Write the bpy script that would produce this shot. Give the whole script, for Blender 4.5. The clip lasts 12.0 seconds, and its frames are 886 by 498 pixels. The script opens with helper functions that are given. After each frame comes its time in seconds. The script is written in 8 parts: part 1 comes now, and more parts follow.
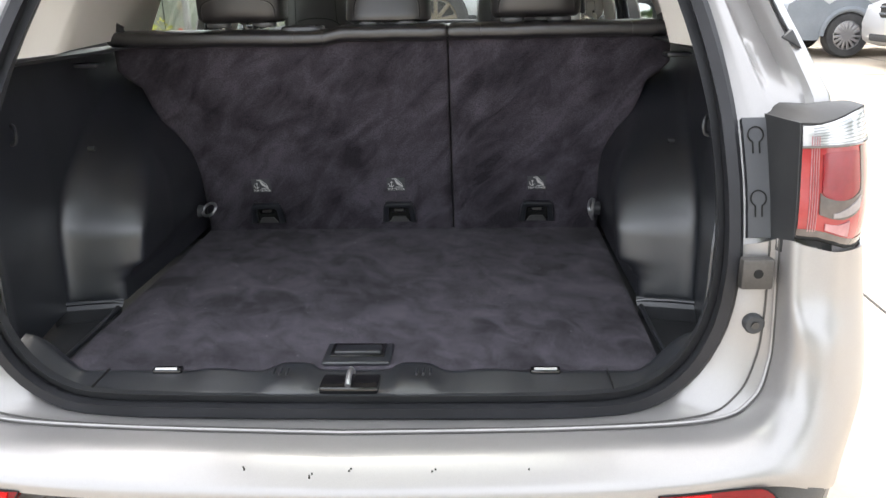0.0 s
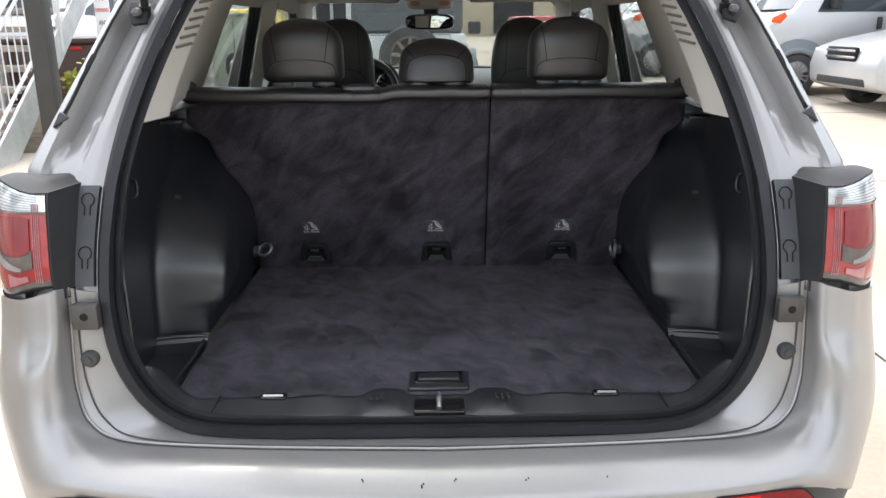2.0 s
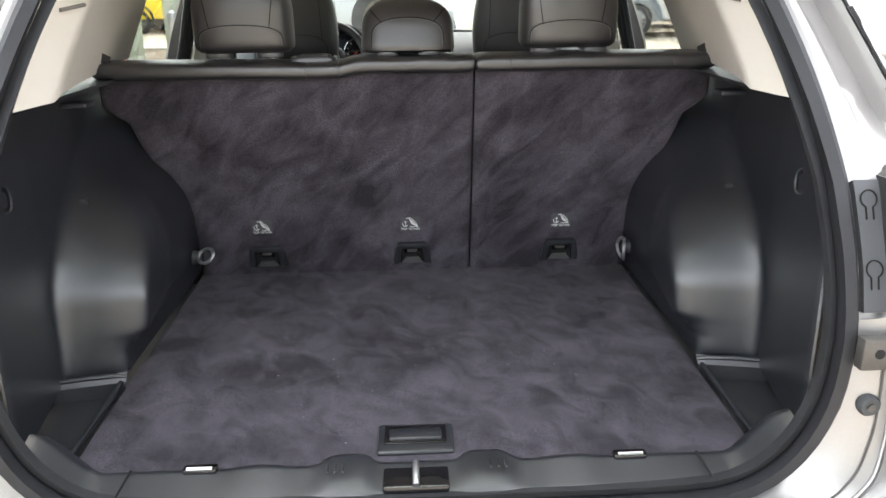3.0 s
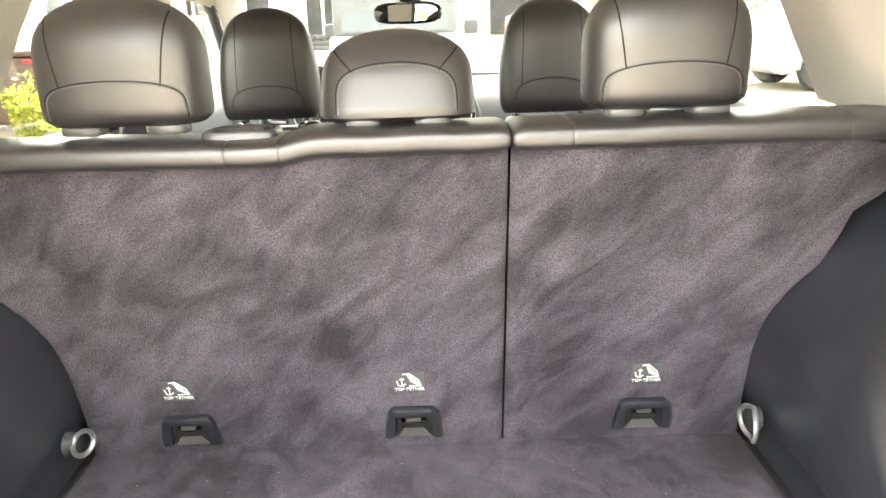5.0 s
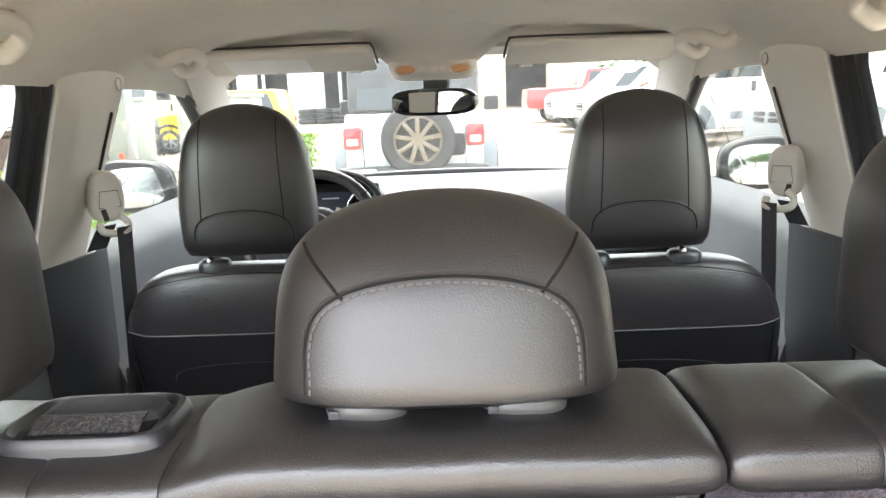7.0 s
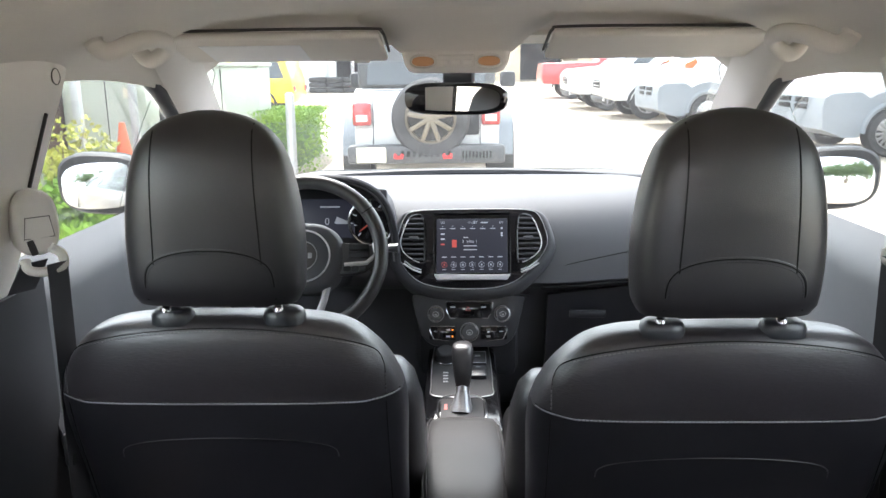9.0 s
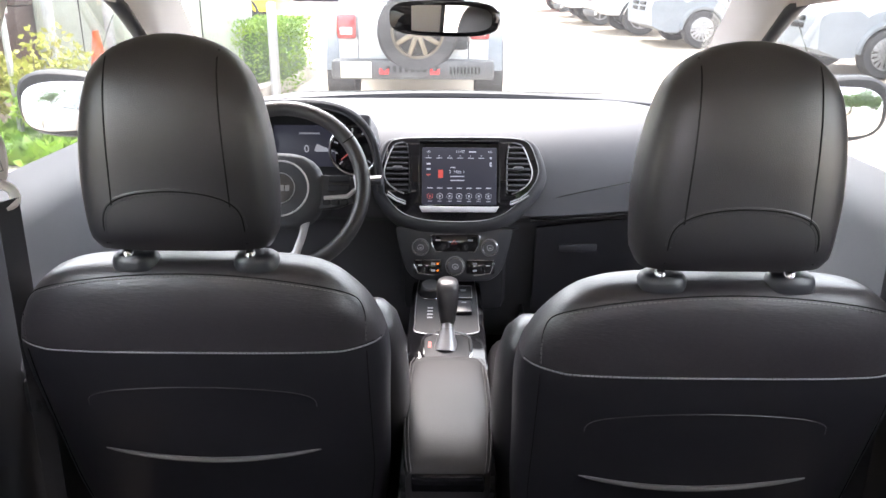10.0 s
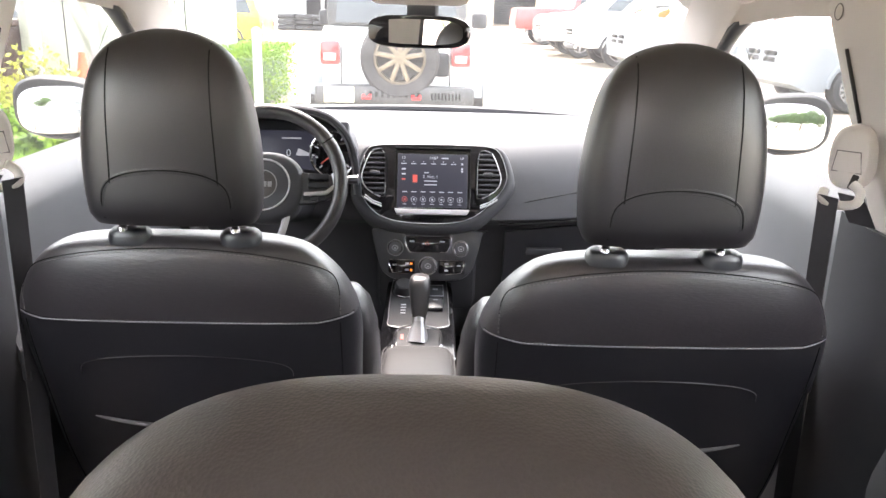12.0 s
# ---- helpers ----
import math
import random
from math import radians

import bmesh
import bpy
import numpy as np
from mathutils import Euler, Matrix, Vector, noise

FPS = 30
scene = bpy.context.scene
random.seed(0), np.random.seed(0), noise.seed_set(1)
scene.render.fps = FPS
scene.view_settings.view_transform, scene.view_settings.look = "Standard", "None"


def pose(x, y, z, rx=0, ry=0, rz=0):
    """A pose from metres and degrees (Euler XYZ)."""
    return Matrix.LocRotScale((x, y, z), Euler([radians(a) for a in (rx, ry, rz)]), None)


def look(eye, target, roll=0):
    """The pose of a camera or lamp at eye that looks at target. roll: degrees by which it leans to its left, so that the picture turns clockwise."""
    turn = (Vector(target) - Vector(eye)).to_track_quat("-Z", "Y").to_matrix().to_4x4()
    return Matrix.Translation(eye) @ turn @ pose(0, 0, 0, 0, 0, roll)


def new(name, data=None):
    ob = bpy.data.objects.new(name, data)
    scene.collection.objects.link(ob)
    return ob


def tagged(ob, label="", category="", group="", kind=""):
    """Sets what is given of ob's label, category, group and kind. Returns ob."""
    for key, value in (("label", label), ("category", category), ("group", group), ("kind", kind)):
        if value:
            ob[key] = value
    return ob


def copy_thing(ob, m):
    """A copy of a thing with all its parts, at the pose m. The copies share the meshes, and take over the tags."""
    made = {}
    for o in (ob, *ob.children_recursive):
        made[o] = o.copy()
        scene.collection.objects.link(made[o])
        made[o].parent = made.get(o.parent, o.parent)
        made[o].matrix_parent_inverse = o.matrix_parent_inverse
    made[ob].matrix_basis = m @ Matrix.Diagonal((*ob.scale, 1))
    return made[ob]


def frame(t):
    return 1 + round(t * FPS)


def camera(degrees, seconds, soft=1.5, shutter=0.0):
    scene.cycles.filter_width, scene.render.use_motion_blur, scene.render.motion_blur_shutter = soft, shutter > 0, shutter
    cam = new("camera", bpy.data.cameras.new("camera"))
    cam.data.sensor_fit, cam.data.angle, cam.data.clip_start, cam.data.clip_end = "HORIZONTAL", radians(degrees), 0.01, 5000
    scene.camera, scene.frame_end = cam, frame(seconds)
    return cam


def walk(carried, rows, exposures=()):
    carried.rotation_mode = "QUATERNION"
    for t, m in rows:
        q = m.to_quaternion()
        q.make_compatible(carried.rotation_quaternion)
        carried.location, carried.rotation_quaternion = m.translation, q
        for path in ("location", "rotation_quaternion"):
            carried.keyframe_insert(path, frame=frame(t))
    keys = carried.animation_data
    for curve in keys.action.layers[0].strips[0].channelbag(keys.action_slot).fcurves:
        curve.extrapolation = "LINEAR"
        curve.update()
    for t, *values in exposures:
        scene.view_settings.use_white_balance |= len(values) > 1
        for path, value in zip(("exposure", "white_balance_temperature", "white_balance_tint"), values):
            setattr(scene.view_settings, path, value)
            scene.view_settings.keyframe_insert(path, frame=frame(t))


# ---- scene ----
EXPOSURES = [(0.0, 0.9, 6600, 11), (0.5, 0.38, 6500, 10), (1.0, 0.12, 6500, 11), (1.5, 0.05, 6500, 11), (2.5, 0.9, 6300, 10), (2.7, 1.05, 6400, 10), (4.3, 3.48, 8100, 8), (5.0, 3.38, 7700, 8), (5.5, 2.95, 6800, 13),
             (6.0, 2.65, 6700, 13), (6.5, 2.65, 6700, 13), (7.0, 2.6, 6700, 13), (8.8, 2.35, 6350, 16), (9.5, 2.35, 6300, 17), (10.0, 2.65, 6500, 22), (10.5, 3.25, 6700, 24), (11.2, 3.25, 6700, 24), (12.0, 3.05, 6800, 22)]
cam = camera(59.3, 12.0)
PATH = [
    (0, (0.23, -1.189, 1.411), (0.134, 0.709, 0.788), -1.3),
    (0.5, (0.165, -1.438, 1.475), (0.069, 0.48, 0.917), -0.7),
    (1, (0.096, -1.538, 1.515), (0.024, 0.391, 0.992), -0.7),
    (1.5, (0.028, -1.513, 1.514), (0.008, 0.415, 0.98), -0.5),
    (2, (-0.007, -1.393, 1.505), (0.013, 0.528, 0.95), -0.4),
    (2.5, (0.005, -1.189, 1.498), (0.056, 0.719, 0.902), -0.4),
    (2.7, (0.008, -1.114, 1.494), (0.068, 0.787, 0.878), -0.5),
    (4.3, (0.002, -0.476, 1.472), (0.083, 1.403, 0.794), -2.4),
    (4.5, (0.026, -0.398, 1.464), (0.088, 1.495, 0.823), -2.1),
    (5, (0.049, -0.239, 1.468), (0.063, 1.684, 0.918), -2.0),
    (5.5, (0.012, -0.065, 1.487), (0.03, 1.879, 1.019), -2.1),
    (6, (-0.003, 0.096, 1.5), (0.018, 2.049, 1.069), -2.1),
    (6.5, (0.017, 0.264, 1.51), (0.022, 2.223, 1.109), -2.0),
    (7, (0.007, 0.393, 1.525), (-0.012, 2.357, 1.146), -2.2),
    (8.8, (-0.017, 0.726, 1.579), (-0.061, 2.681, 1.16), -0.9),
    (9, (-0.018, 0.754, 1.584), (-0.058, 2.702, 1.134), -0.6),
    (9.5, (-0.02, 0.814, 1.603), (-0.041, 2.738, 1.056), -0.1),
    (10, (-0.019, 0.848, 1.6), (-0.022, 2.737, 0.942), 0.4),
    (10.5, (-0.009, 0.854, 1.608), (0.001, 2.717, 0.88), 0.6),
    (11, (-0.003, 0.843, 1.612), (0.017, 2.708, 0.892), 0.7),
    (11.5, (0.002, 0.797, 1.592), (0.031, 2.682, 0.924), 1.1),
    (12, (0.003, 0.718, 1.564), (0.047, 2.63, 0.98), 1.5),
]
walk(cam, [(t, look(eye, target, roll)) for t, eye, target, roll in PATH], EXPOSURES)

# ---------- sky and sun ----------
world = bpy.data.worlds.new("world")
scene.world = world
world.use_nodes = True
wn = world.node_tree
sky = wn.nodes.new("ShaderNodeTexSky")
sky.sky_type, sky.sun_disc = "NISHITA", False
sky.sun_elevation, sky.sun_rotation = radians(58), radians(-15.5)
sky.dust_density, sky.air_density = 3.0, 1.0
soft_sky = wn.nodes.new("ShaderNodeHueSaturation")
soft_sky.inputs["Saturation"].default_value = 0.4
soft_sky.inputs["Value"].default_value = 1.5
wn.links.new(sky.outputs["Color"], soft_sky.inputs["Color"])
# high thin cloud evens the sky out
cloud = wn.nodes.new("ShaderNodeMix")
cloud.data_type, cloud.blend_type = "RGBA", "ADD"
cloud.inputs["Factor"].default_value = 1.0
cloud.inputs[7].default_value = (6.3, 6.6, 7.0, 1)
wn.links.new(soft_sky.outputs["Color"], cloud.inputs[6])
wn.links.new(cloud.outputs[2], wn.nodes["Background"].inputs["Color"])
wn.nodes["Background"].inputs["Strength"].default_value = 0.15
lamp = bpy.data.lights.new("sun", "SUN")
lamp.energy, lamp.angle, lamp.color = 1.3, radians(20), (1.0, 0.94, 0.86)
sun = new("sun", lamp)
# the sun stands 58 degrees high, ahead of the camera and to its left
sun.matrix_world = look((-1.0, 3.6, 6.0), (0, 0, 0))


# ---------- materials ----------
def mat(name, color, rough=0.5, metal=0.0, grain=0.0, scale=200.0, mix=None, patch=4.0, bump=0.0, coat=0.0, kind="noise",
        spec=0.5, sheen=0.0, contrast=(0.35, 0.65), rvar=0.0, stretch=(1, 1, 1), swirl=0.0):
    """A surface with broad patches (mix, patch), fine grain (grain, scale) and relief."""
    m = bpy.data.materials.new(name)
    m.use_nodes = True
    nt = m.node_tree
    b = nt.nodes["Principled BSDF"]
    b.inputs["Roughness"].default_value = rough
    b.inputs["Metallic"].default_value = metal
    b.inputs["Specular IOR Level"].default_value = spec
    b.inputs["Coat Weight"].default_value = coat
    b.inputs["Coat Roughness"].default_value = 0.06 if coat > 0.2 else 0.40
    b.inputs["Sheen Weight"].default_value = sheen
    b.inputs["Sheen Roughness"].default_value = 0.5
    co = nt.nodes.new("ShaderNodeTexCoord")
    mp = nt.nodes.new("ShaderNodeMapping")
    mp.inputs["Scale"].default_value = stretch
    nt.links.new(co.outputs["Object"], mp.inputs["Vector"])
    big = nt.nodes.new("ShaderNodeTexNoise")
    big.inputs["Scale"].default_value, big.inputs["Detail"].default_value = patch, 5.0
    big.inputs["Distortion"].default_value = swirl
    nt.links.new(mp.outputs["Vector"], big.inputs["Vector"])
    if kind == "voronoi":
        fine = nt.nodes.new("ShaderNodeTexVoronoi")
        out = fine.outputs["Distance"]
    else:
        fine = nt.nodes.new("ShaderNodeTexNoise")
        fine.inputs["Detail"].default_value = 3.0
        out = fine.outputs["Fac"]
    fine.inputs["Scale"].default_value = scale
    nt.links.new(mp.outputs["Vector"], fine.inputs["Vector"])
    ramp = nt.nodes.new("ShaderNodeValToRGB")
    ramp.color_ramp.elements[0].position, ramp.color_ramp.elements[1].position = contrast
    ramp.color_ramp.elements[0].color = (*color, 1)
    ramp.color_ramp.elements[1].color = (*(mix or color), 1)
    nt.links.new(big.outputs["Fac"], ramp.inputs["Fac"])
    hsv = nt.nodes.new("ShaderNodeHueSaturation")
    ma = nt.nodes.new("ShaderNodeMath")
    ma.operation = "MULTIPLY_ADD"
    ma.inputs[1].default_value, ma.inputs[2].default_value = 2 * grain, 1 - grain
    nt.links.new(out, ma.inputs[0])
    nt.links.new(ma.outputs[0], hsv.inputs["Value"])
    nt.links.new(ramp.outputs["Color"], hsv.inputs["Color"])
    nt.links.new(hsv.outputs["Color"], b.inputs["Base Color"])
    if rvar:
        rr = nt.nodes.new("ShaderNodeMath")
        rr.operation = "MULTIPLY_ADD"
        rr.inputs[1].default_value, rr.inputs[2].default_value = 2 * rvar, rough - rvar
        nt.links.new(big.outputs["Fac"], rr.inputs[0])
        nt.links.new(rr.outputs[0], b.inputs["Roughness"])
    if bump:
        bp = nt.nodes.new("ShaderNodeBump")
        bp.inputs["Strength"].default_value, bp.inputs["Distance"].default_value = min(1.0, bump), 0.002
        nt.links.new(out, bp.inputs["Height"])
        nt.links.new(bp.outputs["Normal"], b.inputs["Normal"])
    return m


def glow(name, color, strength):
    m = mat(name, color, 0.4)
    b = m.node_tree.nodes["Principled BSDF"]
    b.inputs["Emission Color"].default_value = (*color, 1)
    b.inputs["Emission Strength"].default_value = strength
    return m


def glass(name, color=(1, 1, 1), rough=0.0, dust=0.0):
    m = bpy.data.materials.new(name)
    m.use_nodes = True
    nt = m.node_tree
    nt.nodes.clear()
    o = nt.nodes.new("ShaderNodeOutputMaterial")
    tr = nt.nodes.new("ShaderNodeBsdfTransparent")
    tr.inputs["Color"].default_value = (*color, 1)
    gl = nt.nodes.new("ShaderNodeBsdfGlossy")
    gl.inputs["Roughness"].default_value = rough
    lw = nt.nodes.new("ShaderNodeLayerWeight")
    lw.inputs["Blend"].default_value = 0.5
    pw = nt.nodes.new("ShaderNodeMath")
    pw.operation, pw.inputs[1].default_value = "POWER", 4.0
    nt.links.new(lw.outputs["Facing"], pw.inputs[0])
    fr = nt.nodes.new("ShaderNodeMath")
    fr.operation, fr.inputs[1].default_value, fr.inputs[2].default_value = "MULTIPLY_ADD", 0.6, 0.03
    nt.links.new(pw.outputs[0], fr.inputs[0])
    mx = nt.nodes.new("ShaderNodeMixShader")
    nt.links.new(fr.outputs[0], mx.inputs[0])
    nt.links.new(tr.outputs[0], mx.inputs[1])
    nt.links.new(gl.outputs[0], mx.inputs[2])
    nt.links.new(mx.outputs[0], o.inputs[0])
    if dust:
        # a thin film of dust, thicker in drifts
        film = nt.nodes.new("ShaderNodeBsdfTranslucent")
        film.inputs["Color"].default_value = (0.80, 0.80, 0.78, 1)
        drift = nt.nodes.new("ShaderNodeTexNoise")
        drift.inputs["Scale"].default_value, drift.inputs["Detail"].default_value = 2.2, 4.0
        place = nt.nodes.new("ShaderNodeTexCoord")
        nt.links.new(place.outputs["Object"], drift.inputs["Vector"])
        much = nt.nodes.new("ShaderNodeMath")
        much.operation, much.inputs[1].default_value = "MULTIPLY", 2 * dust
        nt.links.new(drift.outputs["Fac"], much.inputs[0])
        dm_ = nt.nodes.new("ShaderNodeMixShader")
        nt.links.new(much.outputs[0], dm_.inputs[0])
        nt.links.new(mx.outputs[0], dm_.inputs[1])
        nt.links.new(film.outputs[0], dm_.inputs[2])
        nt.links.new(dm_.outputs[0], o.inputs[0])
    return m


M = {}
M["silver"] = mat("silver_paint", (0.322, 0.312, 0.305), 0.36, 0.52, 0.16, 900, (0.354, 0.343, 0.335), 1.5, coat=0.5)
M["silver2"] = mat("silver_van_paint", (0.50, 0.51, 0.52), 0.35, 0.5, 0.04, 300, (0.55, 0.55, 0.56), 1.5, coat=0.5)
M["white"] = mat("white_paint", (0.60, 0.61, 0.62), 0.3, 0, 0.02, 80, (0.66, 0.66, 0.66), 1.0, coat=0.6)
M["red_paint"] = mat("red_paint", (0.42, 0.03, 0.03), 0.3, 0, 0.03, 60, (0.5, 0.04, 0.04), 1.0, coat=0.6)
M["yellow_paint"] = mat("yellow_paint", (0.85, 0.60, 0.02), 0.3, 0, 0.03, 60, (0.9, 0.66, 0.03), 1.0, coat=0.6)
M["plastic"] = mat("black_grained_plastic", (0.011, 0.0125, 0.016), 0.35, 0, 0.2, 1400, (0.019, 0.021, 0.026), 6, bump=0.12, kind="voronoi", rvar=0.05, spec=1.0, coat=0.18)
M["plastic_m"] = mat("matt_black_plastic", (0.029, 0.030, 0.033), 0.55, 0, 0.2, 900, (0.039, 0.040, 0.043), 8, bump=0.2, spec=0.3)
M["cover"] = mat("grey_black_plastic", (0.058, 0.061, 0.067), 0.5, 0, 0.2, 900, (0.070, 0.073, 0.079), 5, bump=0.2)
M["cladding"] = mat("weathered_black_cladding", (0.05, 0.052, 0.055), 0.6, 0, 0.15, 500, (0.075, 0.078, 0.08), 5, bump=0.3)
M["rubber"] = mat("rubber_seal", (0.017, 0.0175, 0.020), 0.50, 0, 0.15, 400, (0.023, 0.0235, 0.027), 10, bump=0.15, spec=0.35)
M["carpet"] = mat("charcoal_carpet", (0.0228, 0.0198, 0.0258), 0.95, 0, 1.45, 520, (0.088, 0.079, 0.097), 5.0, bump=1.0, sheen=0.06, contrast=(0.38, 0.635), spec=0.2, swirl=0.5)
# brushed strokes in the nap, crossing the broad patches
nt = M["carpet"].node_tree
brush = nt.nodes.new("ShaderNodeTexNoise")
brush.inputs["Scale"].default_value, brush.inputs["Detail"].default_value, brush.inputs["Distortion"].default_value = 10.0, 10.0, 1.1
lay = nt.nodes.new("ShaderNodeMapping")
lay.vector_type = "TEXTURE"
lay.inputs["Rotation"].default_value, lay.inputs["Scale"].default_value = (0, 0.62, 0.5), (0.55, 1.0, 1.7)
nt.links.new(next(n for n in nt.nodes if n.type == "TEX_COORD").outputs["Object"], lay.inputs["Vector"])
nt.links.new(lay.outputs["Vector"], brush.inputs["Vector"])
both = nt.nodes.new("ShaderNodeMath")
both.operation, both.inputs[1].default_value = "MULTIPLY_ADD", 0.5
half = nt.nodes.new("ShaderNodeMath")
half.operation, half.inputs[1].default_value = "MULTIPLY", 0.5
tone = next(n for n in nt.nodes if n.type == "VALTORGB")
patches = tone.inputs["Fac"].links[0].from_socket
nt.links.new(patches, half.inputs[0])
nt.links.new(brush.outputs["Fac"], both.inputs[0])
nt.links.new(half.outputs[0], both.inputs[2])
nt.links.new(both.outputs[0], tone.inputs["Fac"])
M["leather"] = mat("black_leather", (0.0135, 0.0125, 0.0136), 0.38, 0, 0.25, 800, (0.018, 0.0168, 0.018), 6, bump=0.13, kind="voronoi", rvar=0.08, spec=1.0, coat=0.2)
M["vinyl"] = mat("black_vinyl_seat_back", (0.020, 0.0198, 0.0228), 0.42, 0, 0.2, 900, (0.025, 0.0248, 0.0283), 6, bump=0.08, kind="voronoi", spec=0.4)
M["leather_w"] = mat("creased_black_leather", (0.034, 0.0305, 0.0332), 0.40, 0, 0.15, 210, (0.042, 0.038, 0.041), 7, bump=0.26, rvar=0.10, spec=1.0, coat=0.12, stretch=(0.45, 1.0, 1.8))
M["leather_arm"] = mat("armrest_leather", (0.036, 0.034, 0.034), 0.50, 0, 0.2, 700, (0.031, 0.029, 0.029), 6, bump=0.14, kind="voronoi", rvar=0.06, spec=0.55)
M["thread_l"] = mat("pale_grey_thread", (0.135, 0.13, 0.13), 0.8, 0, 0.2, 300)
M["thread"] = mat("grey_thread", (0.30, 0.30, 0.31), 0.8, 0, 0.2, 300)
M["thread_m"] = mat("mid_grey_thread", (0.08, 0.075, 0.075), 0.8, 0, 0.2, 300)
# black leather made paler: the shine on the map pocket edge is in the colour
M["leather_glint"] = mat("black_leather_edge_shine", (0.14, 0.135, 0.135), 0.3, 0, 0.1, 900, (0.16, 0.155, 0.155), 6, spec=1.0)
M["weave"] = mat("belt_weave", (0.03, 0.03, 0.031), 0.5, 0, 0.9, 420, (0.09, 0.085, 0.085), 260, bump=0.9, contrast=(0.45, 0.55))
M["thread_d"] = mat("dark_thread", (0.06, 0.06, 0.065), 0.8, 0, 0.2, 300)
M["groove"] = mat("seam_groove", (0.006, 0.006, 0.006), 0.9)
M["liner"] = mat("warm_grey_headliner", (0.73, 0.69, 0.63), 0.95, 0, 0.10, 700, (0.77, 0.73, 0.67), 5, bump=0.3, spec=0.1)
M["trim"] = mat("warm_grey_pillar_trim", (0.70, 0.66, 0.60), 0.55, 0, 0.06, 900, (0.74, 0.70, 0.64), 4, bump=0.15)
M["trim_g"] = mat("grey_slot", (0.20, 0.185, 0.165), 0.8)
M["trim_d"] = mat("shadow_gap", (0.05, 0.045, 0.04), 0.8)
M["door"] = mat("blue_grey_door_skin", (0.13, 0.138, 0.148), 0.55, 0, 0.12, 900, (0.15, 0.158, 0.168), 5, bump=0.15, kind="voronoi")
M["dash"] = mat("charcoal_dash_skin", (0.084, 0.086, 0.092), 0.6, 0, 0.15, 900, (0.095, 0.097, 0.103), 5, bump=0.25, kind="voronoi", spec=0.35)
M["pillar_low"] = mat("dark_grey_pillar_skin", (0.030, 0.032, 0.037), 0.6, 0, 0.15, 700, (0.038, 0.040, 0.046), 5, bump=0.2)
M["gloss"] = mat("gloss_black", (0.008, 0.008, 0.009), 0.08, 0, 0.0, 10, coat=0.5)
M["chrome"] = mat("satin_chrome", (0.55, 0.55, 0.56), 0.18, 1.0, 0.02, 200)
M["steel"] = mat("bare_steel", (0.55, 0.55, 0.55), 0.3, 1.0, 0.1, 150)
M["dark_metal"] = mat("dark_grey_bracket", (0.06, 0.057, 0.054), 0.45, 0.3, 0.2, 300, (0.09, 0.085, 0.08), 20)
M["red_fog"] = mat("bright_red_lens", (0.52, 0.006, 0.008), 0.2, 0, 0.15, 150, (0.60, 0.012, 0.012), 14, spec=0.35)
M["pink_lens"] = mat("pink_clear_lens", (0.36, 0.15, 0.16), 0.15, 0, 0.2, 120, (0.45, 0.22, 0.23), 20, coat=0.6)
M["grey_lens"] = mat("grey_lens", (0.22, 0.20, 0.20), 0.15, 0, 0.2, 120, (0.32, 0.29, 0.29), 20, coat=0.6)
M["red_lens"] = mat("red_lens", (0.30, 0.022, 0.026), 0.12, 0, 0.15, 150, (0.40, 0.05, 0.05), 14, coat=0.6)
M["surround"] = mat("grey_lamp_surround_plastic", (0.024, 0.025, 0.027), 0.6, 0, 0.2, 900, (0.036, 0.037, 0.039), 6, bump=0.2, spec=0.35)
M["gutter"] = mat("black_gutter_rubber", (0.012, 0.012, 0.013), 0.5, 0, 0.2, 300, (0.02, 0.02, 0.021), 15, bump=0.1, spec=0.3)
M["guide"] = mat("grey_guide_plastic", (0.06, 0.06, 0.06), 0.3, 0, 0.15, 600, (0.08, 0.08, 0.08), 6)
M["red_mid"] = mat("glassy_red_lens", (0.17, 0.006, 0.012), 0.10, 0, 0.15, 150, (0.24, 0.012, 0.02), 14, coat=0.6)
M["smoked_lens"] = mat("smoked_lens", (0.075, 0.060, 0.055), 0.14, 0, 0.2, 120, (0.12, 0.10, 0.09), 20, coat=0.6)
M["clear_rib"] = mat("clear_lens_rib", (0.30, 0.31, 0.32), 0.12, 0.3, 0.2, 120, (0.40, 0.41, 0.42), 20, coat=0.6)
M["red_deep"] = mat("deep_red_lens", (0.16, 0.006, 0.008), 0.22, 0, 0.1, 150, (0.22, 0.010, 0.010), 14, spec=0.35)
M["clear_lens"] = mat("clear_ribbed_lens", (0.50, 0.51, 0.53), 0.12, 0.3, 0.2, 120, (0.85, 0.85, 0.86), 20, coat=0.6)
M["tint"] = glass("privacy_glass", (0.86, 0.89, 0.86))
M["front_glass"] = glass("windscreen_glass", (0.73, 0.76, 0.74), dust=0.005)
M["dark_glass"] = mat("dark_car_glass", (0.03, 0.04, 0.045), 0.06, 0, 0.0, 10, coat=0.3)
M["mirror"] = mat("mirror_silver", (0.9, 0.9, 0.9), 0.02, 1.0)
M["concrete"] = mat("pale_concrete", (0.39, 0.325, 0.25), 0.9, 0, 0.12, 45, (0.49, 0.43, 0.355), 0.45, bump=0.06, contrast=(0.40, 0.58))
M["kerb"] = mat("kerb_concrete", (0.42, 0.38, 0.32), 0.9, 0, 0.2, 25, (0.52, 0.48, 0.42), 2, bump=0.4)
M["mulch"] = mat("brown_mulch", (0.10, 0.07, 0.045), 0.95, 0, 0.6, 30, (0.2, 0.15, 0.10), 6, bump=1.0)
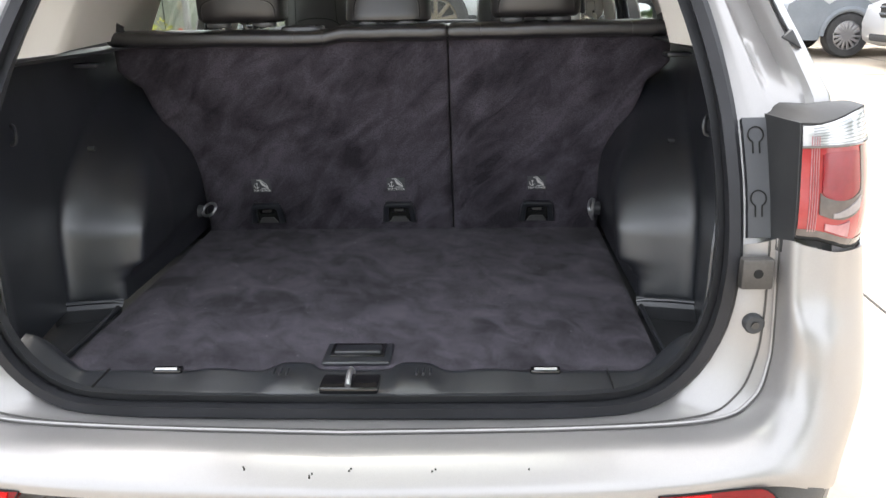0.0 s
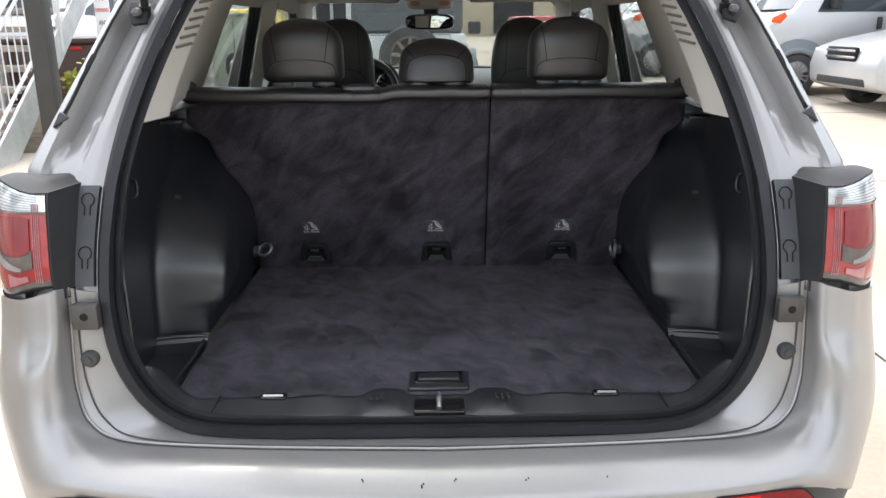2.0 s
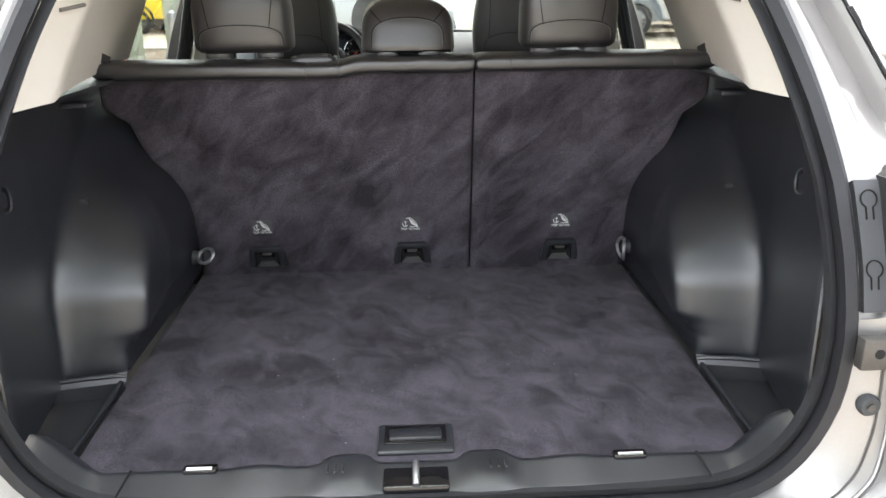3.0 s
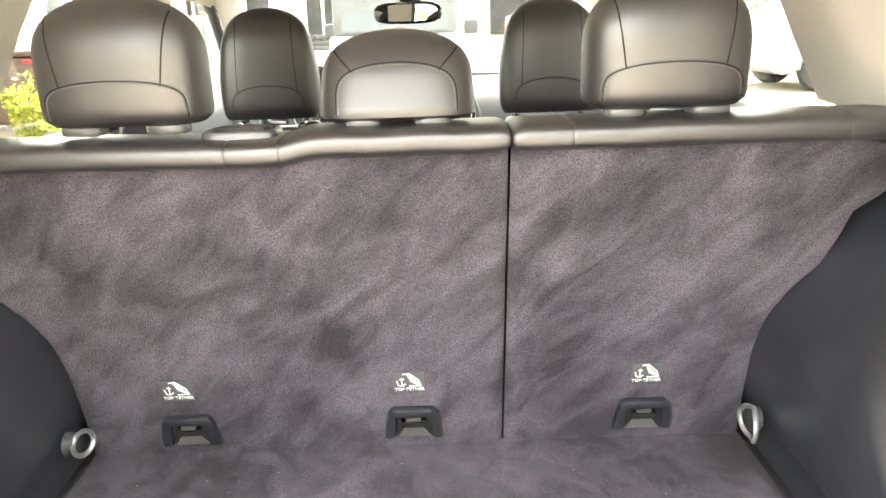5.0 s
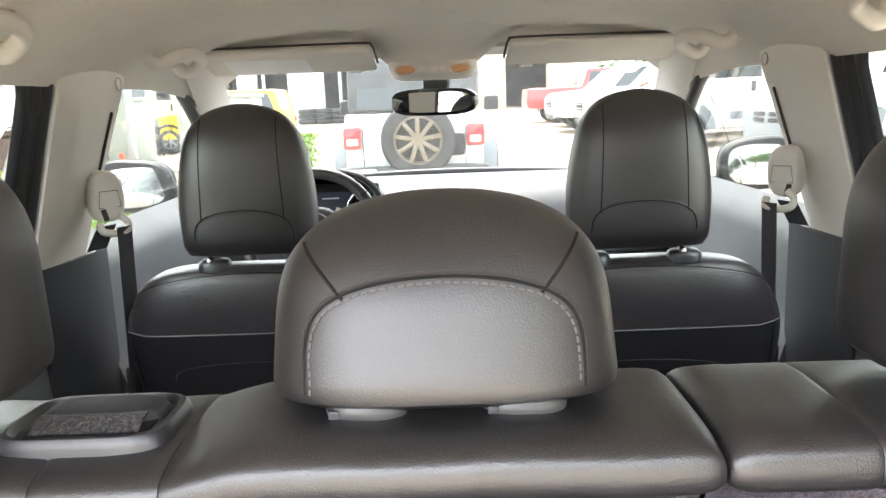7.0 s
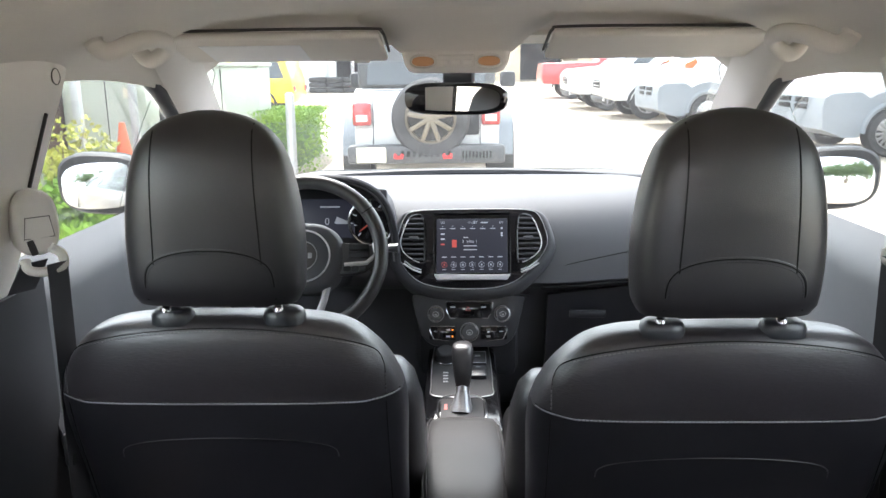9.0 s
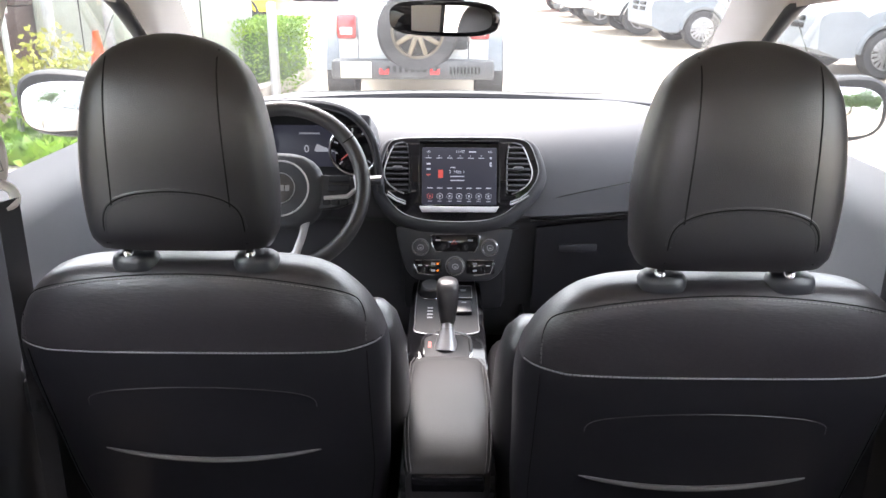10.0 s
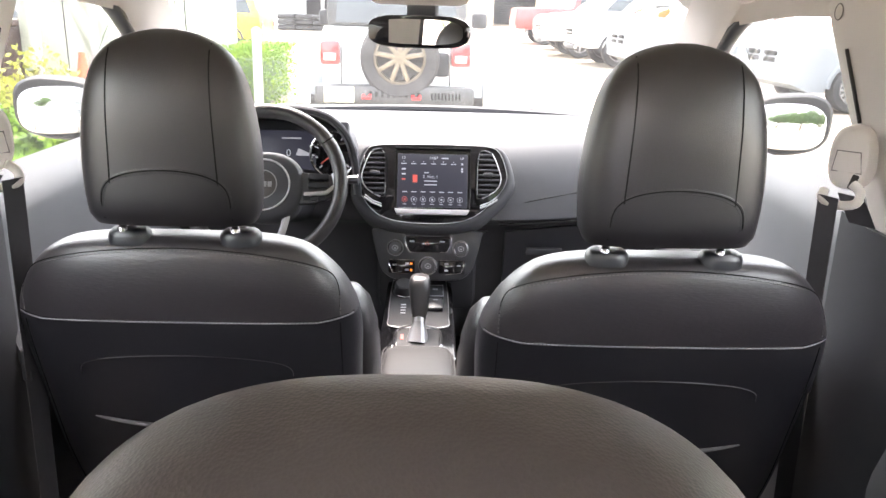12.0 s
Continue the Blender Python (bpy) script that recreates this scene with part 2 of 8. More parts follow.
M["tyre"] = mat("tyre_rubber", (0.03, 0.03, 0.032), 0.8, 0, 0.2, 80, (0.05, 0.05, 0.05), 6)
M["satin"] = mat("satin_silver_trim", (0.62, 0.62, 0.63), 0.38, 0.35, 0.05, 300)
M["alloy"] = mat("silver_wheel", (0.40, 0.40, 0.41), 0.35, 0.8, 0.05, 60)
M["bronze"] = mat("bronze_wheel", (0.20, 0.17, 0.13), 0.4, 0.6, 0.05, 60)
M["grey_plastic"] = mat("grey_bumper_plastic", (0.16, 0.18, 0.20), 0.65, 0, 0.1, 60, (0.20, 0.22, 0.24), 2)
M["galv"] = mat("galvanised_steel", (0.50, 0.51, 0.53), 0.45, 0.6, 0.15, 30, (0.60, 0.61, 0.62), 6)
M["post_dark"] = mat("dark_bronze_steel", (0.05, 0.048, 0.045), 0.5, 0.2, 0.1, 30, (0.07, 0.065, 0.06), 3)
M["boxgreen"] = mat("grey_green_cabinet_paint", (0.42, 0.46, 0.38), 0.6, 0, 0.08, 15, (0.48, 0.52, 0.43), 2)
M["brown"] = mat("brown_bin_plastic", (0.09, 0.055, 0.045), 0.6, 0, 0.1, 20, (0.12, 0.075, 0.06), 2)
M["leaf"] = mat("hedge_leaf", (0.11, 0.24, 0.018), 0.6, 0, 0.4, 8, (0.27, 0.42, 0.035), 5)
M["leaf_y"] = mat("yellow_green_leaf", (0.30, 0.34, 0.05), 0.6, 0, 0.4, 8, (0.45, 0.42, 0.07), 5)
M["tree_leaf"] = mat("tree_leaf", (0.05, 0.11, 0.03), 0.7, 0, 0.4, 3, (0.10, 0.18, 0.045), 1.5)
M["bark"] = mat("bark", (0.13, 0.10, 0.07), 0.9, 0, 0.3, 30, (0.2, 0.16, 0.12), 4, bump=0.6)
M["stucco"] = mat("tan_stucco", (0.50, 0.42, 0.30), 0.9, 0, 0.1, 12, (0.56, 0.47, 0.35), 0.8, bump=0.3)
M["siding"] = mat("white_metal_siding", (0.66, 0.67, 0.67), 0.5, 0, 0.04, 8, (0.72, 0.72, 0.72), 0.7)
M["garage_in"] = mat("dark_workshop", (0.05, 0.055, 0.06), 0.9, 0, 0.2, 3, (0.10, 0.10, 0.11), 1)
M["orange"] = mat("orange_plastic", (0.75, 0.10, 0.01), 0.5, 0, 0.05, 30)
M["wood_g"] = mat("grey_board", (0.24, 0.21, 0.175), 0.8, 0, 0.25, 20, (0.33, 0.295, 0.25), 3, stretch=(1, 8, 8))
M["white_p"] = mat("white_print", (0.80, 0.80, 0.80), 0.6)
M["grey_p"] = mat("grey_print", (0.45, 0.46, 0.48), 0.6)
M["label_p"] = mat("off_white_print", (0.62, 0.62, 0.61), 0.6)
M["sign"] = mat("sign_white", (0.75, 0.75, 0.74), 0.5, 0, 0.05, 30)
M["sign_r"] = mat("sign_red", (0.62, 0.03, 0.03), 0.5)
M["black_p"] = mat("black_print", (0.02, 0.02, 0.02), 0.6)
M["belt"] = mat("black_webbing", (0.040, 0.040, 0.043), 0.6, 0, 0.4, 900, (0.052, 0.052, 0.056), 10, bump=0.5)
M["screen"] = glow("screen_dark", (0.010, 0.011, 0.016), 0.35)
M["scr_txt"] = glow("screen_white", (0.45, 0.47, 0.50), 0.05)
M["scr_red"] = glow("screen_red", (0.50, 0.08, 0.06), 0.07)
M["amber"] = glow("amber_led", (1.0, 0.25, 0.02), 0.3)
M["map_lamp"] = glow("amber_map_lens", (0.50, 0.26, 0.12), 0.03)
M["plate"] = mat("plate_cream", (0.72, 0.68, 0.52), 0.5)


# ---------- mesh helpers ----------
def finish(bm, angle=38):
    bmesh.ops.recalc_face_normals(bm, faces=bm.faces)
    for f in bm.faces:
        f.smooth = True
    for e in bm.edges:
        if len(e.link_faces) == 2 and e.calc_face_angle(0) > radians(angle):
            e.smooth = False


def mesh(name, bm, material, angle=38):
    finish(bm, angle)
    me = bpy.data.meshes.new(name)
    bm.to_mesh(me)
    bm.free()
    me.materials.append(M[material] if isinstance(material, str) else material)
    return me


def part(name, bm, material, parent=None, label="", angle=38):
    ob = new(name, mesh(name, bm, material, angle))
    ob.parent = parent
    if label:
        ob["label"] = label
    return ob


def thing(name, label, category, at=(0, 0, 0), group="", kind=""):
    ob = tagged(new(name), label, category, group, kind)
    ob.location = at
    return ob


def solo(name, bm, material, label, category, group="", kind="", at=(0, 0, 0)):
    ob = part(name, bm, material)
    ob.location = at
    return tagged(ob, label, category, group, kind)


def box(c, s, bevel=0.0, bm=None, m=None, seg=2):
    """A box of size s about c, with rounded edges, turned by m before it is moved."""
    bm = bm or bmesh.new()
    n = bmesh.new()
    bmesh.ops.create_cube(n, size=1.0)
    bmesh.ops.scale(n, vec=s, verts=n.verts)
    if bevel:
        bmesh.ops.bevel(n, geom=n.edges[:], offset=min(bevel, 0.49 * min(s)), segments=seg, profile=0.5, affect="EDGES")
    if m is not None:
        bmesh.ops.transform(n, matrix=m, verts=n.verts)
    bmesh.ops.translate(n, vec=c, verts=n.verts)
    join(bm, n)
    return bm


def join(bm, n):
    me = bpy.data.meshes.new("tmp")
    n.to_mesh(me)
    n.free()
    bm.from_mesh(me)
    bpy.data.meshes.remove(me)


def rings(rows, bm=None, closed=True, cap=True, loop=False):
    """A skin over rows of points, each as long as the next. closed: rows are closed; loop: the last joins the first."""
    bm = bm or bmesh.new()
    vs = [[bm.verts.new(p) for p in r] for r in rows]
    n = len(vs[0])
    for i in range(len(vs) - (0 if loop else 1)):
        a, b = vs[i], vs[(i + 1) % len(vs)]
        for j in range(n if closed else n - 1):
            k = (j + 1) % n
            bm.faces.new((a[j], a[k], b[k], b[j]))
    if cap and closed and not loop:
        bm.faces.new(vs[0][::-1])
        bm.faces.new(vs[-1])
    return bm


def oval(cx, cy, a, b, n=32, p=2.0):
    """A superellipse about (cx, cy)."""
    out = []
    for i in range(n):
        t = 2 * math.pi * i / n
        c, s = math.cos(t), math.sin(t)
        out.append((cx + a * math.copysign(abs(c) ** (2 / p), c), cy + b * math.copysign(abs(s) ** (2 / p), s)))
    return out


def tube(path, r, bm=None, n=8, closed=False, flat=1.0):
    """A round bar along a path; r may be a list."""
    pts = [Vector(p) for p in path]
    rows = []
    up = None
    for i, p in enumerate(pts):
        a = pts[i - 1] if i or closed else p
        b = pts[(i + 1) % len(pts)] if i + 1 < len(pts) or closed else p
        d = (b - a).normalized()
        if up is None:
            up = Vector((0, 0, 1)) if abs(d.z) < 0.9 else Vector((1, 0, 0))
        side = d.cross(up).normalized()
        up = side.cross(d).normalized()
        rr = r[i] if isinstance(r, (list, tuple)) else r
        rows.append([p + side * rr * math.cos(2 * math.pi * k / n) + up * rr * flat * math.sin(2 * math.pi * k / n) for k in range(n)])
    return rings(rows, bm, loop=closed)


def sweep(path, profile, outward, bm=None, closed=False):
    """A profile of (out, back) pairs carried along a path; outward gives the out direction at each point."""
    rows = []
    pts = [Vector(p) for p in path]
    for i, p in enumerate(pts):
        a = pts[i - 1] if i or closed else p
        b = pts[(i + 1) % len(pts)] if i + 1 < len(pts) or closed else p
        d = (b - a).normalized()
        o = Vector(outward(i))
        o = (o - d * o.dot(d)).normalized()
        w = d.cross(o)
        rows.append([p + o * u + w * v for u, v in profile])
    return rings(rows, bm, loop=closed)


def sheet(fn, nu, nv, thick=0.0, bm=None, keep=None, back=None):
    """A grid of fn(u, v), u and v from 0 to 1, thickened towards back (a direction) or, with none, to either side."""
    bm = bm or bmesh.new()
    n = bmesh.new()
    vs = [[n.verts.new(fn(i / nu, j / nv)) for j in range(nv + 1)] for i in range(nu + 1)]
    for i in range(nu):
        for j in range(nv):
            if keep is None or keep((i + 0.5) / nu, (j + 0.5) / nv):
                n.faces.new((vs[i][j], vs[i + 1][j], vs[i + 1][j + 1], vs[i][j + 1]))
    bmesh.ops.delete(n, geom=[v for v in n.verts if not v.link_faces], context="VERTS")
    bmesh.ops.recalc_face_normals(n, faces=n.faces)
    if thick:
        n.normal_update()
        if back is not None and sum(f.normal.dot(Vector(back)) * f.calc_area() for f in n.faces) > 0:
            bmesh.ops.reverse_faces(n, faces=n.faces)
            n.normal_update()
        rim = [e for e in n.edges if len(e.link_faces) == 1]
        front = list(n.faces)
        twin = {v: n.verts.new(v.co - v.normal * thick) for v in list(n.verts)}
        for f in front:
            n.faces.new([twin[v] for v in reversed(f.verts)])
        for e in rim:
            a, b = e.verts
            n.faces.new((a, b, twin[b], twin[a]))
    join(bm, n)
    return bm


def slab(pts, thick, axis=1, bm=None, bevel=0.0):
    """A flat piece with the outline pts (pairs), thick along an axis from 0."""
    bm = bm or bmesh.new()
    n = bmesh.new()

    def at(p, t):
        q = [p[0], p[1]]
        q.insert(axis, t)
        return q
    a = [n.verts.new(at(p, 0)) for p in pts]
    b = [n.verts.new(at(p, thick)) for p in pts]
    n.faces.new(a)
    n.faces.new(b[::-1])
    for i in range(len(pts)):
        j = (i + 1) % len(pts)
        n.faces.new((a[i], b[i], b[j], a[j]))
    bmesh.ops.recalc_face_normals(n, faces=n.faces)
    if bevel:
        es = [e for e in n.edges if len(e.link_faces) == 2 and e.calc_face_angle(0) > 0.9]
        bmesh.ops.bevel(n, geom=es, offset=bevel, segments=2, profile=0.5, affect="EDGES")
    join(bm, n)
    return bm


def spline(pts, n):
    """n + 1 points on a smooth curve through pts."""
    pts = [Vector(p) for p in pts]
    out = []
    m = len(pts) - 1
    for i in range(n + 1):
        t = i / n * m
        k = min(int(t), m - 1)
        f = t - k
        p0, p1, p2, p3 = pts[max(k - 1, 0)], pts[k], pts[k + 1], pts[min(k + 2, m)]
        out.append(0.5 * ((2 * p1) + (p2 - p0) * f + (2 * p0 - 5 * p1 + 4 * p2 - p3) * f * f + (3 * p1 - p0 - 3 * p2 + p3) * f ** 3))
    return out


def lerp(x, table):
    """Linear look-up in pairs."""
    if x <= table[0][0]:
        return table[0][1]
    for (a, p), (b, q) in zip(table, table[1:]):
        if x <= b:
            return p + (q - p) * (x - a) / (b - a)
    return table[-1][1]


def smooth(a, b, x):
    t = min(1, max(0, (x - a) / (b - a)))
    return t * t * (3 - 2 * t)


def drape(bm, pts, way, lift=0.0):
    """Points laid on a mesh along a direction."""
    from mathutils.bvhtree import BVHTree
    tree = BVHTree.FromBMesh(bm)
    out = []
    for p in pts:
        hit = tree.ray_cast(Vector(p), Vector(way))[0]
        if hit:
            out.append(hit - Vector(way).normalized() * lift)
    return out


def dashes(path, length, gap, r, bm=None):
    """Stitches along a path."""
    bm = bm or bmesh.new()
    pts = [Vector(p) for p in path]
    if len(pts) < 2:
        return bm
    acc = [0.0]
    for a, b in zip(pts, pts[1:]):
        acc.append(acc[-1] + (b - a).length)

    def at(s):
        for i in range(len(pts) - 1):
            if s <= acc[i + 1] or i == len(pts) - 2:
                f = (s - acc[i]) / max(1e-9, acc[i + 1] - acc[i])
                return pts[i].lerp(pts[i + 1], f)
    s = 0.0
    while s + length < acc[-1]:
        tube([at(s), at(s + length)], r, bm, n=5)
        s += length + gap
    return bm


def words(body, size, m, material, parent, name="lettering", thick=0.0006, align="CENTER"):
    c = bpy.data.curves.new(name, "FONT")
    c.body, c.size, c.extrude, c.align_x, c.align_y = body, size, thick, align, "CENTER"
    tmp = bpy.data.objects.new(name, c)
    scene.collection.objects.link(tmp)
    bpy.context.view_layer.update()
    me = bpy.data.meshes.new_from_object(tmp.evaluated_get(bpy.context.evaluated_depsgraph_get()))
    bpy.data.objects.remove(tmp)
    me.materials.clear()
    me.materials.append(M[material])
    me.transform(m)
    ob = new(name, me)
    ob.parent = parent
    return ob


# ---------- the ground ----------
def gz(y):
    """Height of the gently rising forecourt."""
    return 0.09 + 0.016 * y


ground = solo("ground", sheet(lambda u, v: ((u - 0.5) * 1200, (v - 0.5) * 1200, gz((v - 0.5) * 1200)), 6, 6), "concrete", "pale sunlit concrete forecourt", "ground", kind="structure")

# ---------- the car: shell ----------
OPEN = [(0.0, 0.722), (0.24, 0.723), (0.44, 0.728), (0.525, 0.752), (0.585, 0.805), (0.622, 0.88), (0.638, 0.97), (0.642, 1.08), (0.640, 1.17),
        (0.634, 1.26), (0.617, 1.37), (0.585, 1.49), (0.545, 1.585), (0.49, 1.64), (0.40, 1.668), (0.2, 1.68), (0.0, 1.684)]


def rake(z):
    return lerp(z, [(0.70, 0.0), (0.90, 0.008), (1.0, 0.02), (1.09, 0.05), (1.2, 0.10), (1.31, 0.175), (1.6, 0.39), (1.72, 0.47)])


HALF = spline([(x, 0, z) for x, z in OPEN], 44)
RIM = [Vector((p.x, rake(p.z), p.z)) for p in HALF] + [Vector((-p.x, rake(p.z), p.z)) for p in HALF[-2:0:-1]]
RIM_MID = Vector((0, 0.1, 1.15))


def open_x(z):
    for a, b in zip(HALF, HALF[1:]):
        if a.x > 0.3 and a.z <= z <= b.z:
            return a.x + (b.x - a.x) * (z - a.z) / max(1e-6, b.z - a.z)
    return 0.44 if z < 0.8 else 0.35


suv = thing("suv", "silver compact suv with its tailgate raised", "car", (0, 0, 0))

# side section from sill to roof middle: x and z at each height row
SECTION = [(0.80, 0.27), (0.885, 0.42), (0.905, 0.70), (0.895, 1.02), (0.840, 1.235), (0.70, 1.585), (0.68, 1.662), (0.42, 1.735), (0.0, 1.747)]


def station(k):
    """The half section at station k."""
    y = STATIONS[k]
    out = []
    for i, (x, z) in enumerate(SECTION):
        if k < 3:
            x *= (0.985, 0.99, 0.996)[k]
            yy = y + rake(z)
        else:
            yy = y
        if i >= 5 and k >= len(STATIONS) - 3:
            # windscreen, then bonnet
            drop = (0.0, 0.465, 0.70)[k - len(STATIONS) + 3]
            z = z - (drop - (0.0, 0.095, 0.08)[k - len(STATIONS) + 3] if i == 5 else drop) + (0.0, -0.02, -0.03)[k - len(STATIONS) + 3] * (i - 5) / 3
            x = x * (1.0, 1.16, 1.12)[k - len(STATIONS) + 3]
        if k == len(STATIONS) - 1:
            x, z = x * 0.88, min(z, 0.98)
        out.append(Vector((x, yy, z)))
    return out


STATIONS = [0.10, 0.26, 0.50, 1.04, 1.14, 1.76, 2.02, 2.58, 3.36, 4.22]
ROWS_AT = [station(k) for k in range(len(STATIONS))]
WINDOWS = {(2, 4): "quarter_glass", (3, 4): "quarter_corner_glass", (4, 4): "rear_door_glass", (6, 4): "front_door_glass", (7, 4): "front_corner_glass"}


def cell(k, i, s, inset=0.0, n=6, bm=None, thick=0.006, bow=0.012):
    a, b = ROWS_AT[k][i], ROWS_AT[k + 1][i]
    c, d = ROWS_AT[k][i + 1], ROWS_AT[k + 1][i + 1]

    def fn(u, v):
        u, v = inset + u * (1 - 2 * inset), inset + v * (1 - 2 * inset)
        p = a.lerp(b, u).lerp(c.lerp(d, u), v)
        p = p + Vector((bow * 4 * v * (1 - v), 0, 0.0))
        return (s * p.x, p.y, p.z)
    return sheet(fn, n, n, thick, bm)


for s in (-1, 1):
    for k in range(len(STATIONS) - 1):
        names = {0: "rear_quarter", 1: "rear_quarter", 2: "rear_quarter", 3: "rear_door", 4: "rear_door", 5: "centre_pillar", 6: "front_door", 7: "front_door", 8: "front_wing"}
        bm = bmesh.new()
        for i in range(0, 4):
            cell(k, i, s, bm=bm)
        if k not in (2, 3, 4, 6, 7):
            cell(k, 4, s, bm=bm)
        part(names[k] + "_panel", bm, "silver", suv)
        if k < 8:
            part("roof_rail", cell(k, 5, s), "silver", suv)
    for (k, i), name in WINDOWS.items():
        g = part(name, cell(k, i, s, 0.0, thick=0.003), "tint" if k < 6 else "front_glass", suv)
        g.visible_shadow = False

def top_pt(k, u, v, first=5):
    """A point across the car's top between two stations: u from side to side, v along."""
    t = abs(2 * u - 1) * (8 - first)
    j = min(int(t), 7 - first)
    f = t - j
    A, B = ROWS_AT[k], ROWS_AT[k + 1]
    p = A[8 - j].lerp(A[7 - j], f).lerp(B[8 - j].lerp(B[7 - j], f), v)
    return (p.x if u >= 0.5 else -p.x, p.y, p.z)


def roof(u, v):
    k = min(int(v * 5), 4)
    return top_pt(2 + k, u, v * 5 - k, 6)


part("roof_panel", sheet(roof, 24, 20, 0.006), "silver", suv)
part("bonnet", sheet(lambda u, v: top_pt(8, u, v), 24, 8, 0.006), "silver", suv)
part("front_fascia", sheet(lambda u, v: ((u - 0.5) * 1.52, 4.22 + 0.14 * (1 - (2 * u - 1) ** 4) * (1 - 0.5 * abs(2 * v - 0.7)), 0.25 + 0.72 * v), 24, 8, 0.01), "silver", suv)


def screen_glass(u, v):
    a, b, c = ROWS_AT[7], ROWS_AT[8], [6, 7, 8]
    x = 2 * u - 1
    s = 1 if x >= 0 else -1
    t = abs(x)
    top = lerp(t, [(0, 0), (0.55, 1), (1, 2)])
    k = min(int(top), 1)
    f = top - k
    p = a[8 - k].lerp(a[7 - k], f).lerp(b[8 - k].lerp(b[7 - k], f), v)
    return (s * p.x, p.y, p.z + 0.03 * math.sin(math.pi * v))


g = part("windscreen", sheet(screen_glass, 20, 8, 0.004), "front_glass", suv)
g.visible_shadow = False
part("underbody", box((0, 2.1, 0.30), (1.5, 4.0, 0.08), 0.02), "plastic_m", suv)


def wheel(parent, x, y, r, w, rim="alloy", spokes=7, name="wheel"):
    s = 1 if x > 0 else -1
    tyre = bmesh.new()
    prof = [(r * 0.66, -w / 2), (r * 0.93, -w / 2), (r, -w * 0.36), (r, w * 0.36), (r * 0.93, w / 2), (r * 0.66, w / 2)]
    rows = [[(o, q * math.cos(a), q * math.sin(a)) for q, o in prof] for a in [2 * math.pi * k / 40 for k in range(40)]]
    rings(rows, tyre, loop=True)
    hub = part(name, tyre, "tyre", parent)
    hub.location = (x, y, r)
    bm = bmesh.new()
    rr = [(r * 0.66, w * 0.40), (r * 0.60, w * 0.42), (r * 0.58, w * 0.1)]
    rings([[(s * o, q * math.cos(a), q * math.sin(a)) for q, o in rr] for a in [2 * math.pi * k / 40 for k in range(40)]], bm, closed=False, cap=False, loop=True)
    for k in range(spokes):
        a = 2 * math.pi * k / spokes
        m = Matrix.Rotation(a, 4, "X")
        box((0, 0, 0), (w * 0.10, r * 0.12, r * 0.56), r * 0.02, bm, Matrix.Translation((s * w * 0.34, 0, 0)) @ m @ Matrix.Translation((0, 0, r * 0.34)))
    rings([[(s * w * (0.28 + 0.12 * j), q * math.cos(a), q * math.sin(a)) for a in [2 * math.pi * k / 24 for k in range(24)]] for j, q in ((0, r * 0.17), (1, r * 0.15))], bm)
    part("rim", bm, rim, hub)
    part("brake_disc", rings([[(s * o, q * math.cos(a), q * math.sin(a)) for a in [2 * math.pi * k / 24 for k in range(24)]] for o, q in ((0.0, r * 0.6), (0.01, r * 0.6))]), "post_dark", hub)
    return hub


for x in (-0.80, 0.80):
    for y in (0.85, 3.47):
        w = wheel(suv, x, y, 0.345, 0.22)
        w.location.z = 0.345 + gz(y)

# ---------- rear: flange, seal, lamps, bumper ----------
# columns from the middle of the sill round the corner and up to the lamp:
# seal edge, groove, bumper edge, then over the crest to the lower edge
COLS = [((0, -0.005, 0.716), (0, -0.068, 0.724), (0, -0.077, 0.7225), (0, -0.125, 0.716), (0, -0.166, 0.699), (0, -0.184, 0.688), (0, -0.188, 0.670)),
        ((0.36, -0.005, 0.719), (0.378, -0.062, 0.730), (0.385, -0.071, 0.7285), (0.395, -0.118, 0.724), (0.405, -0.160, 0.707), (0.41, -0.178, 0.694), (0.415, -0.182, 0.677)),
        ((0.522, -0.003, 0.743), (0.60, -0.050, 0.740), (0.613, -0.063, 0.7385), (0.622, -0.105, 0.739), (0.635, -0.146, 0.724), (0.65, -0.160, 0.708), (0.66, -0.157, 0.688)),
        ((0.580, 0.0, 0.786), (0.672, -0.036, 0.772), (0.684, -0.060, 0.777), (0.700, -0.095, 0.777), (0.722, -0.120, 0.754), (0.755, -0.125, 0.70), (0.77, -0.107, 0.648)),
        ((0.620, 0.003, 0.853), (0.698, -0.018, 0.832), (0.707, -0.056, 0.842), (0.730, -0.082, 0.838), (0.770, -0.085, 0.812), (0.820, -0.060, 0.74), (0.845, 0.0, 0.60)),
        ((0.640, 0.008, 0.920), (0.702, -0.008, 0.895), (0.710, -0.052, 0.905), (0.735, -0.071, 0.897), (0.790, -0.058, 0.87), (0.868, 0.010, 0.80), (0.895, 0.12, 0.62)),
        ((0.648, 0.014, 0.965), (0.702, 0.0, 0.955), (0.710, -0.042, 0.958), (0.735, -0.046, 0.948), (0.795, -0.022, 0.937), (0.876, 0.070, 0.92), (0.902, 0.24, 0.80)),
        ((0.651, 0.020, 1.018), (0.700, 0.006, 1.032), (0.710, -0.028, 1.038), (0.735, -0.030, 1.030), (0.795, -0.008, 1.014), (0.868, 0.090, 1.008), (0.893, 0.40, 1.006))]


def curve_at(P, t):
    """A smooth curve through the points P at t from 0 to 1."""
    n = len(P) - 1
    w = t * n
    k = min(int(w), n - 1)
    f = w - k
    p0, p1, p2, p3 = P[max(k - 1, 0)], P[k], P[k + 1], P[min(k + 2, n)]
    return 0.5 * ((2 * p1) + (p2 - p0) * f + (2 * p0 - 5 * p1 + 4 * p2 - p3) * f * f + (3 * p1 - p0 - 3 * p2 + p3) * f ** 3)


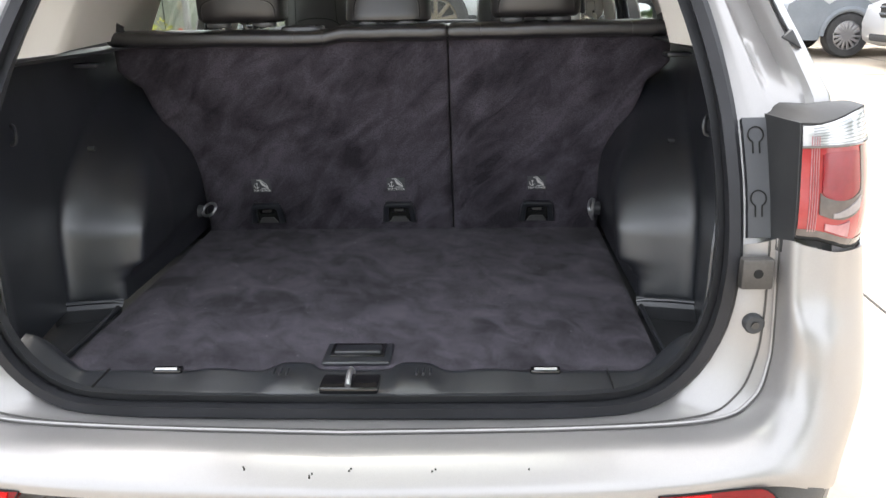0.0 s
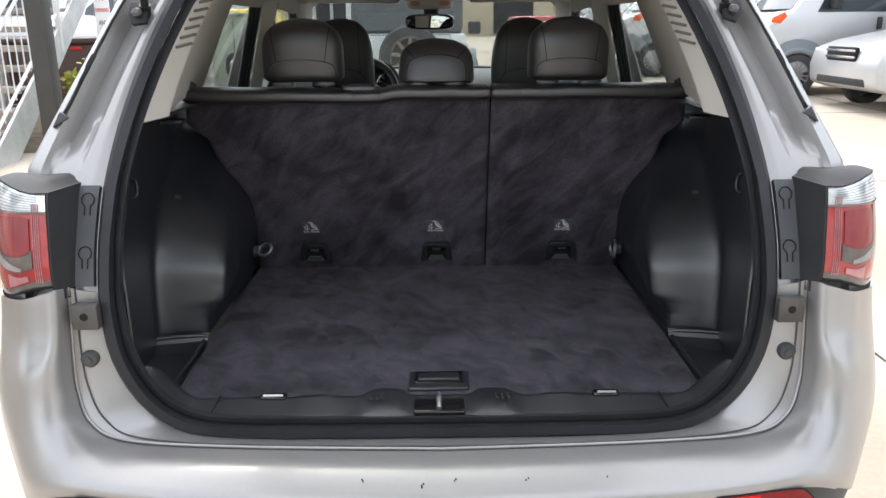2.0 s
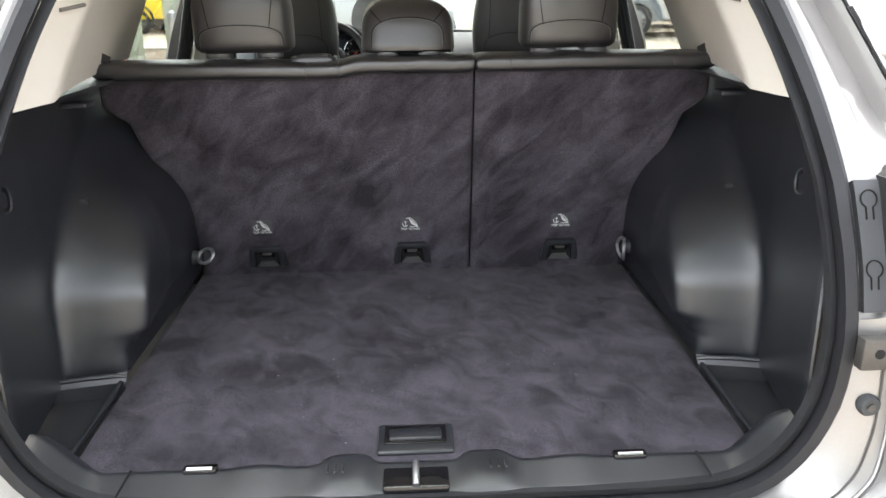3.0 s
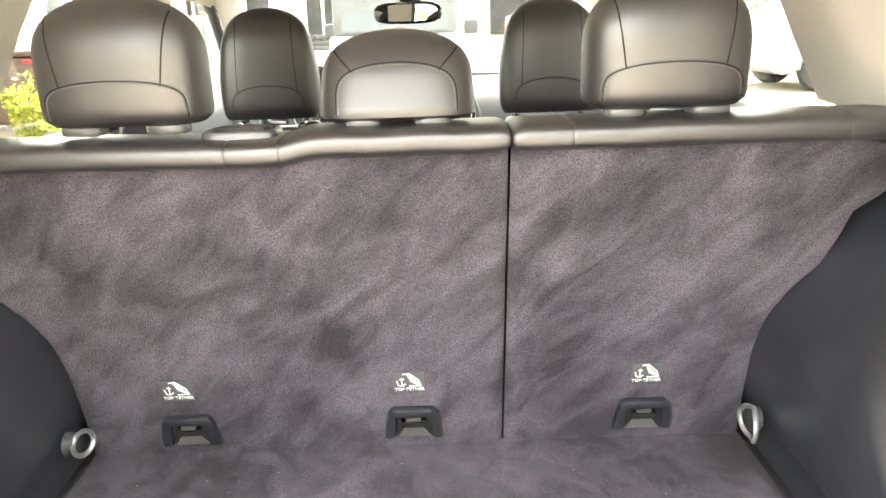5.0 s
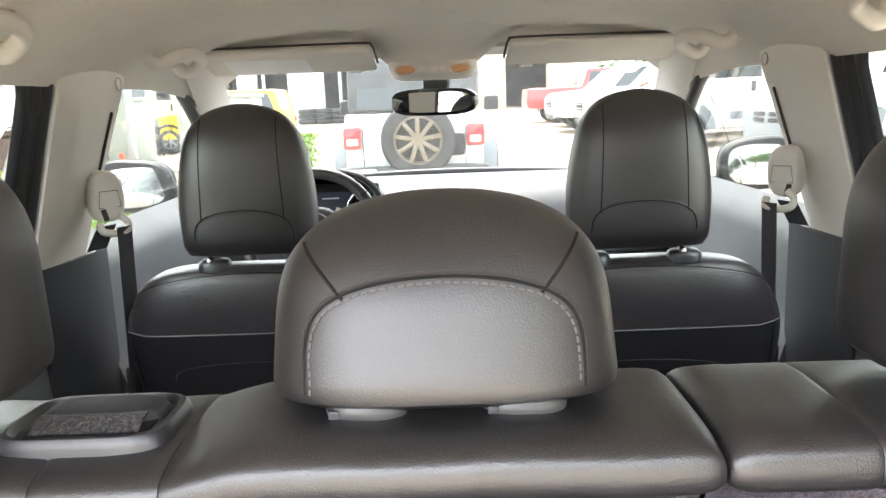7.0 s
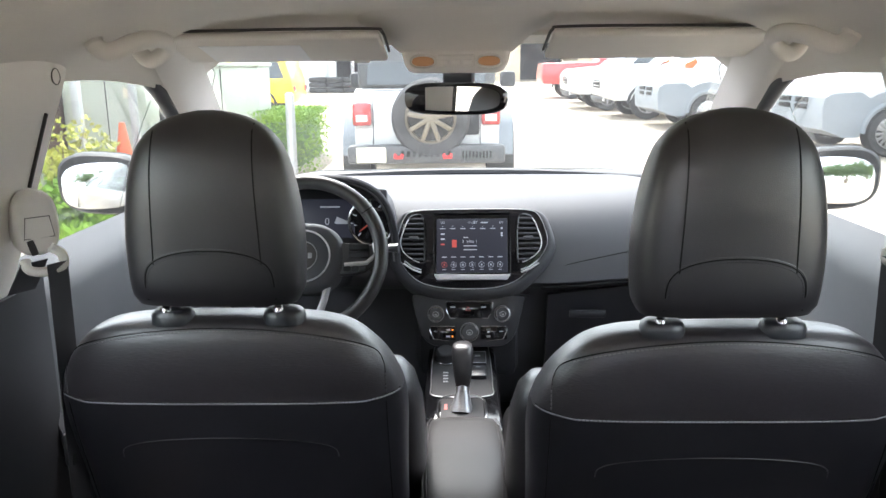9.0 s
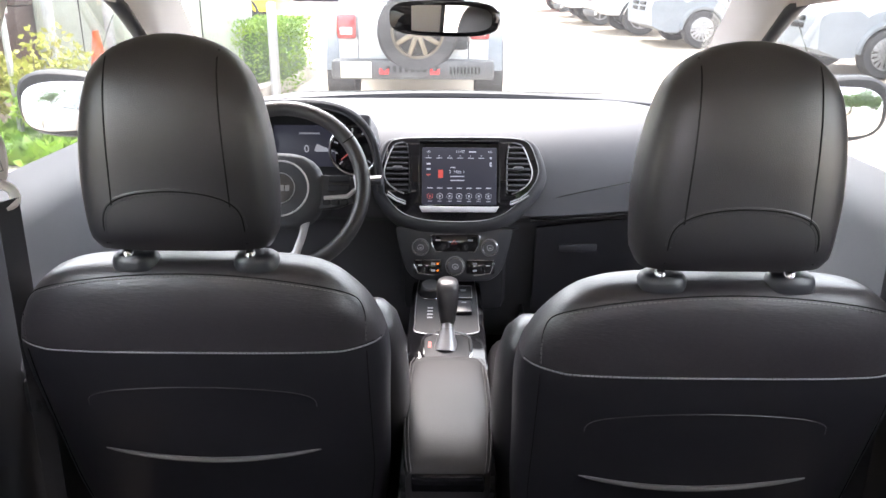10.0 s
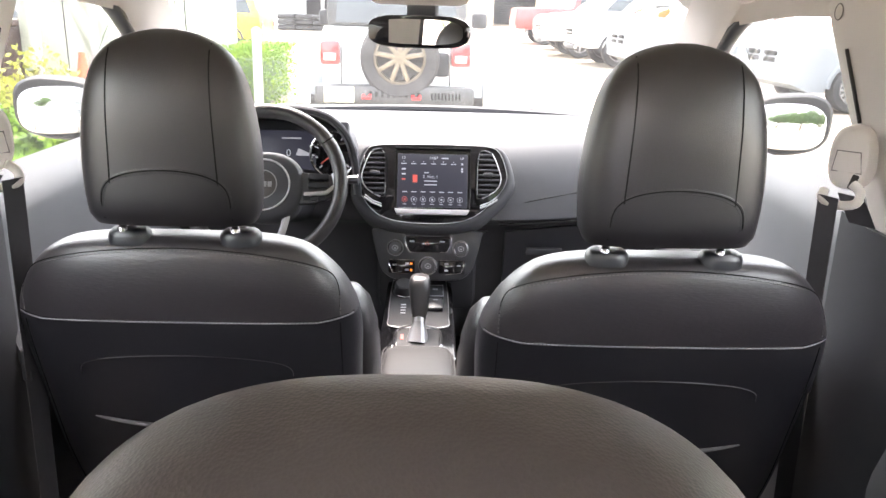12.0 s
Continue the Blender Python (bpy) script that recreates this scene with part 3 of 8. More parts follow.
LINES = [[Vector(c[k]) for c in COLS] for k in range(7)]


def mirrored(fn):
    """Both halves of a surface given for the right half by fn(t, v)."""
    def both(u, v):
        q = 2 * u - 1
        p = fn(abs(q), v)
        return ((p.x if q >= 0 else -p.x) if abs(q) > 1e-6 else 0.0, p.y, p.z)
    return both


def bumper_pt(t, v):
    return curve_at([curve_at(L, t) for L in LINES[1:]], v)


def low_flange(t, v):
    p = curve_at(LINES[0], t).lerp(curve_at(LINES[1], t), v)
    p.y -= 0.005 * math.sin(math.pi * v)
    return p


part("opening_flange", sheet(mirrored(low_flange), 150, 8, 0.003, back=(0, 1, 0)), "silver", suv, angle=60)
part("rear_bumper", sheet(mirrored(bumper_pt), 170, 44, 0.004, back=(0, 1, 0)), "silver", suv, "silver rear bumper with small paint chips", angle=60)
LIP = [mirrored(lambda t, v: curve_at(LINES[1], t))(k / 160, 0) for k in range(161)]
part("flange_lip", tube([Vector(p) + Vector((0, -0.002, 0.0015)) for p in LIP], 0.0030, n=6), "silver", suv)
FOLD = [mirrored(lambda t, v: low_flange(t, 0.74))(k / 160, 0) for k in range(161)]
part("flange_fold", tube([Vector(p) + Vector((0, -0.002, 0.001)) for p in FOLD], 0.0016, n=6), "dark_metal", suv)
part("bumper_joint", tube([Vector(p) + Vector((0, -0.0065, 0.0005)) for p in LIP], 0.0014, n=6), "dark_metal", suv)

for s in (-1, 1):
    def quarter(u, v, s=s):
        z = 1.0 + 0.65 * v
        xs, yo = open_x(z) + 0.008, rake(z)
        X = lerp(z, [(b.z, b.x) for b in ROWS_AT[0]]) * (0.965 + 0.033 * smooth(1.20, 1.235, z))
        w = lerp(z, [(1.0, 0.055), (1.2, 0.056), (1.26, 0.050), (1.34, 0.036), (1.45, 0.026), (1.65, 0.022)])
        top = smooth(1.225, 1.30, z)
        fold = smooth(1.315, 1.345, z)
        deep = 0.004 + top * (0.010 + 0.020 * fold)
        dip = 0.004 + top * (0.040 - 0.012 * fold)
        e = max(xs + w + 0.03, xs + w + 0.45 * (X - xs - w))
        a = [(xs, yo + 0.004), (xs + 0.5 * w, yo - 0.004), (xs + w, yo), (xs + w + 0.008, yo + 0.02 * top), (xs + w + 0.016, yo + deep), (e, yo + dip + 0.014 * fold),
             (e + 0.012, yo + 0.012), (e + 0.022, yo - 0.002), (X * 0.985, yo + 0.02), (X, yo + 0.105)]
        n = len(a) - 1
        k = min(int(u * n), n - 1)
        f = u * n - k
        return (s * (a[k][0] + (a[k + 1][0] - a[k][0]) * f), a[k][1] + (a[k + 1][1] - a[k][1]) * f, z)
    part("rear_pillar_panel", sheet(quarter, 36, 60, 0.004, back=(0, 1, 0)), "silver", suv, angle=60)
    def at_x(x, v):
        """The point of the quarter panel at this breadth and height."""
        return min((Vector(quarter(0.45 + 0.55 * k / 90, v)) for k in range(91)), key=lambda p: abs(abs(p.x) - x))

    def strip(u, v):
        w = 0.10 + 0.90 * (1 - v) ** 1.3 * (0.5 + 0.5 * smooth(0, 0.15, v))
        q = Vector(quarter((5.15 + 1.25 * (0.5 + (u - 0.5) * w) + 0.35 * (1 - smooth(0, 0.2, v))) / 9, 0.512 + 0.18 * v))
        q = at_x(abs(q.x) + 0.018, (q.z - 1.0) / 0.65)
        return q + Vector((0, -0.004 - 0.008 * math.sin(math.pi * u), 0))
    part("gutter_rubber", sheet(strip, 8, 24, 0.004), "gutter", suv, "black rubber gutter strip")
    part("gutter_line", tube([at_x(abs(quarter(5.9 / 9, 0.68 + 0.26 * k / 16)[0]) + 0.018 - 0.006 * k / 16, 0.68 + 0.26 * k / 16) + Vector((0, -0.004, 0)) for k in range(17)], 0.0030, n=6), "gutter", suv)
    foot = at_x(abs(quarter(6.1 / 9, 0.498)[0]) + 0.016, 0.498)
    part("gutter_block", slab([(foot.x - s * 0.020, foot.z + 0.006), (foot.x - s * 0.004, foot.z + 0.020), (foot.x + s * 0.016, foot.z - 0.014)], 0.012, 1, bevel=0.003), "cover", suv, "small grey drain block").location = (0, foot.y - 0.012, 0)

def out_dir(i):
    p = RIM[i]
    return (p.x - RIM_MID.x, 0, (p.z - RIM_MID.z) * 1.6)


part("door_seal", sweep(RIM, [(0.009, -0.010), (0.010, 0.004), (0.008, 0.011), (0.004, 0.014), (0.001, 0.010), (-0.001, -0.002), (-0.004, -0.002), (-0.006, 0.010), (-0.010, 0.013), (-0.014, 0.010), (-0.018, 0.0), (-0.018, -0.02), (0.0, -0.02)], out_dir, closed=True), "rubber", suv, "black rubber seal round the tailgate opening", angle=32)
part("inner_seal_lip", sweep([p + Vector((0, 0.03, 0)) for p in RIM], [(-0.012, -0.02), (-0.012, -0.004), (-0.026, -0.004), (-0.032, -0.03)], out_dir, closed=True), "plastic_m", suv)


def plan(s):
    """Half plan of the lower bumper: x and y."""
    if s < 0.75:
        x = s / 0.75 * 0.72
        return x, -0.188 + 0.045 * (x / 0.72) ** 2
    t = (s - 0.75) / 0.25 * math.pi / 2
    return 0.72 + 0.172 * math.sin(t), -0.143 + 0.62 * (1 - math.cos(t))


def valance(u, v):
    q = 2 * u - 1
    s = 1 if q >= 0 else -1
    x, y = plan(abs(q))
    return (s * x * (1 - 0.02 * v), y + 0.002 + 0.03 * v * v + (0.03 if v > 0.02 else 0.012) * 0.4, 0.686 - 0.088 * smooth(0.68, 0.89, x) - 0.32 * v)


part("bumper_valance", sheet(valance, 100, 10, 0.006, back=(0, 1, 0)), "cladding", suv, "grey-black plastic lower bumper")
# honeycomb strip
bm = bmesh.new()
for r in range(3):
    for k in range(36):
        x = -0.455 + 0.0260 * k + (0.0130 if r % 2 else 0)
        y = plan(abs(x) / 0.72 * 0.75)[1] - 0.002
        z = 0.662 - 0.0225 * r
        ring = [(x + 0.0146 * math.cos(a), y, z + 0.0146 * math.sin(a)) for a in [math.pi / 6 + math.pi / 3 * j for j in range(6)]]
        inner = [(x + 0.0118 * math.cos(a), y - 0.001, z + 0.0118 * math.sin(a)) for a in [math.pi / 6 + math.pi / 3 * j for j in range(6)]]
        back = [(p[0], p[1] + 0.010, p[2]) for p in inner]
        rings([ring, inner, back], bm, cap=False)
part("honeycomb_mesh", bm, "cladding", suv, "honeycomb plastic grille strip")
for s in (-1, 1):
    bm = bmesh.new()

    def refl(u, v, s=s):
        x = 0.496 + 0.208 * u + 0.030 * (1 - v) * (1 - u) ** 2
        y = plan(min(0.75, x / 0.72 * 0.75))[1]
        top = 0.684 + 0.006 * smooth(0, 0.7, u) - 0.042 * smooth(0.72, 1.0, u) ** 1.5
        low = 0.633 + 0.006 * u
        return (s * x, y - 0.012 - 0.005 * math.sin(math.pi * v) ** 0.7, low + (top - low) * v)
    part("reflector", sheet(refl, 24, 8, 0.012, back=(0, 1, 0)), "red_deep", suv, "red rear fog lamp lens")
    rim = [refl(k / 20, 0) for k in range(21)] + [refl(1, k / 4) for k in range(1, 5)] + [refl(1 - k / 20, 1) for k in range(1, 21)] + [refl(0, 1 - k / 4) for k in range(1, 4)]
    part("reflector_rim", tube(rim, 0.0016, closed=True, n=6), "groove", suv)
    part("reflector_bright", sheet(lambda u, v: (lambda p: (p[0], p[1] - 0.002, p[2]))(refl(0.02 + 0.30 * u + 0.06 * v, 0.04 + 0.92 * v)), 8, 6, 0.003), "red_fog", suv)
# paint chips on the bumper
bm = bmesh.new()
for x, y, n in ((-0.035, -0.166, 3), (0.024, -0.152, 2), (0.155, -0.152, 2), (-0.145, -0.150, 2), (0.30, -0.150, 1), (-0.34, -0.05, 1), (-0.62, -0.06, 1)):
    for k in range(n):
        box((x + 0.004 * random.uniform(-1, 1), y - 0.004 * k, 0.7115 - 0.001 * k), (0.0016, 0.0026, 0.003), 0, bm, Matrix.Rotation(random.uniform(0, 3), 4, "Z"))
part("paint_chips", bm, "groove", suv)["kind"] = "stuff"

LAMP_Z = [(1.012, 0.2), (1.026, 0.5), (1.045, 0.8), (1.075, 1.0), (1.195, 1.0), (1.215, 0.85), (1.228, 0.5)]


def lamp_foot(u):
    return 1.048 - 0.026 * smooth(0, 0.4, u) - 0.008 * smooth(0.4, 0.8, u)


def lamp_head(u):
    return 1.210 + 0.018 * smooth(0, 0.42, u) - 0.045 * smooth(0.55, 0.92, u)


def lamp_band(u):
    return min(1.180, lamp_head(u) - 0.014)


for s in (-1, 1):
    # dark cover with the two keyhole plugs
    cov = part("lamp_cover", sheet(lambda u, v: (s * (open_x(1.03 + 0.18 * v) + 0.016 + (0.702 - open_x(1.03 + 0.18 * v) - 0.016) * u),
                                                 rake(1.03 + 0.18 * v) - 0.012, 1.03 + 0.18 * v), 10, 12, 0.012, back=(0, 1, 0)), "cover", suv, "dark plastic lamp cover with round plugs")
    for z in (1.09, 1.185):
        c = Vector((s * 0.674, rake(z) - 0.0135, z))
        ring = [c + Vector((0.0122 * math.cos(a), (rake(z + 0.012 * math.sin(a)) - rake(z)), 0.012 * math.sin(a))) for a in [-math.pi / 2 + 0.45 + (2 * math.pi - 0.9) * k / 20 for k in range(21)]]
        drop = Vector((0, rake(z - 0.03) - rake(z - 0.013), -0.017))
        bm = tube([ring[0] + drop] + ring + [ring[-1] + drop], 0.0012, n=6)
        part("plug_outline", bm, "groove", cov)
    def lens(u, v, s=s, z0=1.008, z1=1.215, d=0.0):
        z = z0 + (z1 - z0) * v
        full = lerp(z, LAMP_Z)
        t = u * math.pi / 2
        x = 0.714 + (0.170 - 0.012 * smooth(1.1, 1.22, z)) * math.sin(t) ** 0.85 * (0.965 + 0.035 * full)
        y = -0.030 + d + 0.24 * (1 - math.cos(t)) ** 1.2 + 0.014 * (1 - full) + 0.35 * max(0, rake(z) - 0.02)
        return (s * x, y, z)

    # black surround inboard of the lamp and above it
    bm = bmesh.new()

    def inboard(u, v):
        z = 1.014 + 0.201 * v
        e = lens(0, 1, z1=min(z, 1.216))
        f = u ** 0.8
        return (s * (0.698 + (abs(e[0]) - 0.696) * u), (rake(z) - 0.008) * (1 - f) + e[1] * f, z)

    def above(u, v):
        e = Vector(lens(u, 1, z1=lamp_head(u)))
        q = Vector((s * (0.698 + 0.172 * u), rake(1.232) - 0.006 + 0.13 * u ** 2, 1.229 - 0.015 * (1 - smooth(0, 0.13, u)) - 0.030 * u ** 2))
        w = e.lerp(q, v)
        w.z += (0.002 + 0.007 * math.sin(math.pi * min(1, v * 1.15))) * smooth(-0.02, 0.14, u)
        return w
    sheet(inboard, 8, 14, 0.006, bm)
    sheet(above, 24, 10, 0.004, bm)
    part("lamp_surround", bm, "surround", suv)

    def patch(a0, a1, low, high, d):
        """A piece of the lens face between two heights."""
        return sheet(lambda u, v: lens(a0 + (a1 - a0) * u, v, z0=low(u), z1=high(u), d=d), 12, 6, 0.0025)
    lampo = part("tail_lamp", sheet(lambda u, v: lens(u, v, z0=lamp_foot(u), z1=lamp_band(u)), 20, 14, 0.01, back=(0, 1, 0)), "red_lens", suv, "red tail lamp with clear top band")
    part("clear_band", sheet(lambda u, v: lens(u, v, z0=lamp_band(u), z1=lamp_head(u)), 20, 8, 0.01, back=(0, 1, 0)), "clear_lens", lampo, "clear ribbed lens band")
    part("dark_reflector", patch(0.10, 0.37, lambda u: 1.112 - 0.014 * math.sin(math.pi * u) ** 0.6, lambda u: 1.172 - 0.004 * (2 * u - 1) ** 6, -0.003), "red_mid", lampo)
    part("smoked_band", patch(0.385, 0.44, lambda u: 1.085 + 0.012 * u, lambda u: 1.176, -0.002), "smoked_lens", lampo)
    part("smoked_arc", patch(0.09, 0.39, lambda u: 1.088 - 0.020 * math.sin(math.pi * (0.15 + 0.7 * u)), lambda u: 1.1115 - 0.014 * math.sin(math.pi * u) ** 0.6, -0.003), "smoked_lens", lampo)
    part("reverse_lens", patch(0.17, 0.385, lambda u: 1.072 + 0.012 * u ** 3, lambda u: 1.079 + 0.022 * u ** 1.5, -0.005), "grey_lens", lampo, "grey reversing lamp lens")
    part("pale_lens", patch(0.13, 0.30, lambda u: lamp_foot(0.13 + 0.17 * u) + 0.012, lambda u: 1.064 - 0.004 * math.sin(math.pi * u), -0.003), "pink_lens", lampo)
    part("smoked_foot", sheet(lambda u, v: lens(u, v, z0=lamp_foot(u) - 0.004, z1=lamp_foot(u) + 0.009, d=-0.002), 16, 2, 0.003), "smoked_lens", lampo)
    bm = bmesh.new()
    for k in range(7):
        sheet(lambda u, v: lens(0.05 + 0.75 * u, v, z0=lamp_band(0.05 + 0.75 * u) + (lamp_head(0.05 + 0.75 * u) - lamp_band(0.05 + 0.75 * u)) * (k + 0.8) / 8, z1=lamp_band(0.05 + 0.75 * u) + (lamp_head(0.05 + 0.75 * u) - lamp_band(0.05 + 0.75 * u)) * (k + 1.15) / 8, d=-0.002), 12, 1, 0.002, bm)
    part("lens_ribs", bm, "clear_rib", lampo)
    bm = bmesh.new()
    for k in range(4):
        sheet(lambda u, v: lens(0.040 + 0.012 * k + 0.0035 * u, v, z0=1.052, z1=1.196, d=-0.002), 1, 10, 0.002, bm)
    part("upright_ribs", bm, "pink_lens", lampo)
    rimline = [lens(0, k / 8, z0=1.04, z1=1.214) for k in range(9)] + [lens(k / 12, 1, z1=lamp_head(k / 12) + 0.001) for k in range(1, 13)]
    part("lamp_rim", tube(rimline, 0.0016, n=6), "groove", lampo)
    part("band_line", tube([lens(k / 12, 1, z1=lamp_band(k / 12), d=-0.002) for k in range(13)], 0.0022, n=6), "smoked_lens", lampo)
    part("lamp_base_line", tube([lens(k / 10, 0, z0=lamp_foot(k / 10) - 0.004) for k in range(11)], 0.0035), "groove", lampo)
    # bump stop bracket and round buffer
    br = part("bracket", box((s * 0.664, -0.014, 0.982), (0.050, 0.022, 0.050), 0.004), "dark_metal", suv, "grey metal stop bracket with a hole")
    part("bracket_hole", tube([(s * 0.664, -0.0262, 0.984), (s * 0.664, -0.022, 0.984)], 0.0075, n=16), "groove", br)
    bu = part("buffer", tube([(s * 0.671, 0.0, 0.893), (s * 0.671, -0.012, 0.893), (s * 0.671, -0.016, 0.893)], [0.017, 0.017, 0.014], n=24), "cladding", suv, "round rubber buffer")
    part("buffer_screw", tube([(s * 0.671, -0.017, 0.893), (s * 0.671, -0.019, 0.893)], 0.006, n=12), "dark_metal", bu)
    # gas strut with its ball bracket
    st = part("gas_strut", tube([(s * 0.614, 0.335, 1.535), (s * 0.598, 0.27, 1.64), (s * 0.588, 0.24, 1.70), (s * 0.545, 0.02, 2.10)], [0.008, 0.008, 0.012, 0.012], n=12), "gutter", suv, "black tailgate gas strut")
    part("strut_socket", tube([(s * 0.612, 0.327, 1.548), (s * 0.617, 0.347, 1.516)], [0.012, 0.010], n=12), "gutter", st)
    plate = part("strut_bracket", slab([(-0.016, -0.030), (0.014, -0.034), (0.022, 0.0), (0.014, 0.026), (-0.010, 0.028), (-0.020, 0.0)], -0.010, 1, bevel=0.004), "gutter", suv, "black hinge plate under the strut")
    plate.matrix_local = Matrix.Translation((s * 0.628, 0.332, 1.530)) @ Matrix.Rotation(radians(-36), 4, "X") @ Matrix.Rotation(s * 0.30, 4, "Y")
    part("plate_bolt", tube([(0, -0.010, -0.010), (0, -0.020, -0.010), (0, -0.024, -0.010)], [0.009, 0.011, 0.006], n=12), "dark_metal", plate)

# tailgate, raised
def gate_pt(u, v):
    return ((u - 0.5) * lerp(v, [(0, 1.10), (0.5, 1.24), (1, 1.30)]), 0.46 - 0.86 * v, 1.735 + 0.70 * v + 0.05 * math.sin(math.pi * v) - 0.05 * (2 * u - 1) ** 4)


gate = part("tailgate", sheet(gate_pt, 30, 20, 0.035, keep=lambda u, v: not (0.10 < u < 0.90 and 0.10 < v < 0.55)), "silver", suv, "raised silver tailgate with rear window")
g = part("rear_window", sheet(lambda u, v: gate_pt(0.10 + 0.80 * u, 0.10 + 0.45 * v), 14, 8, 0.004), "tint", gate, "rear window in the raised tailgate")
g.visible_shadow = False
part("tailgate_trim", sheet(lambda u, v: ((u - 0.5) * lerp(v, [(0, 1.0), (1, 1.2)]), -0.045 - 0.33 * v, 2.13 + 0.25 * v), 8, 8, 0.02), "plastic", gate)

# ---------- load space ----------


def nap(x, y, z, a=0.0016):
    return a * noise.noise(Vector((x * 9, y * 9, z * 9))) + 0.4 * a * noise.noise(Vector((x * 30, y * 30, z * 30)))


mat_bm = sheet(lambda u, v: ((-0.560 + 1.120 * u) * (1.0 + 0.02 * v), 0.075 + 0.925 * v, 0.76 + nap(u * 1.1, v, 0) - 0.004 * smooth(0.97, 1.0, abs(2 * u - 1))), 112, 92, 0.018, back=(0, 0, -1))
cargo_floor = solo("cargo_floor", mat_bm, "carpet", "charcoal carpeted load floor panel with brushed nap", "cargo floor")
bezel = box((-0.002, 0.145, 0.764), (0.128, 0.085, 0.010), 0.006)
lint = bmesh.new()
rl = random.Random(12)
for _ in range(70):
    box((rl.uniform(-0.52, 0.52), rl.uniform(0.12, 0.96), 0.7612), (rl.uniform(0.0010, 0.0030), 0.0009, 0.0007), 0, lint, Matrix.Rotation(rl.uniform(0, 3.1), 4, "Z"))
part("lint", lint, "thread", cargo_floor, "pale specks of lint")["kind"] = "stuff"
hb = part("handle_bezel", bezel, "plastic", cargo_floor, "black plastic pull handle in a tray")
part("handle_recess", box((-0.002, 0.150, 0.7705), (0.104, 0.055, 0.003), 0.0014), "gloss", hb)
part("handle_flap", box((-0.002, 0.145, 0.774), (0.088, 0.030, 0.007), 0.003), "plastic", hb)
solo("cargo_base", box((0, 0.52, 0.715), (1.46, 1.0, 0.02), 0.004), "plastic_m", "black plastic tray under the load floor", "cargo tray")

# sill plate with its bumps and striker
sill = thing("sill_plate", "black plastic sill plate with lock striker and tie-down pockets", "sill trim")


def plate_fn(u, v):
    x = -0.60 + 1.20 * u
    lump = 0.020 * (smooth(0.17, 0.13, abs(x)) - smooth(0.085, 0.06, abs(x)) * 0.9)
    hump = 0.006 * math.sin(min(1, max(0, (abs(x) - 0.2) / 0.1)) * math.pi)
    y = lerp(v, [(0, 0.015), (0.15, 0.010), (0.8, 0.080), (1, 0.105)])
    z = lerp(v, [(0, 0.718), (0.15, 0.748), (0.8, 0.764), (1, 0.745)])
    edge = smooth(0.50, 0.60, abs(x)) * 0.075
    return (x, y + lump * smooth(0.3, 0.8, v), z + edge + 0.5 * lump * math.sin(math.pi * v) + hump * v)


part("sill_cover", sheet(plate_fn, 110, 14, 0.003, back=(0, 0.2, -1)), "plastic", sill, angle=60)
part("striker_well", box((-0.002, 0.040, 0.757), (0.105, 0.055, 0.016), 0.006), "gloss", sill)
part("striker", tube([(-0.002, 0.012, 0.768), (-0.002, 0.03, 0.778), (-0.002, 0.055, 0.778), (-0.002, 0.070, 0.765)], 0.0055, n=10), "alloy", sill, "bright steel lock striker")
for s in (-1, 1):
    po = part("tie_down_pocket", box((s * 0.345, 0.078, 0.764), (0.055, 0.02, 0.012), 0.005), "gloss", sill)
    part("tie_down_bar", tube([(s * 0.345 - 0.020, 0.072, 0.770), (s * 0.345 + 0.020, 0.072, 0.770)], 0.003), "steel", po, "small steel tie-down bar")
    for k in range(3):
        part("rib", box((s * 0.128 + 0.012 * (k - 1), 0.05, 0.776), (0.004, 0.022, 0.006), 0.0015), "plastic", sill)
    part("sill_joint", box((s * 0.455, 0.045, 0.7665), (0.0015, 0.07, 0.004), 0), "groove", sill)


def trim_w(y, z):
    base = lerp(y, [(0.02, 0.605), (0.12, 0.655), (0.40, 0.70), (0.7, 0.735), (1.1, 0.742)])
    bulge = lerp(z, [(0.80, 0.150), (0.86, 0.165), (0.94, 0.172), (1.00, 0.165), (1.05, 0.142), (1.10, 0.102), (1.13, 0.087), (1.185, 0.076), (1.215, 0.040), (1.24, 0.0), (1.5, 0.0)])
    back = lerp(z, [(0.78, 0.385), (0.93, 0.400), (0.98, 0.425), (1.03, 0.48), (1.09, 0.58), (1.17, 0.74), (1.3, 0.9)])
    wide = lerp(z, [(0.80, 0.045), (0.93, 0.055), (1.05, 0.14), (1.2, 0.25)])
    low = base - bulge * smooth(back, back + wide, y) - 0.012 * smooth(1.28, 1.22, z)
    return max(low, 0.575) if z < 0.83 else low


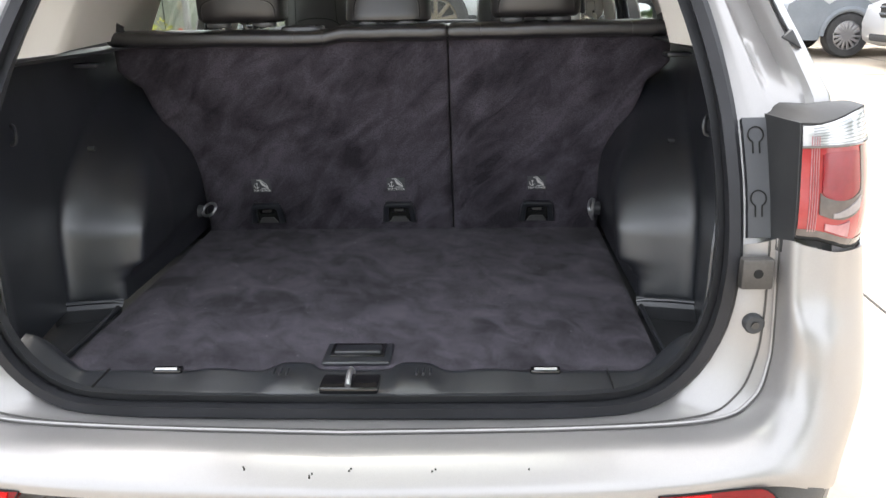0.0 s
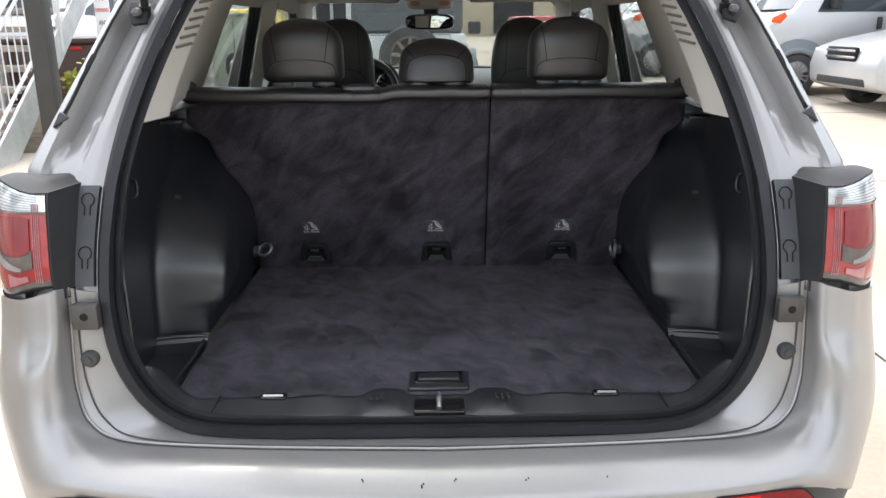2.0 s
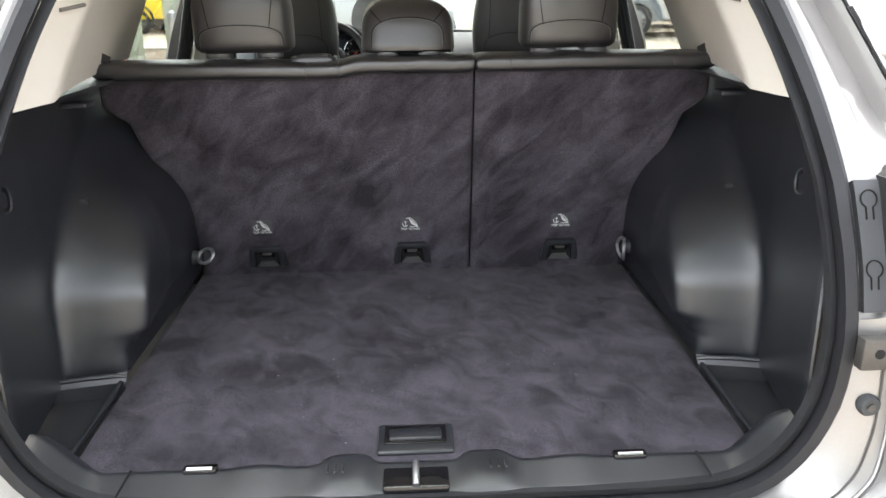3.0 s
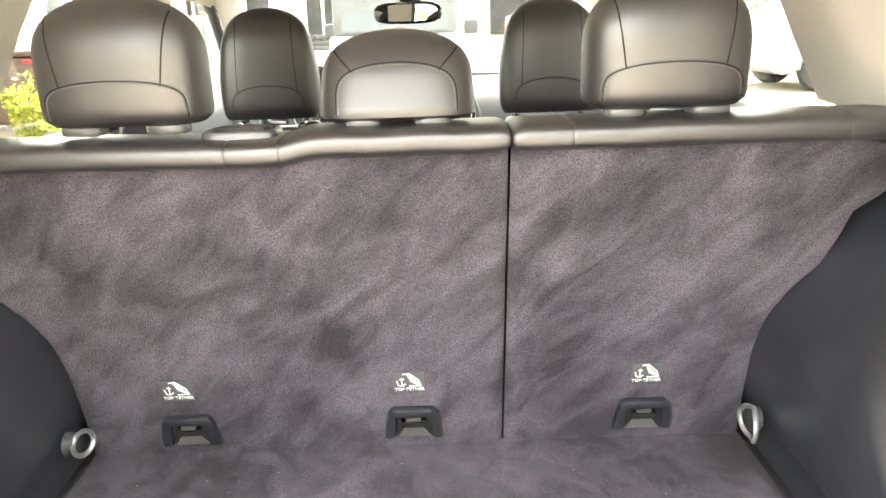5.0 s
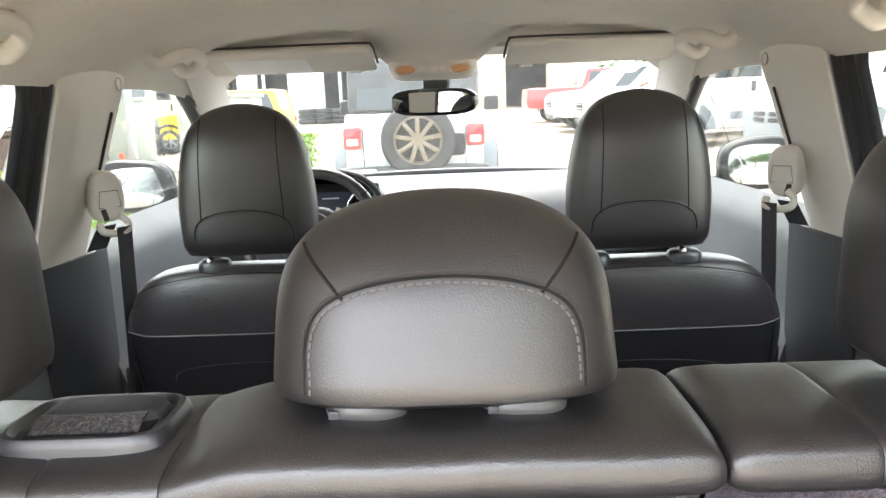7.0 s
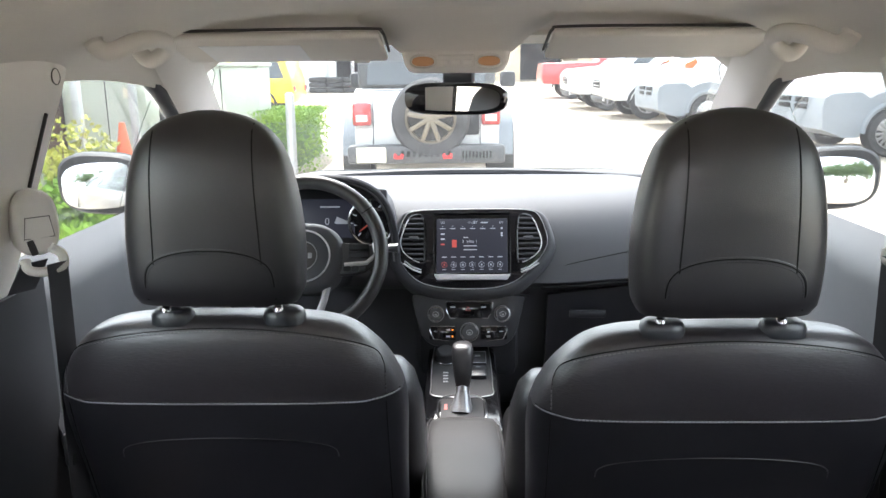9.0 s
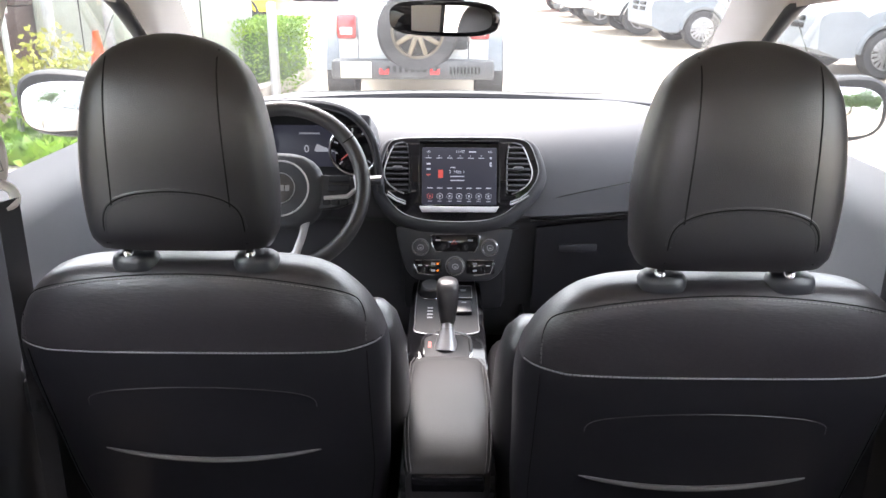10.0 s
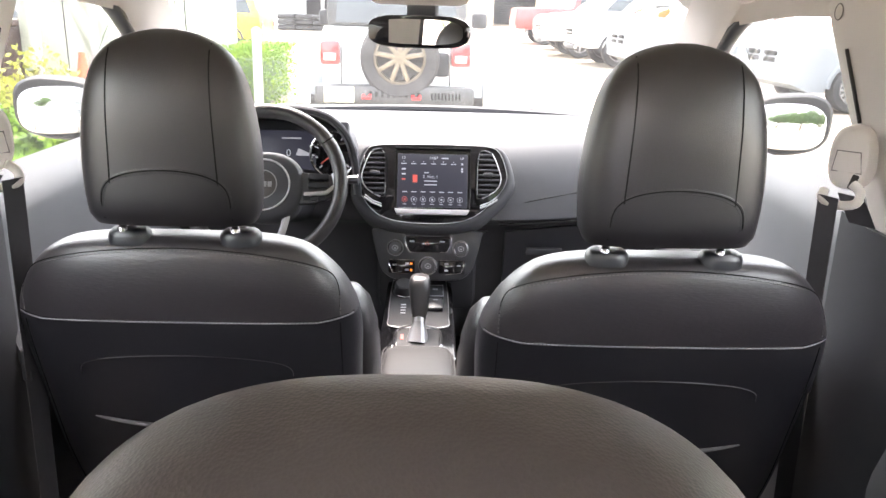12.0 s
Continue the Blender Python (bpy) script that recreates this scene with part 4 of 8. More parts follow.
for s in (-1, 1):
    tr = thing("side_trim", "black grained plastic wheel arch trim", "side trim", group="load space side trims")

    def wall(u, v, s=s):
        y, z = 0.045 + 1.02 * u, 0.765 + 0.555 * v
        y = y + rake(z) * (1 - u) * 0.95
        soft = sum(trim_w(y + a, z + b) for a in (-0.010, 0, 0.010) for b in (-0.015, 0, 0.015)) / 9
        return (s * soft, y, z)
    part("trim_panel", sheet(wall, 130, 60, 0.004, back=(s, 0, 0)), "plastic", tr, angle=80)
    part("trim_ledge", sheet(lambda u, v: (s * (0.655 + 0.105 * u), 0.30 + 0.76 * v, 1.302), 4, 8, 0.006), "plastic_m", tr)
    # open bin beside the load floor
    part("side_bin", box((s * 0.63, 0.24, 0.728), (0.14, 0.30, 0.012), 0.004), "plastic_m", tr)
    part("bin_edge", tube([(s * 0.566, 0.392, 0.772), (s * 0.585, 0.388, 0.776), (s * 0.64, 0.376, 0.778), (s * 0.705, 0.362, 0.776)], 0.005), "plastic", tr)
    part("bin_step", sheet(lambda u, v: (s * (0.566 + 0.14 * u), 0.395 - 0.03 * u - 0.012 * v, 0.780 - 0.016 * v), 6, 3, 0.004), "plastic", tr)
    part("bin_wall", sheet(lambda u, v: (s * (0.57 + 0.14 * u), 0.388 - 0.03 * u, 0.725 + 0.040 * v), 6, 4, 0.004), "plastic_m", tr)
    part("bin_side", tube([(s * 0.580, 0.15, 0.752), (s * 0.577, 0.30, 0.757), (s * 0.574, 0.38, 0.765)], 0.005), "plastic", tr)
    part("bin_lip", tube([(s * 0.600, 0.175, 0.745), (s * 0.655, 0.185, 0.748)], 0.003), "plastic", tr)
    part("shelf_support", box((s * 0.672, 0.62, 1.272), (0.055, 0.05, 0.010), 0.004), "plastic", tr, "black parcel shelf support")
    # tie-down ring with its base
    base = part("ring_base", tube([(s * 0.556, 0.885, 0.845), (s * 0.540, 0.885, 0.845)], [0.020, 0.017], n=20), "plastic_m", tr)
    turns = [2 * math.pi * k / 24 for k in range(24)]
    if s > 0:
        loop = [(s * (0.536 - 0.014 * abs(math.sin(a)) * 0.6), 0.872 - 0.014 - 0.032 * math.sin(a), 0.850 + 0.026 * math.cos(a)) for a in turns]
    else:
        # this ring is swung out over the carpet
        out_, down_ = Vector((0.86, -0.34, 0.36)), Vector((0.15, -0.72, -0.62))
        loop = [Vector((-0.541, 0.872, 0.848)) + out_ * 0.025 * (1 + math.cos(a)) + down_ * 0.021 * math.sin(a) for a in turns]
    part("tie_down_ring", tube(loop, 0.0042, closed=True), "alloy", base, "steel tie-down ring")
    hk = [(s * 0.640, 0.22, 1.195), (s * 0.632, 0.215, 1.192), (s * 0.628, 0.21, 1.180), (s * 0.631, 0.21, 1.166), (s * 0.640, 0.21, 1.162)]
    part("bag_hook", tube(spline(hk, 12), 0.0035, flat=1.6), "plastic", tr, "black bag hook")
    part("trim_clip", tube([(s * 0.655, 0.52, 1.095), (s * 0.640, 0.52, 1.095)], 0.006), "plastic_m", tr)

    # pale upper pillar trim with its louvres
    pt = thing("pillar_trim", "warm grey rear pillar trim with louvres", "pillar trim", group="rear pillar trims")

    def pillar(u, v, s=s):
        z = 1.316 + 0.345 * v
        xo, yo = open_x(z) - 0.026, rake(z) + 0.030
        xi, yi = lerp(z, [(1.31, 0.760), (1.50, 0.690), (1.62, 0.645)]), lerp(z, [(1.316, 1.20), (1.50, 1.25), (1.66, 1.33)])
        xm, ym = xo - 0.016, yo + 0.115
        if u < 0.5:
            f = u / 0.5
            return (s * (xo + (xm - xo) * f), yo + (ym - yo) * f, z)
        f = (u - 0.5) / 0.5
        return (s * (xm + (xi - xm) * (f ** 0.8)), ym + (yi - ym) * f, z)
    belt = thing("rear_seat_belt", "black seat belt strap by the pillar trim", "seat belt", group="rear seat belts")
    part("webbing", sheet(lambda u, v: (s * (0.722 - 0.060 * u + 0.006 * math.sin(math.pi * v)), 0.735 + 0.075 * u + 0.022 * v, 1.412 - 0.062 * u ** 0.8 - 0.046 * v * (1 - 0.55 * u)), 12, 6, 0.003), "belt", belt)
    part("trim_skin", sheet(pillar, 16, 20, 0.006, back=(s, 0, 0)), "trim", pt)
    for k in range(6):
        a, b = Vector(pillar(0.14 + 0.01 * k, 0.42 + 0.055 * k)), Vector(pillar(0.44, 0.44 + 0.055 * k))
        n = Vector((-s * 0.95, -0.3, 0.0)) * 0.002
        part("louvre", tube([a + n, b + n], 0.0035, n=6), "trim_g", pt)


# ---------- seats ----------
def seat_y(z):
    return 0.99 - 0.34 * (z - 0.76)


EDGE = [(0.74, 0.572), (0.84, 0.565), (0.94, 0.563), (1.01, 0.571), (1.06, 0.596), (1.104, 0.632), (1.15, 0.646), (1.192, 0.656), (1.215, 0.685), (1.238, 0.708), (1.29, 0.702), (1.32, 0.698)]


def headrest(name, parent, x, y, z0, z1, hw, hd, label, arc, lean=0.0, shoulders=0.0, flat_top=0.5, dome=2.6, square=2.9, pale=True, waist=None, flare=-0.10):
    """A padded headrest whose rear face has two upright seams and a stitched arc: arc = (half width, height, seam half gap)."""
    n = 30
    rows = []
    H = z1 - z0
    for k in range(n + 1):
        t = k / n
        q = 1 - (1 - t) ** 1.6
        z = z0 + H * q
        f = (z - z0) / H
        top = max(0.0, (f - flat_top) / (1 - flat_top))
        w = hw * math.sqrt(max(0.0, 1 - top ** dome)) if top else hw
        w = w * (1 - shoulders * f)
        low = min(1.0, f / 0.10)
        w *= 0.90 + 0.10 * math.sqrt(1 - (1 - low) ** 2)
        if waist:
            w = hw * lerp(f, waist)
        d = hd * (0.72 + 0.28 * math.sqrt(1 - (1 - min(1, f / 0.16)) ** 2)) * math.sqrt(max(0.0, 1 - (max(0, (f - 0.45) / 0.55)) ** 2.4)) 
        rows.append([(px, py, z) for px, py in oval(0, lean * f, max(w, 0.004), max(d, 0.004), 52, square)])
    bm = rings(rows)
    aw, ah, gap = arc
    path = [(-aw * math.cos(a), -0.3, z0 + 0.012 + ah * math.sin(a) ** 0.42) for a in [math.pi * k / 40 for k in range(41)]]
    line = drape(bm, path, (0, 1, 0), 0.0002)
    line2 = drape(bm, [(p[0] * 0.965, p[1], z0 + 0.012 + (p[2] - z0 - 0.012) * 0.955) for p in path], (0, 1, 0), 0.0006)
    piped = drape(bm, [(p[0] * 1.022, p[1], z0 + 0.012 + (p[2] - z0 - 0.012) * 1.03) for p in path], (0, 1, 0), -0.0008)
    seams = []
    for s in (-1, 1):
        zb = z0 + 0.012 + ah * (1 - (gap / aw) ** 2) ** 0.28
        if shoulders > 0.05:
            top = (s * hw * 0.80, z0 + H * 0.80)
            pts = [(s * gap * (1 - f) + top[0] * f, -0.3, zb + (top[1] - zb) * f) for f in [k / 12 for k in range(13)]]
        else:
            pts = [(s * gap * (1 + flare * f), -0.3, zb + (z1 - 0.008 - zb) * f) for f in [k / 20 for k in range(21)]]
        seams.append(drape(bm, pts, (0, 1, 0), 0.0))
    h = part(name, bm, "leather", parent, label)
    h.location = (x, y, 0)
    if len(line) > 3:
        part("seam", tube(line, 0.0011, n=5), "groove", h)
        part("piping", tube(piped, 0.0016, n=6), "leather", h)
        part("stitching", dashes(line2, 0.0036, 0.0018, 0.0009), "thread_l" if pale else "thread_d", h)
    for q in seams:
        if len(q) > 3:
            part("seam", tube(q, 0.0012, n=5), "groove", h)
    return h


rear_bench = thing("rear_bench", "split rear bench with black leather tops and carpeted backs", "car seat", (0, 0, 0))
for name, xa, xb in (("backrest_left", None, 0.1502), ("backrest_right", 0.1538, None)):
    def carp(u, v, xa=xa, xb=xb):
        z = 0.745 + 0.565 * v
        e = lerp(z, EDGE)
        lo, hi = (-e if xa is None else xa), (e if xb is None else xb)
        x = lo + (hi - lo) * u
        near = min(u * (hi - lo), (1 - u) * (hi - lo))
        roll = 0.010 * (1 - math.sqrt(1 - (1 - min(1, near / 0.012)) ** 2))
        return (x, seat_y(z) + roll + nap(x, z, 3.0, 0.0022), z)
    part(name, sheet(carp, 96 if xb else 72, 72, 0.03, back=(0, 1, 0)), "carpet", rear_bench, "charcoal carpeted seat back with brushed nap", angle=75)


def roll_ring(x, dz=0.0, end=1.0):
    return [(x, 0.848 + py, 1.3215 + dz + pz) for py, pz in oval(0, 0, 0.070 * (0.9 + 0.1 * end), 0.0205 * end, 32, 3.4)]


def leather_roll(xs, soft_a=False, soft_b=False):
    """One padded length of the bench top. A soft end is rounded off; the others meet in a sewn seam."""
    (xa, za), (xb, zb) = xs[0], xs[-1]
    tip = [(0.0, 0.50), (0.002, 0.72), (0.006, 0.87), (0.012, 0.95), (0.022, 0.99)]
    sewn = [(0.0, 0.93), (0.0015, 0.975), (0.005, 0.995)]
    first, last = tip if soft_a else sewn, tip if soft_b else sewn
    rows = [roll_ring(xa + d, za, f) for d, f in first]
    n = max(4, int((xb - xa) / 0.012))
    for k in range(1, n):
        x = xa + first[-1][0] + 0.002 + (xb - xa - first[-1][0] - last[-1][0] - 0.004) * k / n
        puff = 0.0014 * noise.noise(Vector((x * 14, 0.3, 0))) + 0.0006 * noise.noise(Vector((x * 60, 2.3, 0)))
        rows.append(roll_ring(x, lerp(x, xs) + puff))
    rows += [roll_ring(xb - d, zb, f) for d, f in reversed(last)]
    return part("leather_top", rings(rows), "leather", rear_bench, "black leather top of the seat back")


leather_roll([(-0.70, -0.004), (-0.30, -0.008), (-0.2282, -0.010)], soft_a=True)
leather_roll([(-0.2278, -0.010), (-0.1562, -0.009)])
leather_roll([(-0.1558, -0.009), (-0.140, -0.006), (-0.115, -0.001), (-0.09, 0.0), (0.1515, 0.0)], soft_b=True)
leather_roll([(0.1535, 0.0), (0.2338, 0.0)], soft_a=True)
leather_roll([(0.2342, 0.0), (0.6008, 0.0)])
leather_roll([(0.6012, 0.0), (0.70, -0.002)], soft_b=True)
# foam body and cushion, facing the front
part("seat_body", sheet(lambda u, v: (-0.70 + 1.40 * u, seat_y(0.70 + 0.60 * v) + 0.10 + 0.05 * math.sin(math.pi * v), 0.70 + 0.60 * v), 12, 10, 0.05), "leather", rear_bench)
part("seat_cushion", box((0, 1.36, 0.62), (1.40, 0.52, 0.16), 0.05), "leather", rear_bench)
# belt outlet on the bench top
bo = part("belt_outlet", rings([[(px, py, z) for px, py in oval(0, 0, 0.064 * f, 0.046 * f, 44, 4.5)] for z, f in ((-0.012, 1.03), (0.004, 1.0), (0.009, 0.985), (0.0125, 0.94), (0.013, 0.88), (0.010, 0.85), (0.006, 0.82))]), "plastic", rear_bench, "black plastic belt outlet")
bo.location = (-0.215, 0.846, 1.332)
bo.scale = (0.82, 0.82, 0.72)
part("outlet_hood", rings([[(px, 0.012 + py, z) for px, py in oval(0.002, 0, 0.046 * f, 0.020 * f, 32, 3.6)] for z, f in ((0.004, 1.05), (0.012, 1.0), (0.0165, 0.90), (0.018, 0.70))]), "plastic_m", bo)
part("outlet_mouth", box((0.0, -0.012, 0.0065), (0.092, 0.024, 0.003), 0.001), "groove", bo)
part("webbing", sheet(lambda u, v: (-0.040 + 0.080 * u, -0.026 + 0.022 * v, 0.009 + 0.007 * math.sin(0.5 * math.pi * v)), 8, 6, 0.002), "weave", bo, "black woven belt webbing")

for s, nm in ((-1, "outer"), (1, "outer")):
    h = headrest("headrest", rear_bench, s * 0.372, 0.868, 1.352, 1.524, 0.112, 0.064, "black leather outer headrest", (0.094, 0.050, 0.066), -0.01, 0.0, 0.42, 3.0, 3.2, flare=0.26)
    for dx in (-0.058, 0.058):
        part("post_guide", slab(oval(0, 0, 0.030, 0.022, 20, 2.6), 0.012, 2, bevel=0.003), "guide", h).location = (dx, -0.022, -0.012 + 1.352)
        part("post", tube([(dx, 0.002, 1.33), (dx, 0.002, 1.37)], 0.006), "chrome", h)
h = headrest("headrest", rear_bench, 0.001, 0.868, 1.346, 1.467, 0.109, 0.060, "low black leather centre headrest", (0.082, 0.066, 0.058), 0.034, 0.06, 0.20, 4.2)
for dx in (-0.047, 0.047):
    part("post_guide", slab(oval(0, 0, 0.026, 0.020, 28, 2.6), 0.012, 2, bevel=0.004), "guide", h).location = (dx, -0.027, 1.338)
    part("guide_catch", box((dx - 0.019, -0.042, 1.344), (0.007, 0.006, 0.006), 0.001), "cover", h)
    part("post", tube([(dx, 0.0, 1.33), (dx, 0.0, 1.36)], 0.006), "chrome", h)

# top tether labels and anchor pockets
for x in (-0.389, -0.006, 0.388):
    z = 0.905
    lab = part("tether_label", box((x, seat_y(z) - 0.003, z), (0.052, 0.0012, 0.044), 0.0004, m=Matrix.Rotation(radians(18.8), 4, "X")), "cover", rear_bench, "grey-black label with white anchor symbol")
    m = Matrix.Translation((x, seat_y(z) - 0.0042, z)) @ Matrix.Rotation(radians(90 + 18.8), 4, "X")
    words("TOP TETHER", 0.0085, m @ Matrix.Translation((0, -0.0155, 0)), "label_p", lab)
    bm = bmesh.new()
    for k in range(6):
        box((0.0005 + 0.0034 * k, 0.010 - 0.0031 * k, 0.0), (0.0026, 0.020 - 0.0024 * k, 0.0008), 0.0003, bm, Matrix.Rotation(0.35, 4, "Z"))
    tube([(-0.020, 0.004, 0), (-0.018, -0.006, 0), (-0.011, -0.008, 0), (-0.006, -0.003, 0)], 0.0012, bm, n=5)
    tube([(-0.012, 0.010, 0), (-0.012, -0.008, 0)], 0.0011, bm, n=5)
    tube([(-0.016, 0.007, 0), (-0.008, 0.007, 0)], 0.0010, bm, n=5)
    tube([(-0.010, 0.018, 0), (0.0, 0.020, 0), (0.016, 0.004, 0), (0.020, -0.008, 0), (0.0, -0.008, 0)], 0.0011, bm, n=5)
    bmesh.ops.transform(bm, matrix=m, verts=bm.verts)
    part("tether_symbol", bm, "label_p", lab)
    zz = 0.822
    px = x + 0.003
    PKM = Matrix.Translation((px, seat_y(zz) + 0.002, zz)) @ Matrix.Rotation(radians(18.8), 4, "X")
    pk = part("anchor_pocket", slab([(-0.050, -0.034), (-0.044, 0.014), (-0.041, 0.024), (-0.033, 0.031), (0.033, 0.031), (0.041, 0.024), (0.044, 0.014), (0.050, -0.034), (0.033, -0.034), (0.029, 0.012), (0.025, 0.016), (-0.025, 0.016), (-0.029, 0.012), (-0.033, -0.034)], -0.016, 1, bevel=0.003), "plastic", rear_bench, "black plastic tether anchor pocket")
    pk.matrix_local = PKM
    part("pocket_floor", box((0, -0.0035, -0.008), (0.062, 0.004, 0.052), 0.001), "groove", pk)
    part("anchor_bar", tube([(-0.020, -0.010, 0.002), (0.020, -0.010, 0.002)], 0.0042), "gloss", pk)
    part("bar_bracket", box((0, -0.0085, 0.006), (0.026, 0.010, 0.007), 0.002), "dark_metal", pk)
    # a paler plate stands in for the light on the pocket's floor
    part("pocket_lit_floor", slab([(-0.017, 0.0), (0.017, 0.0), (0.028, -0.017), (-0.028, -0.017)], -0.004, 1), "guide", pk, "pocket foot, its light put in as paler grey").location = (0, -0.008, -0.016)

# front seats


TAPER = [(p.x, p.z) for p in spline([(a, 0, b) for a, b in ((0, 0.92), (0.03, 0.958), (0.10, 0.985), (0.34, 1.0), (0.60, 0.935), (0.79, 0.825), (0.88, 0.70), (0.94, 0.54), (0.98, 0.33), (1.0, 0.10))], 60)]


def front_seat(x, dy, label, head=-0.010, pocket=0.0):
    st = thing("front_seat", label, "car seat", (x, dy, 0), group="front seats")
    rows = []
    prof = [(0.36, 0.180, 0.06), (0.45, 0.205, 0.085), (0.60, 0.240, 0.09), (0.69, 0.258, 0.09), (0.78, 0.270, 0.09), (0.90, 0.274, 0.09), (0.98, 0.277, 0.09), (1.04, 0.279, 0.088), (1.09, 0.274, 0.084), (1.135, 0.257, 0.078), (1.17, 0.233, 0.068), (1.200, 0.200, 0.054), (1.216, 0.152, 0.036), (1.222, 0.07, 0.016)]
    pts = spline([(w, d, z) for z, w, d in prof], 44)
    for p in pts:
        yc = 1.885 + 0.30 * (1.17 - p.z)
        rows.append([(px, py, p.z) for px, py in oval(0, yc, p.x, p.y, 56, 3.4)])
    bm = rings(rows)
    zline = [(-0.270 + 0.54 * k / 50, 1.0, 1.082 + 0.006 * (1 - (2 * k / 50 - 1) ** 4) + 0.010 * max(0, abs(2 * k / 50 - 1) - 0.80) / 0.20) for k in range(51)]
    pip = drape(bm, zline, (0, 1, 0), 0.0005)
    hoop = drape(bm, [(-0.250 * math.cos(a), 1.0, 1.100 + 0.109 * math.sin(a) ** 0.5) for a in [math.pi * k / 40 for k in range(41)]], (0, 1, 0), 0.0004)
    arc = drape(bm, [(pocket - 0.172 * math.cos(a), 1.0, 0.986 + 0.040 * math.sin(a) ** 0.6) for a in [math.pi * k / 40 for k in range(41)]], (0, 1, 0), 0.0045)
    poc = drape(bm, [(pocket - 0.17 + 0.34 * k / 30, 1.0, 0.893 - 0.022 * math.sin(math.pi * k / 30)) for k in range(31)], (0, 1, 0), 0.0055)
    sides = []
    for s in (-1, 1):
        sides.append(drape(bm, [(s * (0.205 + 0.045 * smooth(0.50, 0.85, 0.52 + 0.56 * k / 24)), 1.0, 0.52 + 0.56 * k / 24) for k in range(25)], (0, 1, 0), 0.0004))
    bm.free()
    cut = next(i for i, r in enumerate(rows) if r[0][2] > 1.084)
    back = part("backrest", rings(rows[cut:]), "leather_w", st, "black leather backrest with pale stitching")
    part("back_panel", rings(rows[:cut + 1]), "vinyl", st, "smooth black lower seat back")
    part("seam", tube([q + Vector((0, 0.0006, 0.0022)) for q in pip], 0.0011, n=5), "groove", back)
    part("piping", dashes(pip, 0.0050, 0.0010, 0.0016), "thread", back, "pale grey stitched seam across the backrest")["kind"] = "stuff"
    part("seam", tube(hoop, 0.0010, n=5), "groove", back)
    part("stitching", dashes([p + Vector((0, -0.0012, -0.004)) for p in hoop], 0.0045, 0.002, 0.0014), "thread_l", back)
    part("pocket_top", tube(arc, 0.0009, n=5), "leather", back)
    # the highlight along the pocket edge is a paler bar, thickest mid-way
    part("pocket_edge", tube(poc, [0.0010 + 0.0036 * math.sin(math.pi * min(1, max(0, k / max(1, len(poc) - 1)))) ** 0.5 for k in range(len(poc))], n=8), "leather_glint", back, "edge of the map pocket, its shine put in as paler leather")
    for q in sides:
        part("seam", tube(q, 0.0010, n=5), "groove", back)
    part("cushion", box((0, 2.20, 0.56), (0.50, 0.50, 0.15), 0.05), "leather", st)
    for s in (-1, 1):
        # padded wing of the backrest, turned to the front
        wing = []
        for z, f in ((0.50, 0.8), (0.62, 1.0), (0.78, 1.0), (0.92, 1.0), (1.00, 0.92), (1.05, 0.72), (1.078, 0.40), (1.085, 0.15)):
            wing.append([(s * 0.243 + px, 1.885 + 0.30 * (1.17 - z) + 0.115 + py, z) for px, py in oval(0, 0, 0.058 * f, 0.085 * f, 28, 2.5)])
        wg = part("back_wing", rings([[Vector(q) for q in r] for r in wing]), "leather", st)
        inner_ = [(s * (0.243 + 0.052 * f), 1.885 + 0.30 * (1.17 - z) + 0.085, z) for z, f in ((0.62, 1.0), (0.78, 1.0), (0.92, 1.0), (1.00, 0.92), (1.05, 0.72))]
        part("stitching", dashes([Vector(q) for q in spline(inner_, 40)], 0.006, 0.002, 0.0011), "thread_l", wg)
    for s in (-1, 1):
        part("side_bolster", rings([[(s * (0.232 + px * f), yy, zz + pz * f) for px, pz in oval(0, 0, 0.054, 0.085, 24, 2.4)] for yy, zz, f in ((2.06, 0.735, 0.9), (2.15, 0.745, 1.0), (2.30, 0.745, 1.0), (2.45, 0.735, 1.0), (2.56, 0.715, 0.9), (2.62, 0.70, 0.6))]), "leather", st)
    h = headrest("headrest", st, head, 1.862, 1.246, 1.530, 0.130, 0.060, "black leather front headrest", (0.094, 0.076, 0.078), -0.004, 0.0, 0.52, 2.4, 3.7, False, TAPER)
    for dx in (head - 0.075, head + 0.095):
        pg = part("post_guide", rings([[(px, py, z) for px, py in oval(0, 0, 0.032 * f, 0.024 * f, 28, 2.5)] for z, f in ((-0.004, 1.0), (0.008, 1.0), (0.014, 0.93), (0.018, 0.78), (0.019, 0.5))]), "plastic", h, "black post guide with bright catch")
        pg.location = (dx, -0.012, 1.216)
        part("guide_catch", tube([(-0.006, -0.012, 0.014), (-0.006, -0.012, 0.022), (-0.006, -0.012, 0.026)], [0.008, 0.0075, 0.004], n=14), "chrome", pg)
        part("post", tube([(dx, 0.0, 1.19), (dx, 0.0, 1.27)], 0.0065), "chrome", h)
    return st


bpy.context.view_layer.update()
front_seat(-0.382, 0.03, "black leather driver seat with pale seam", 0.002)
front_seat(0.366, -0.035, "black leather passenger seat with pale seam", -0.010, -0.010)

# ---------- cabin lining ----------


def liner(u, v):
    y = 0.40 + 2.18 * v
    x = (2 * u - 1)
    w = lerp(y, [(0.4, 0.56), (0.7, 0.66), (2.2, 0.685), (2.58, 0.645)])
    z = 1.692 - 0.115 * abs(x) ** 6 - 0.006 * abs(x) ** 2 - 0.030 * smooth(0.75, 0.40, y) - 0.03 * smooth(2.2, 2.58, y)
    return (x * w, y, z)


lin = solo("ceiling", sheet(liner, 40, 30, 0.008, back=(0, 0, 1)), "liner", "warm grey fabric headliner", "headliner", kind="structure")

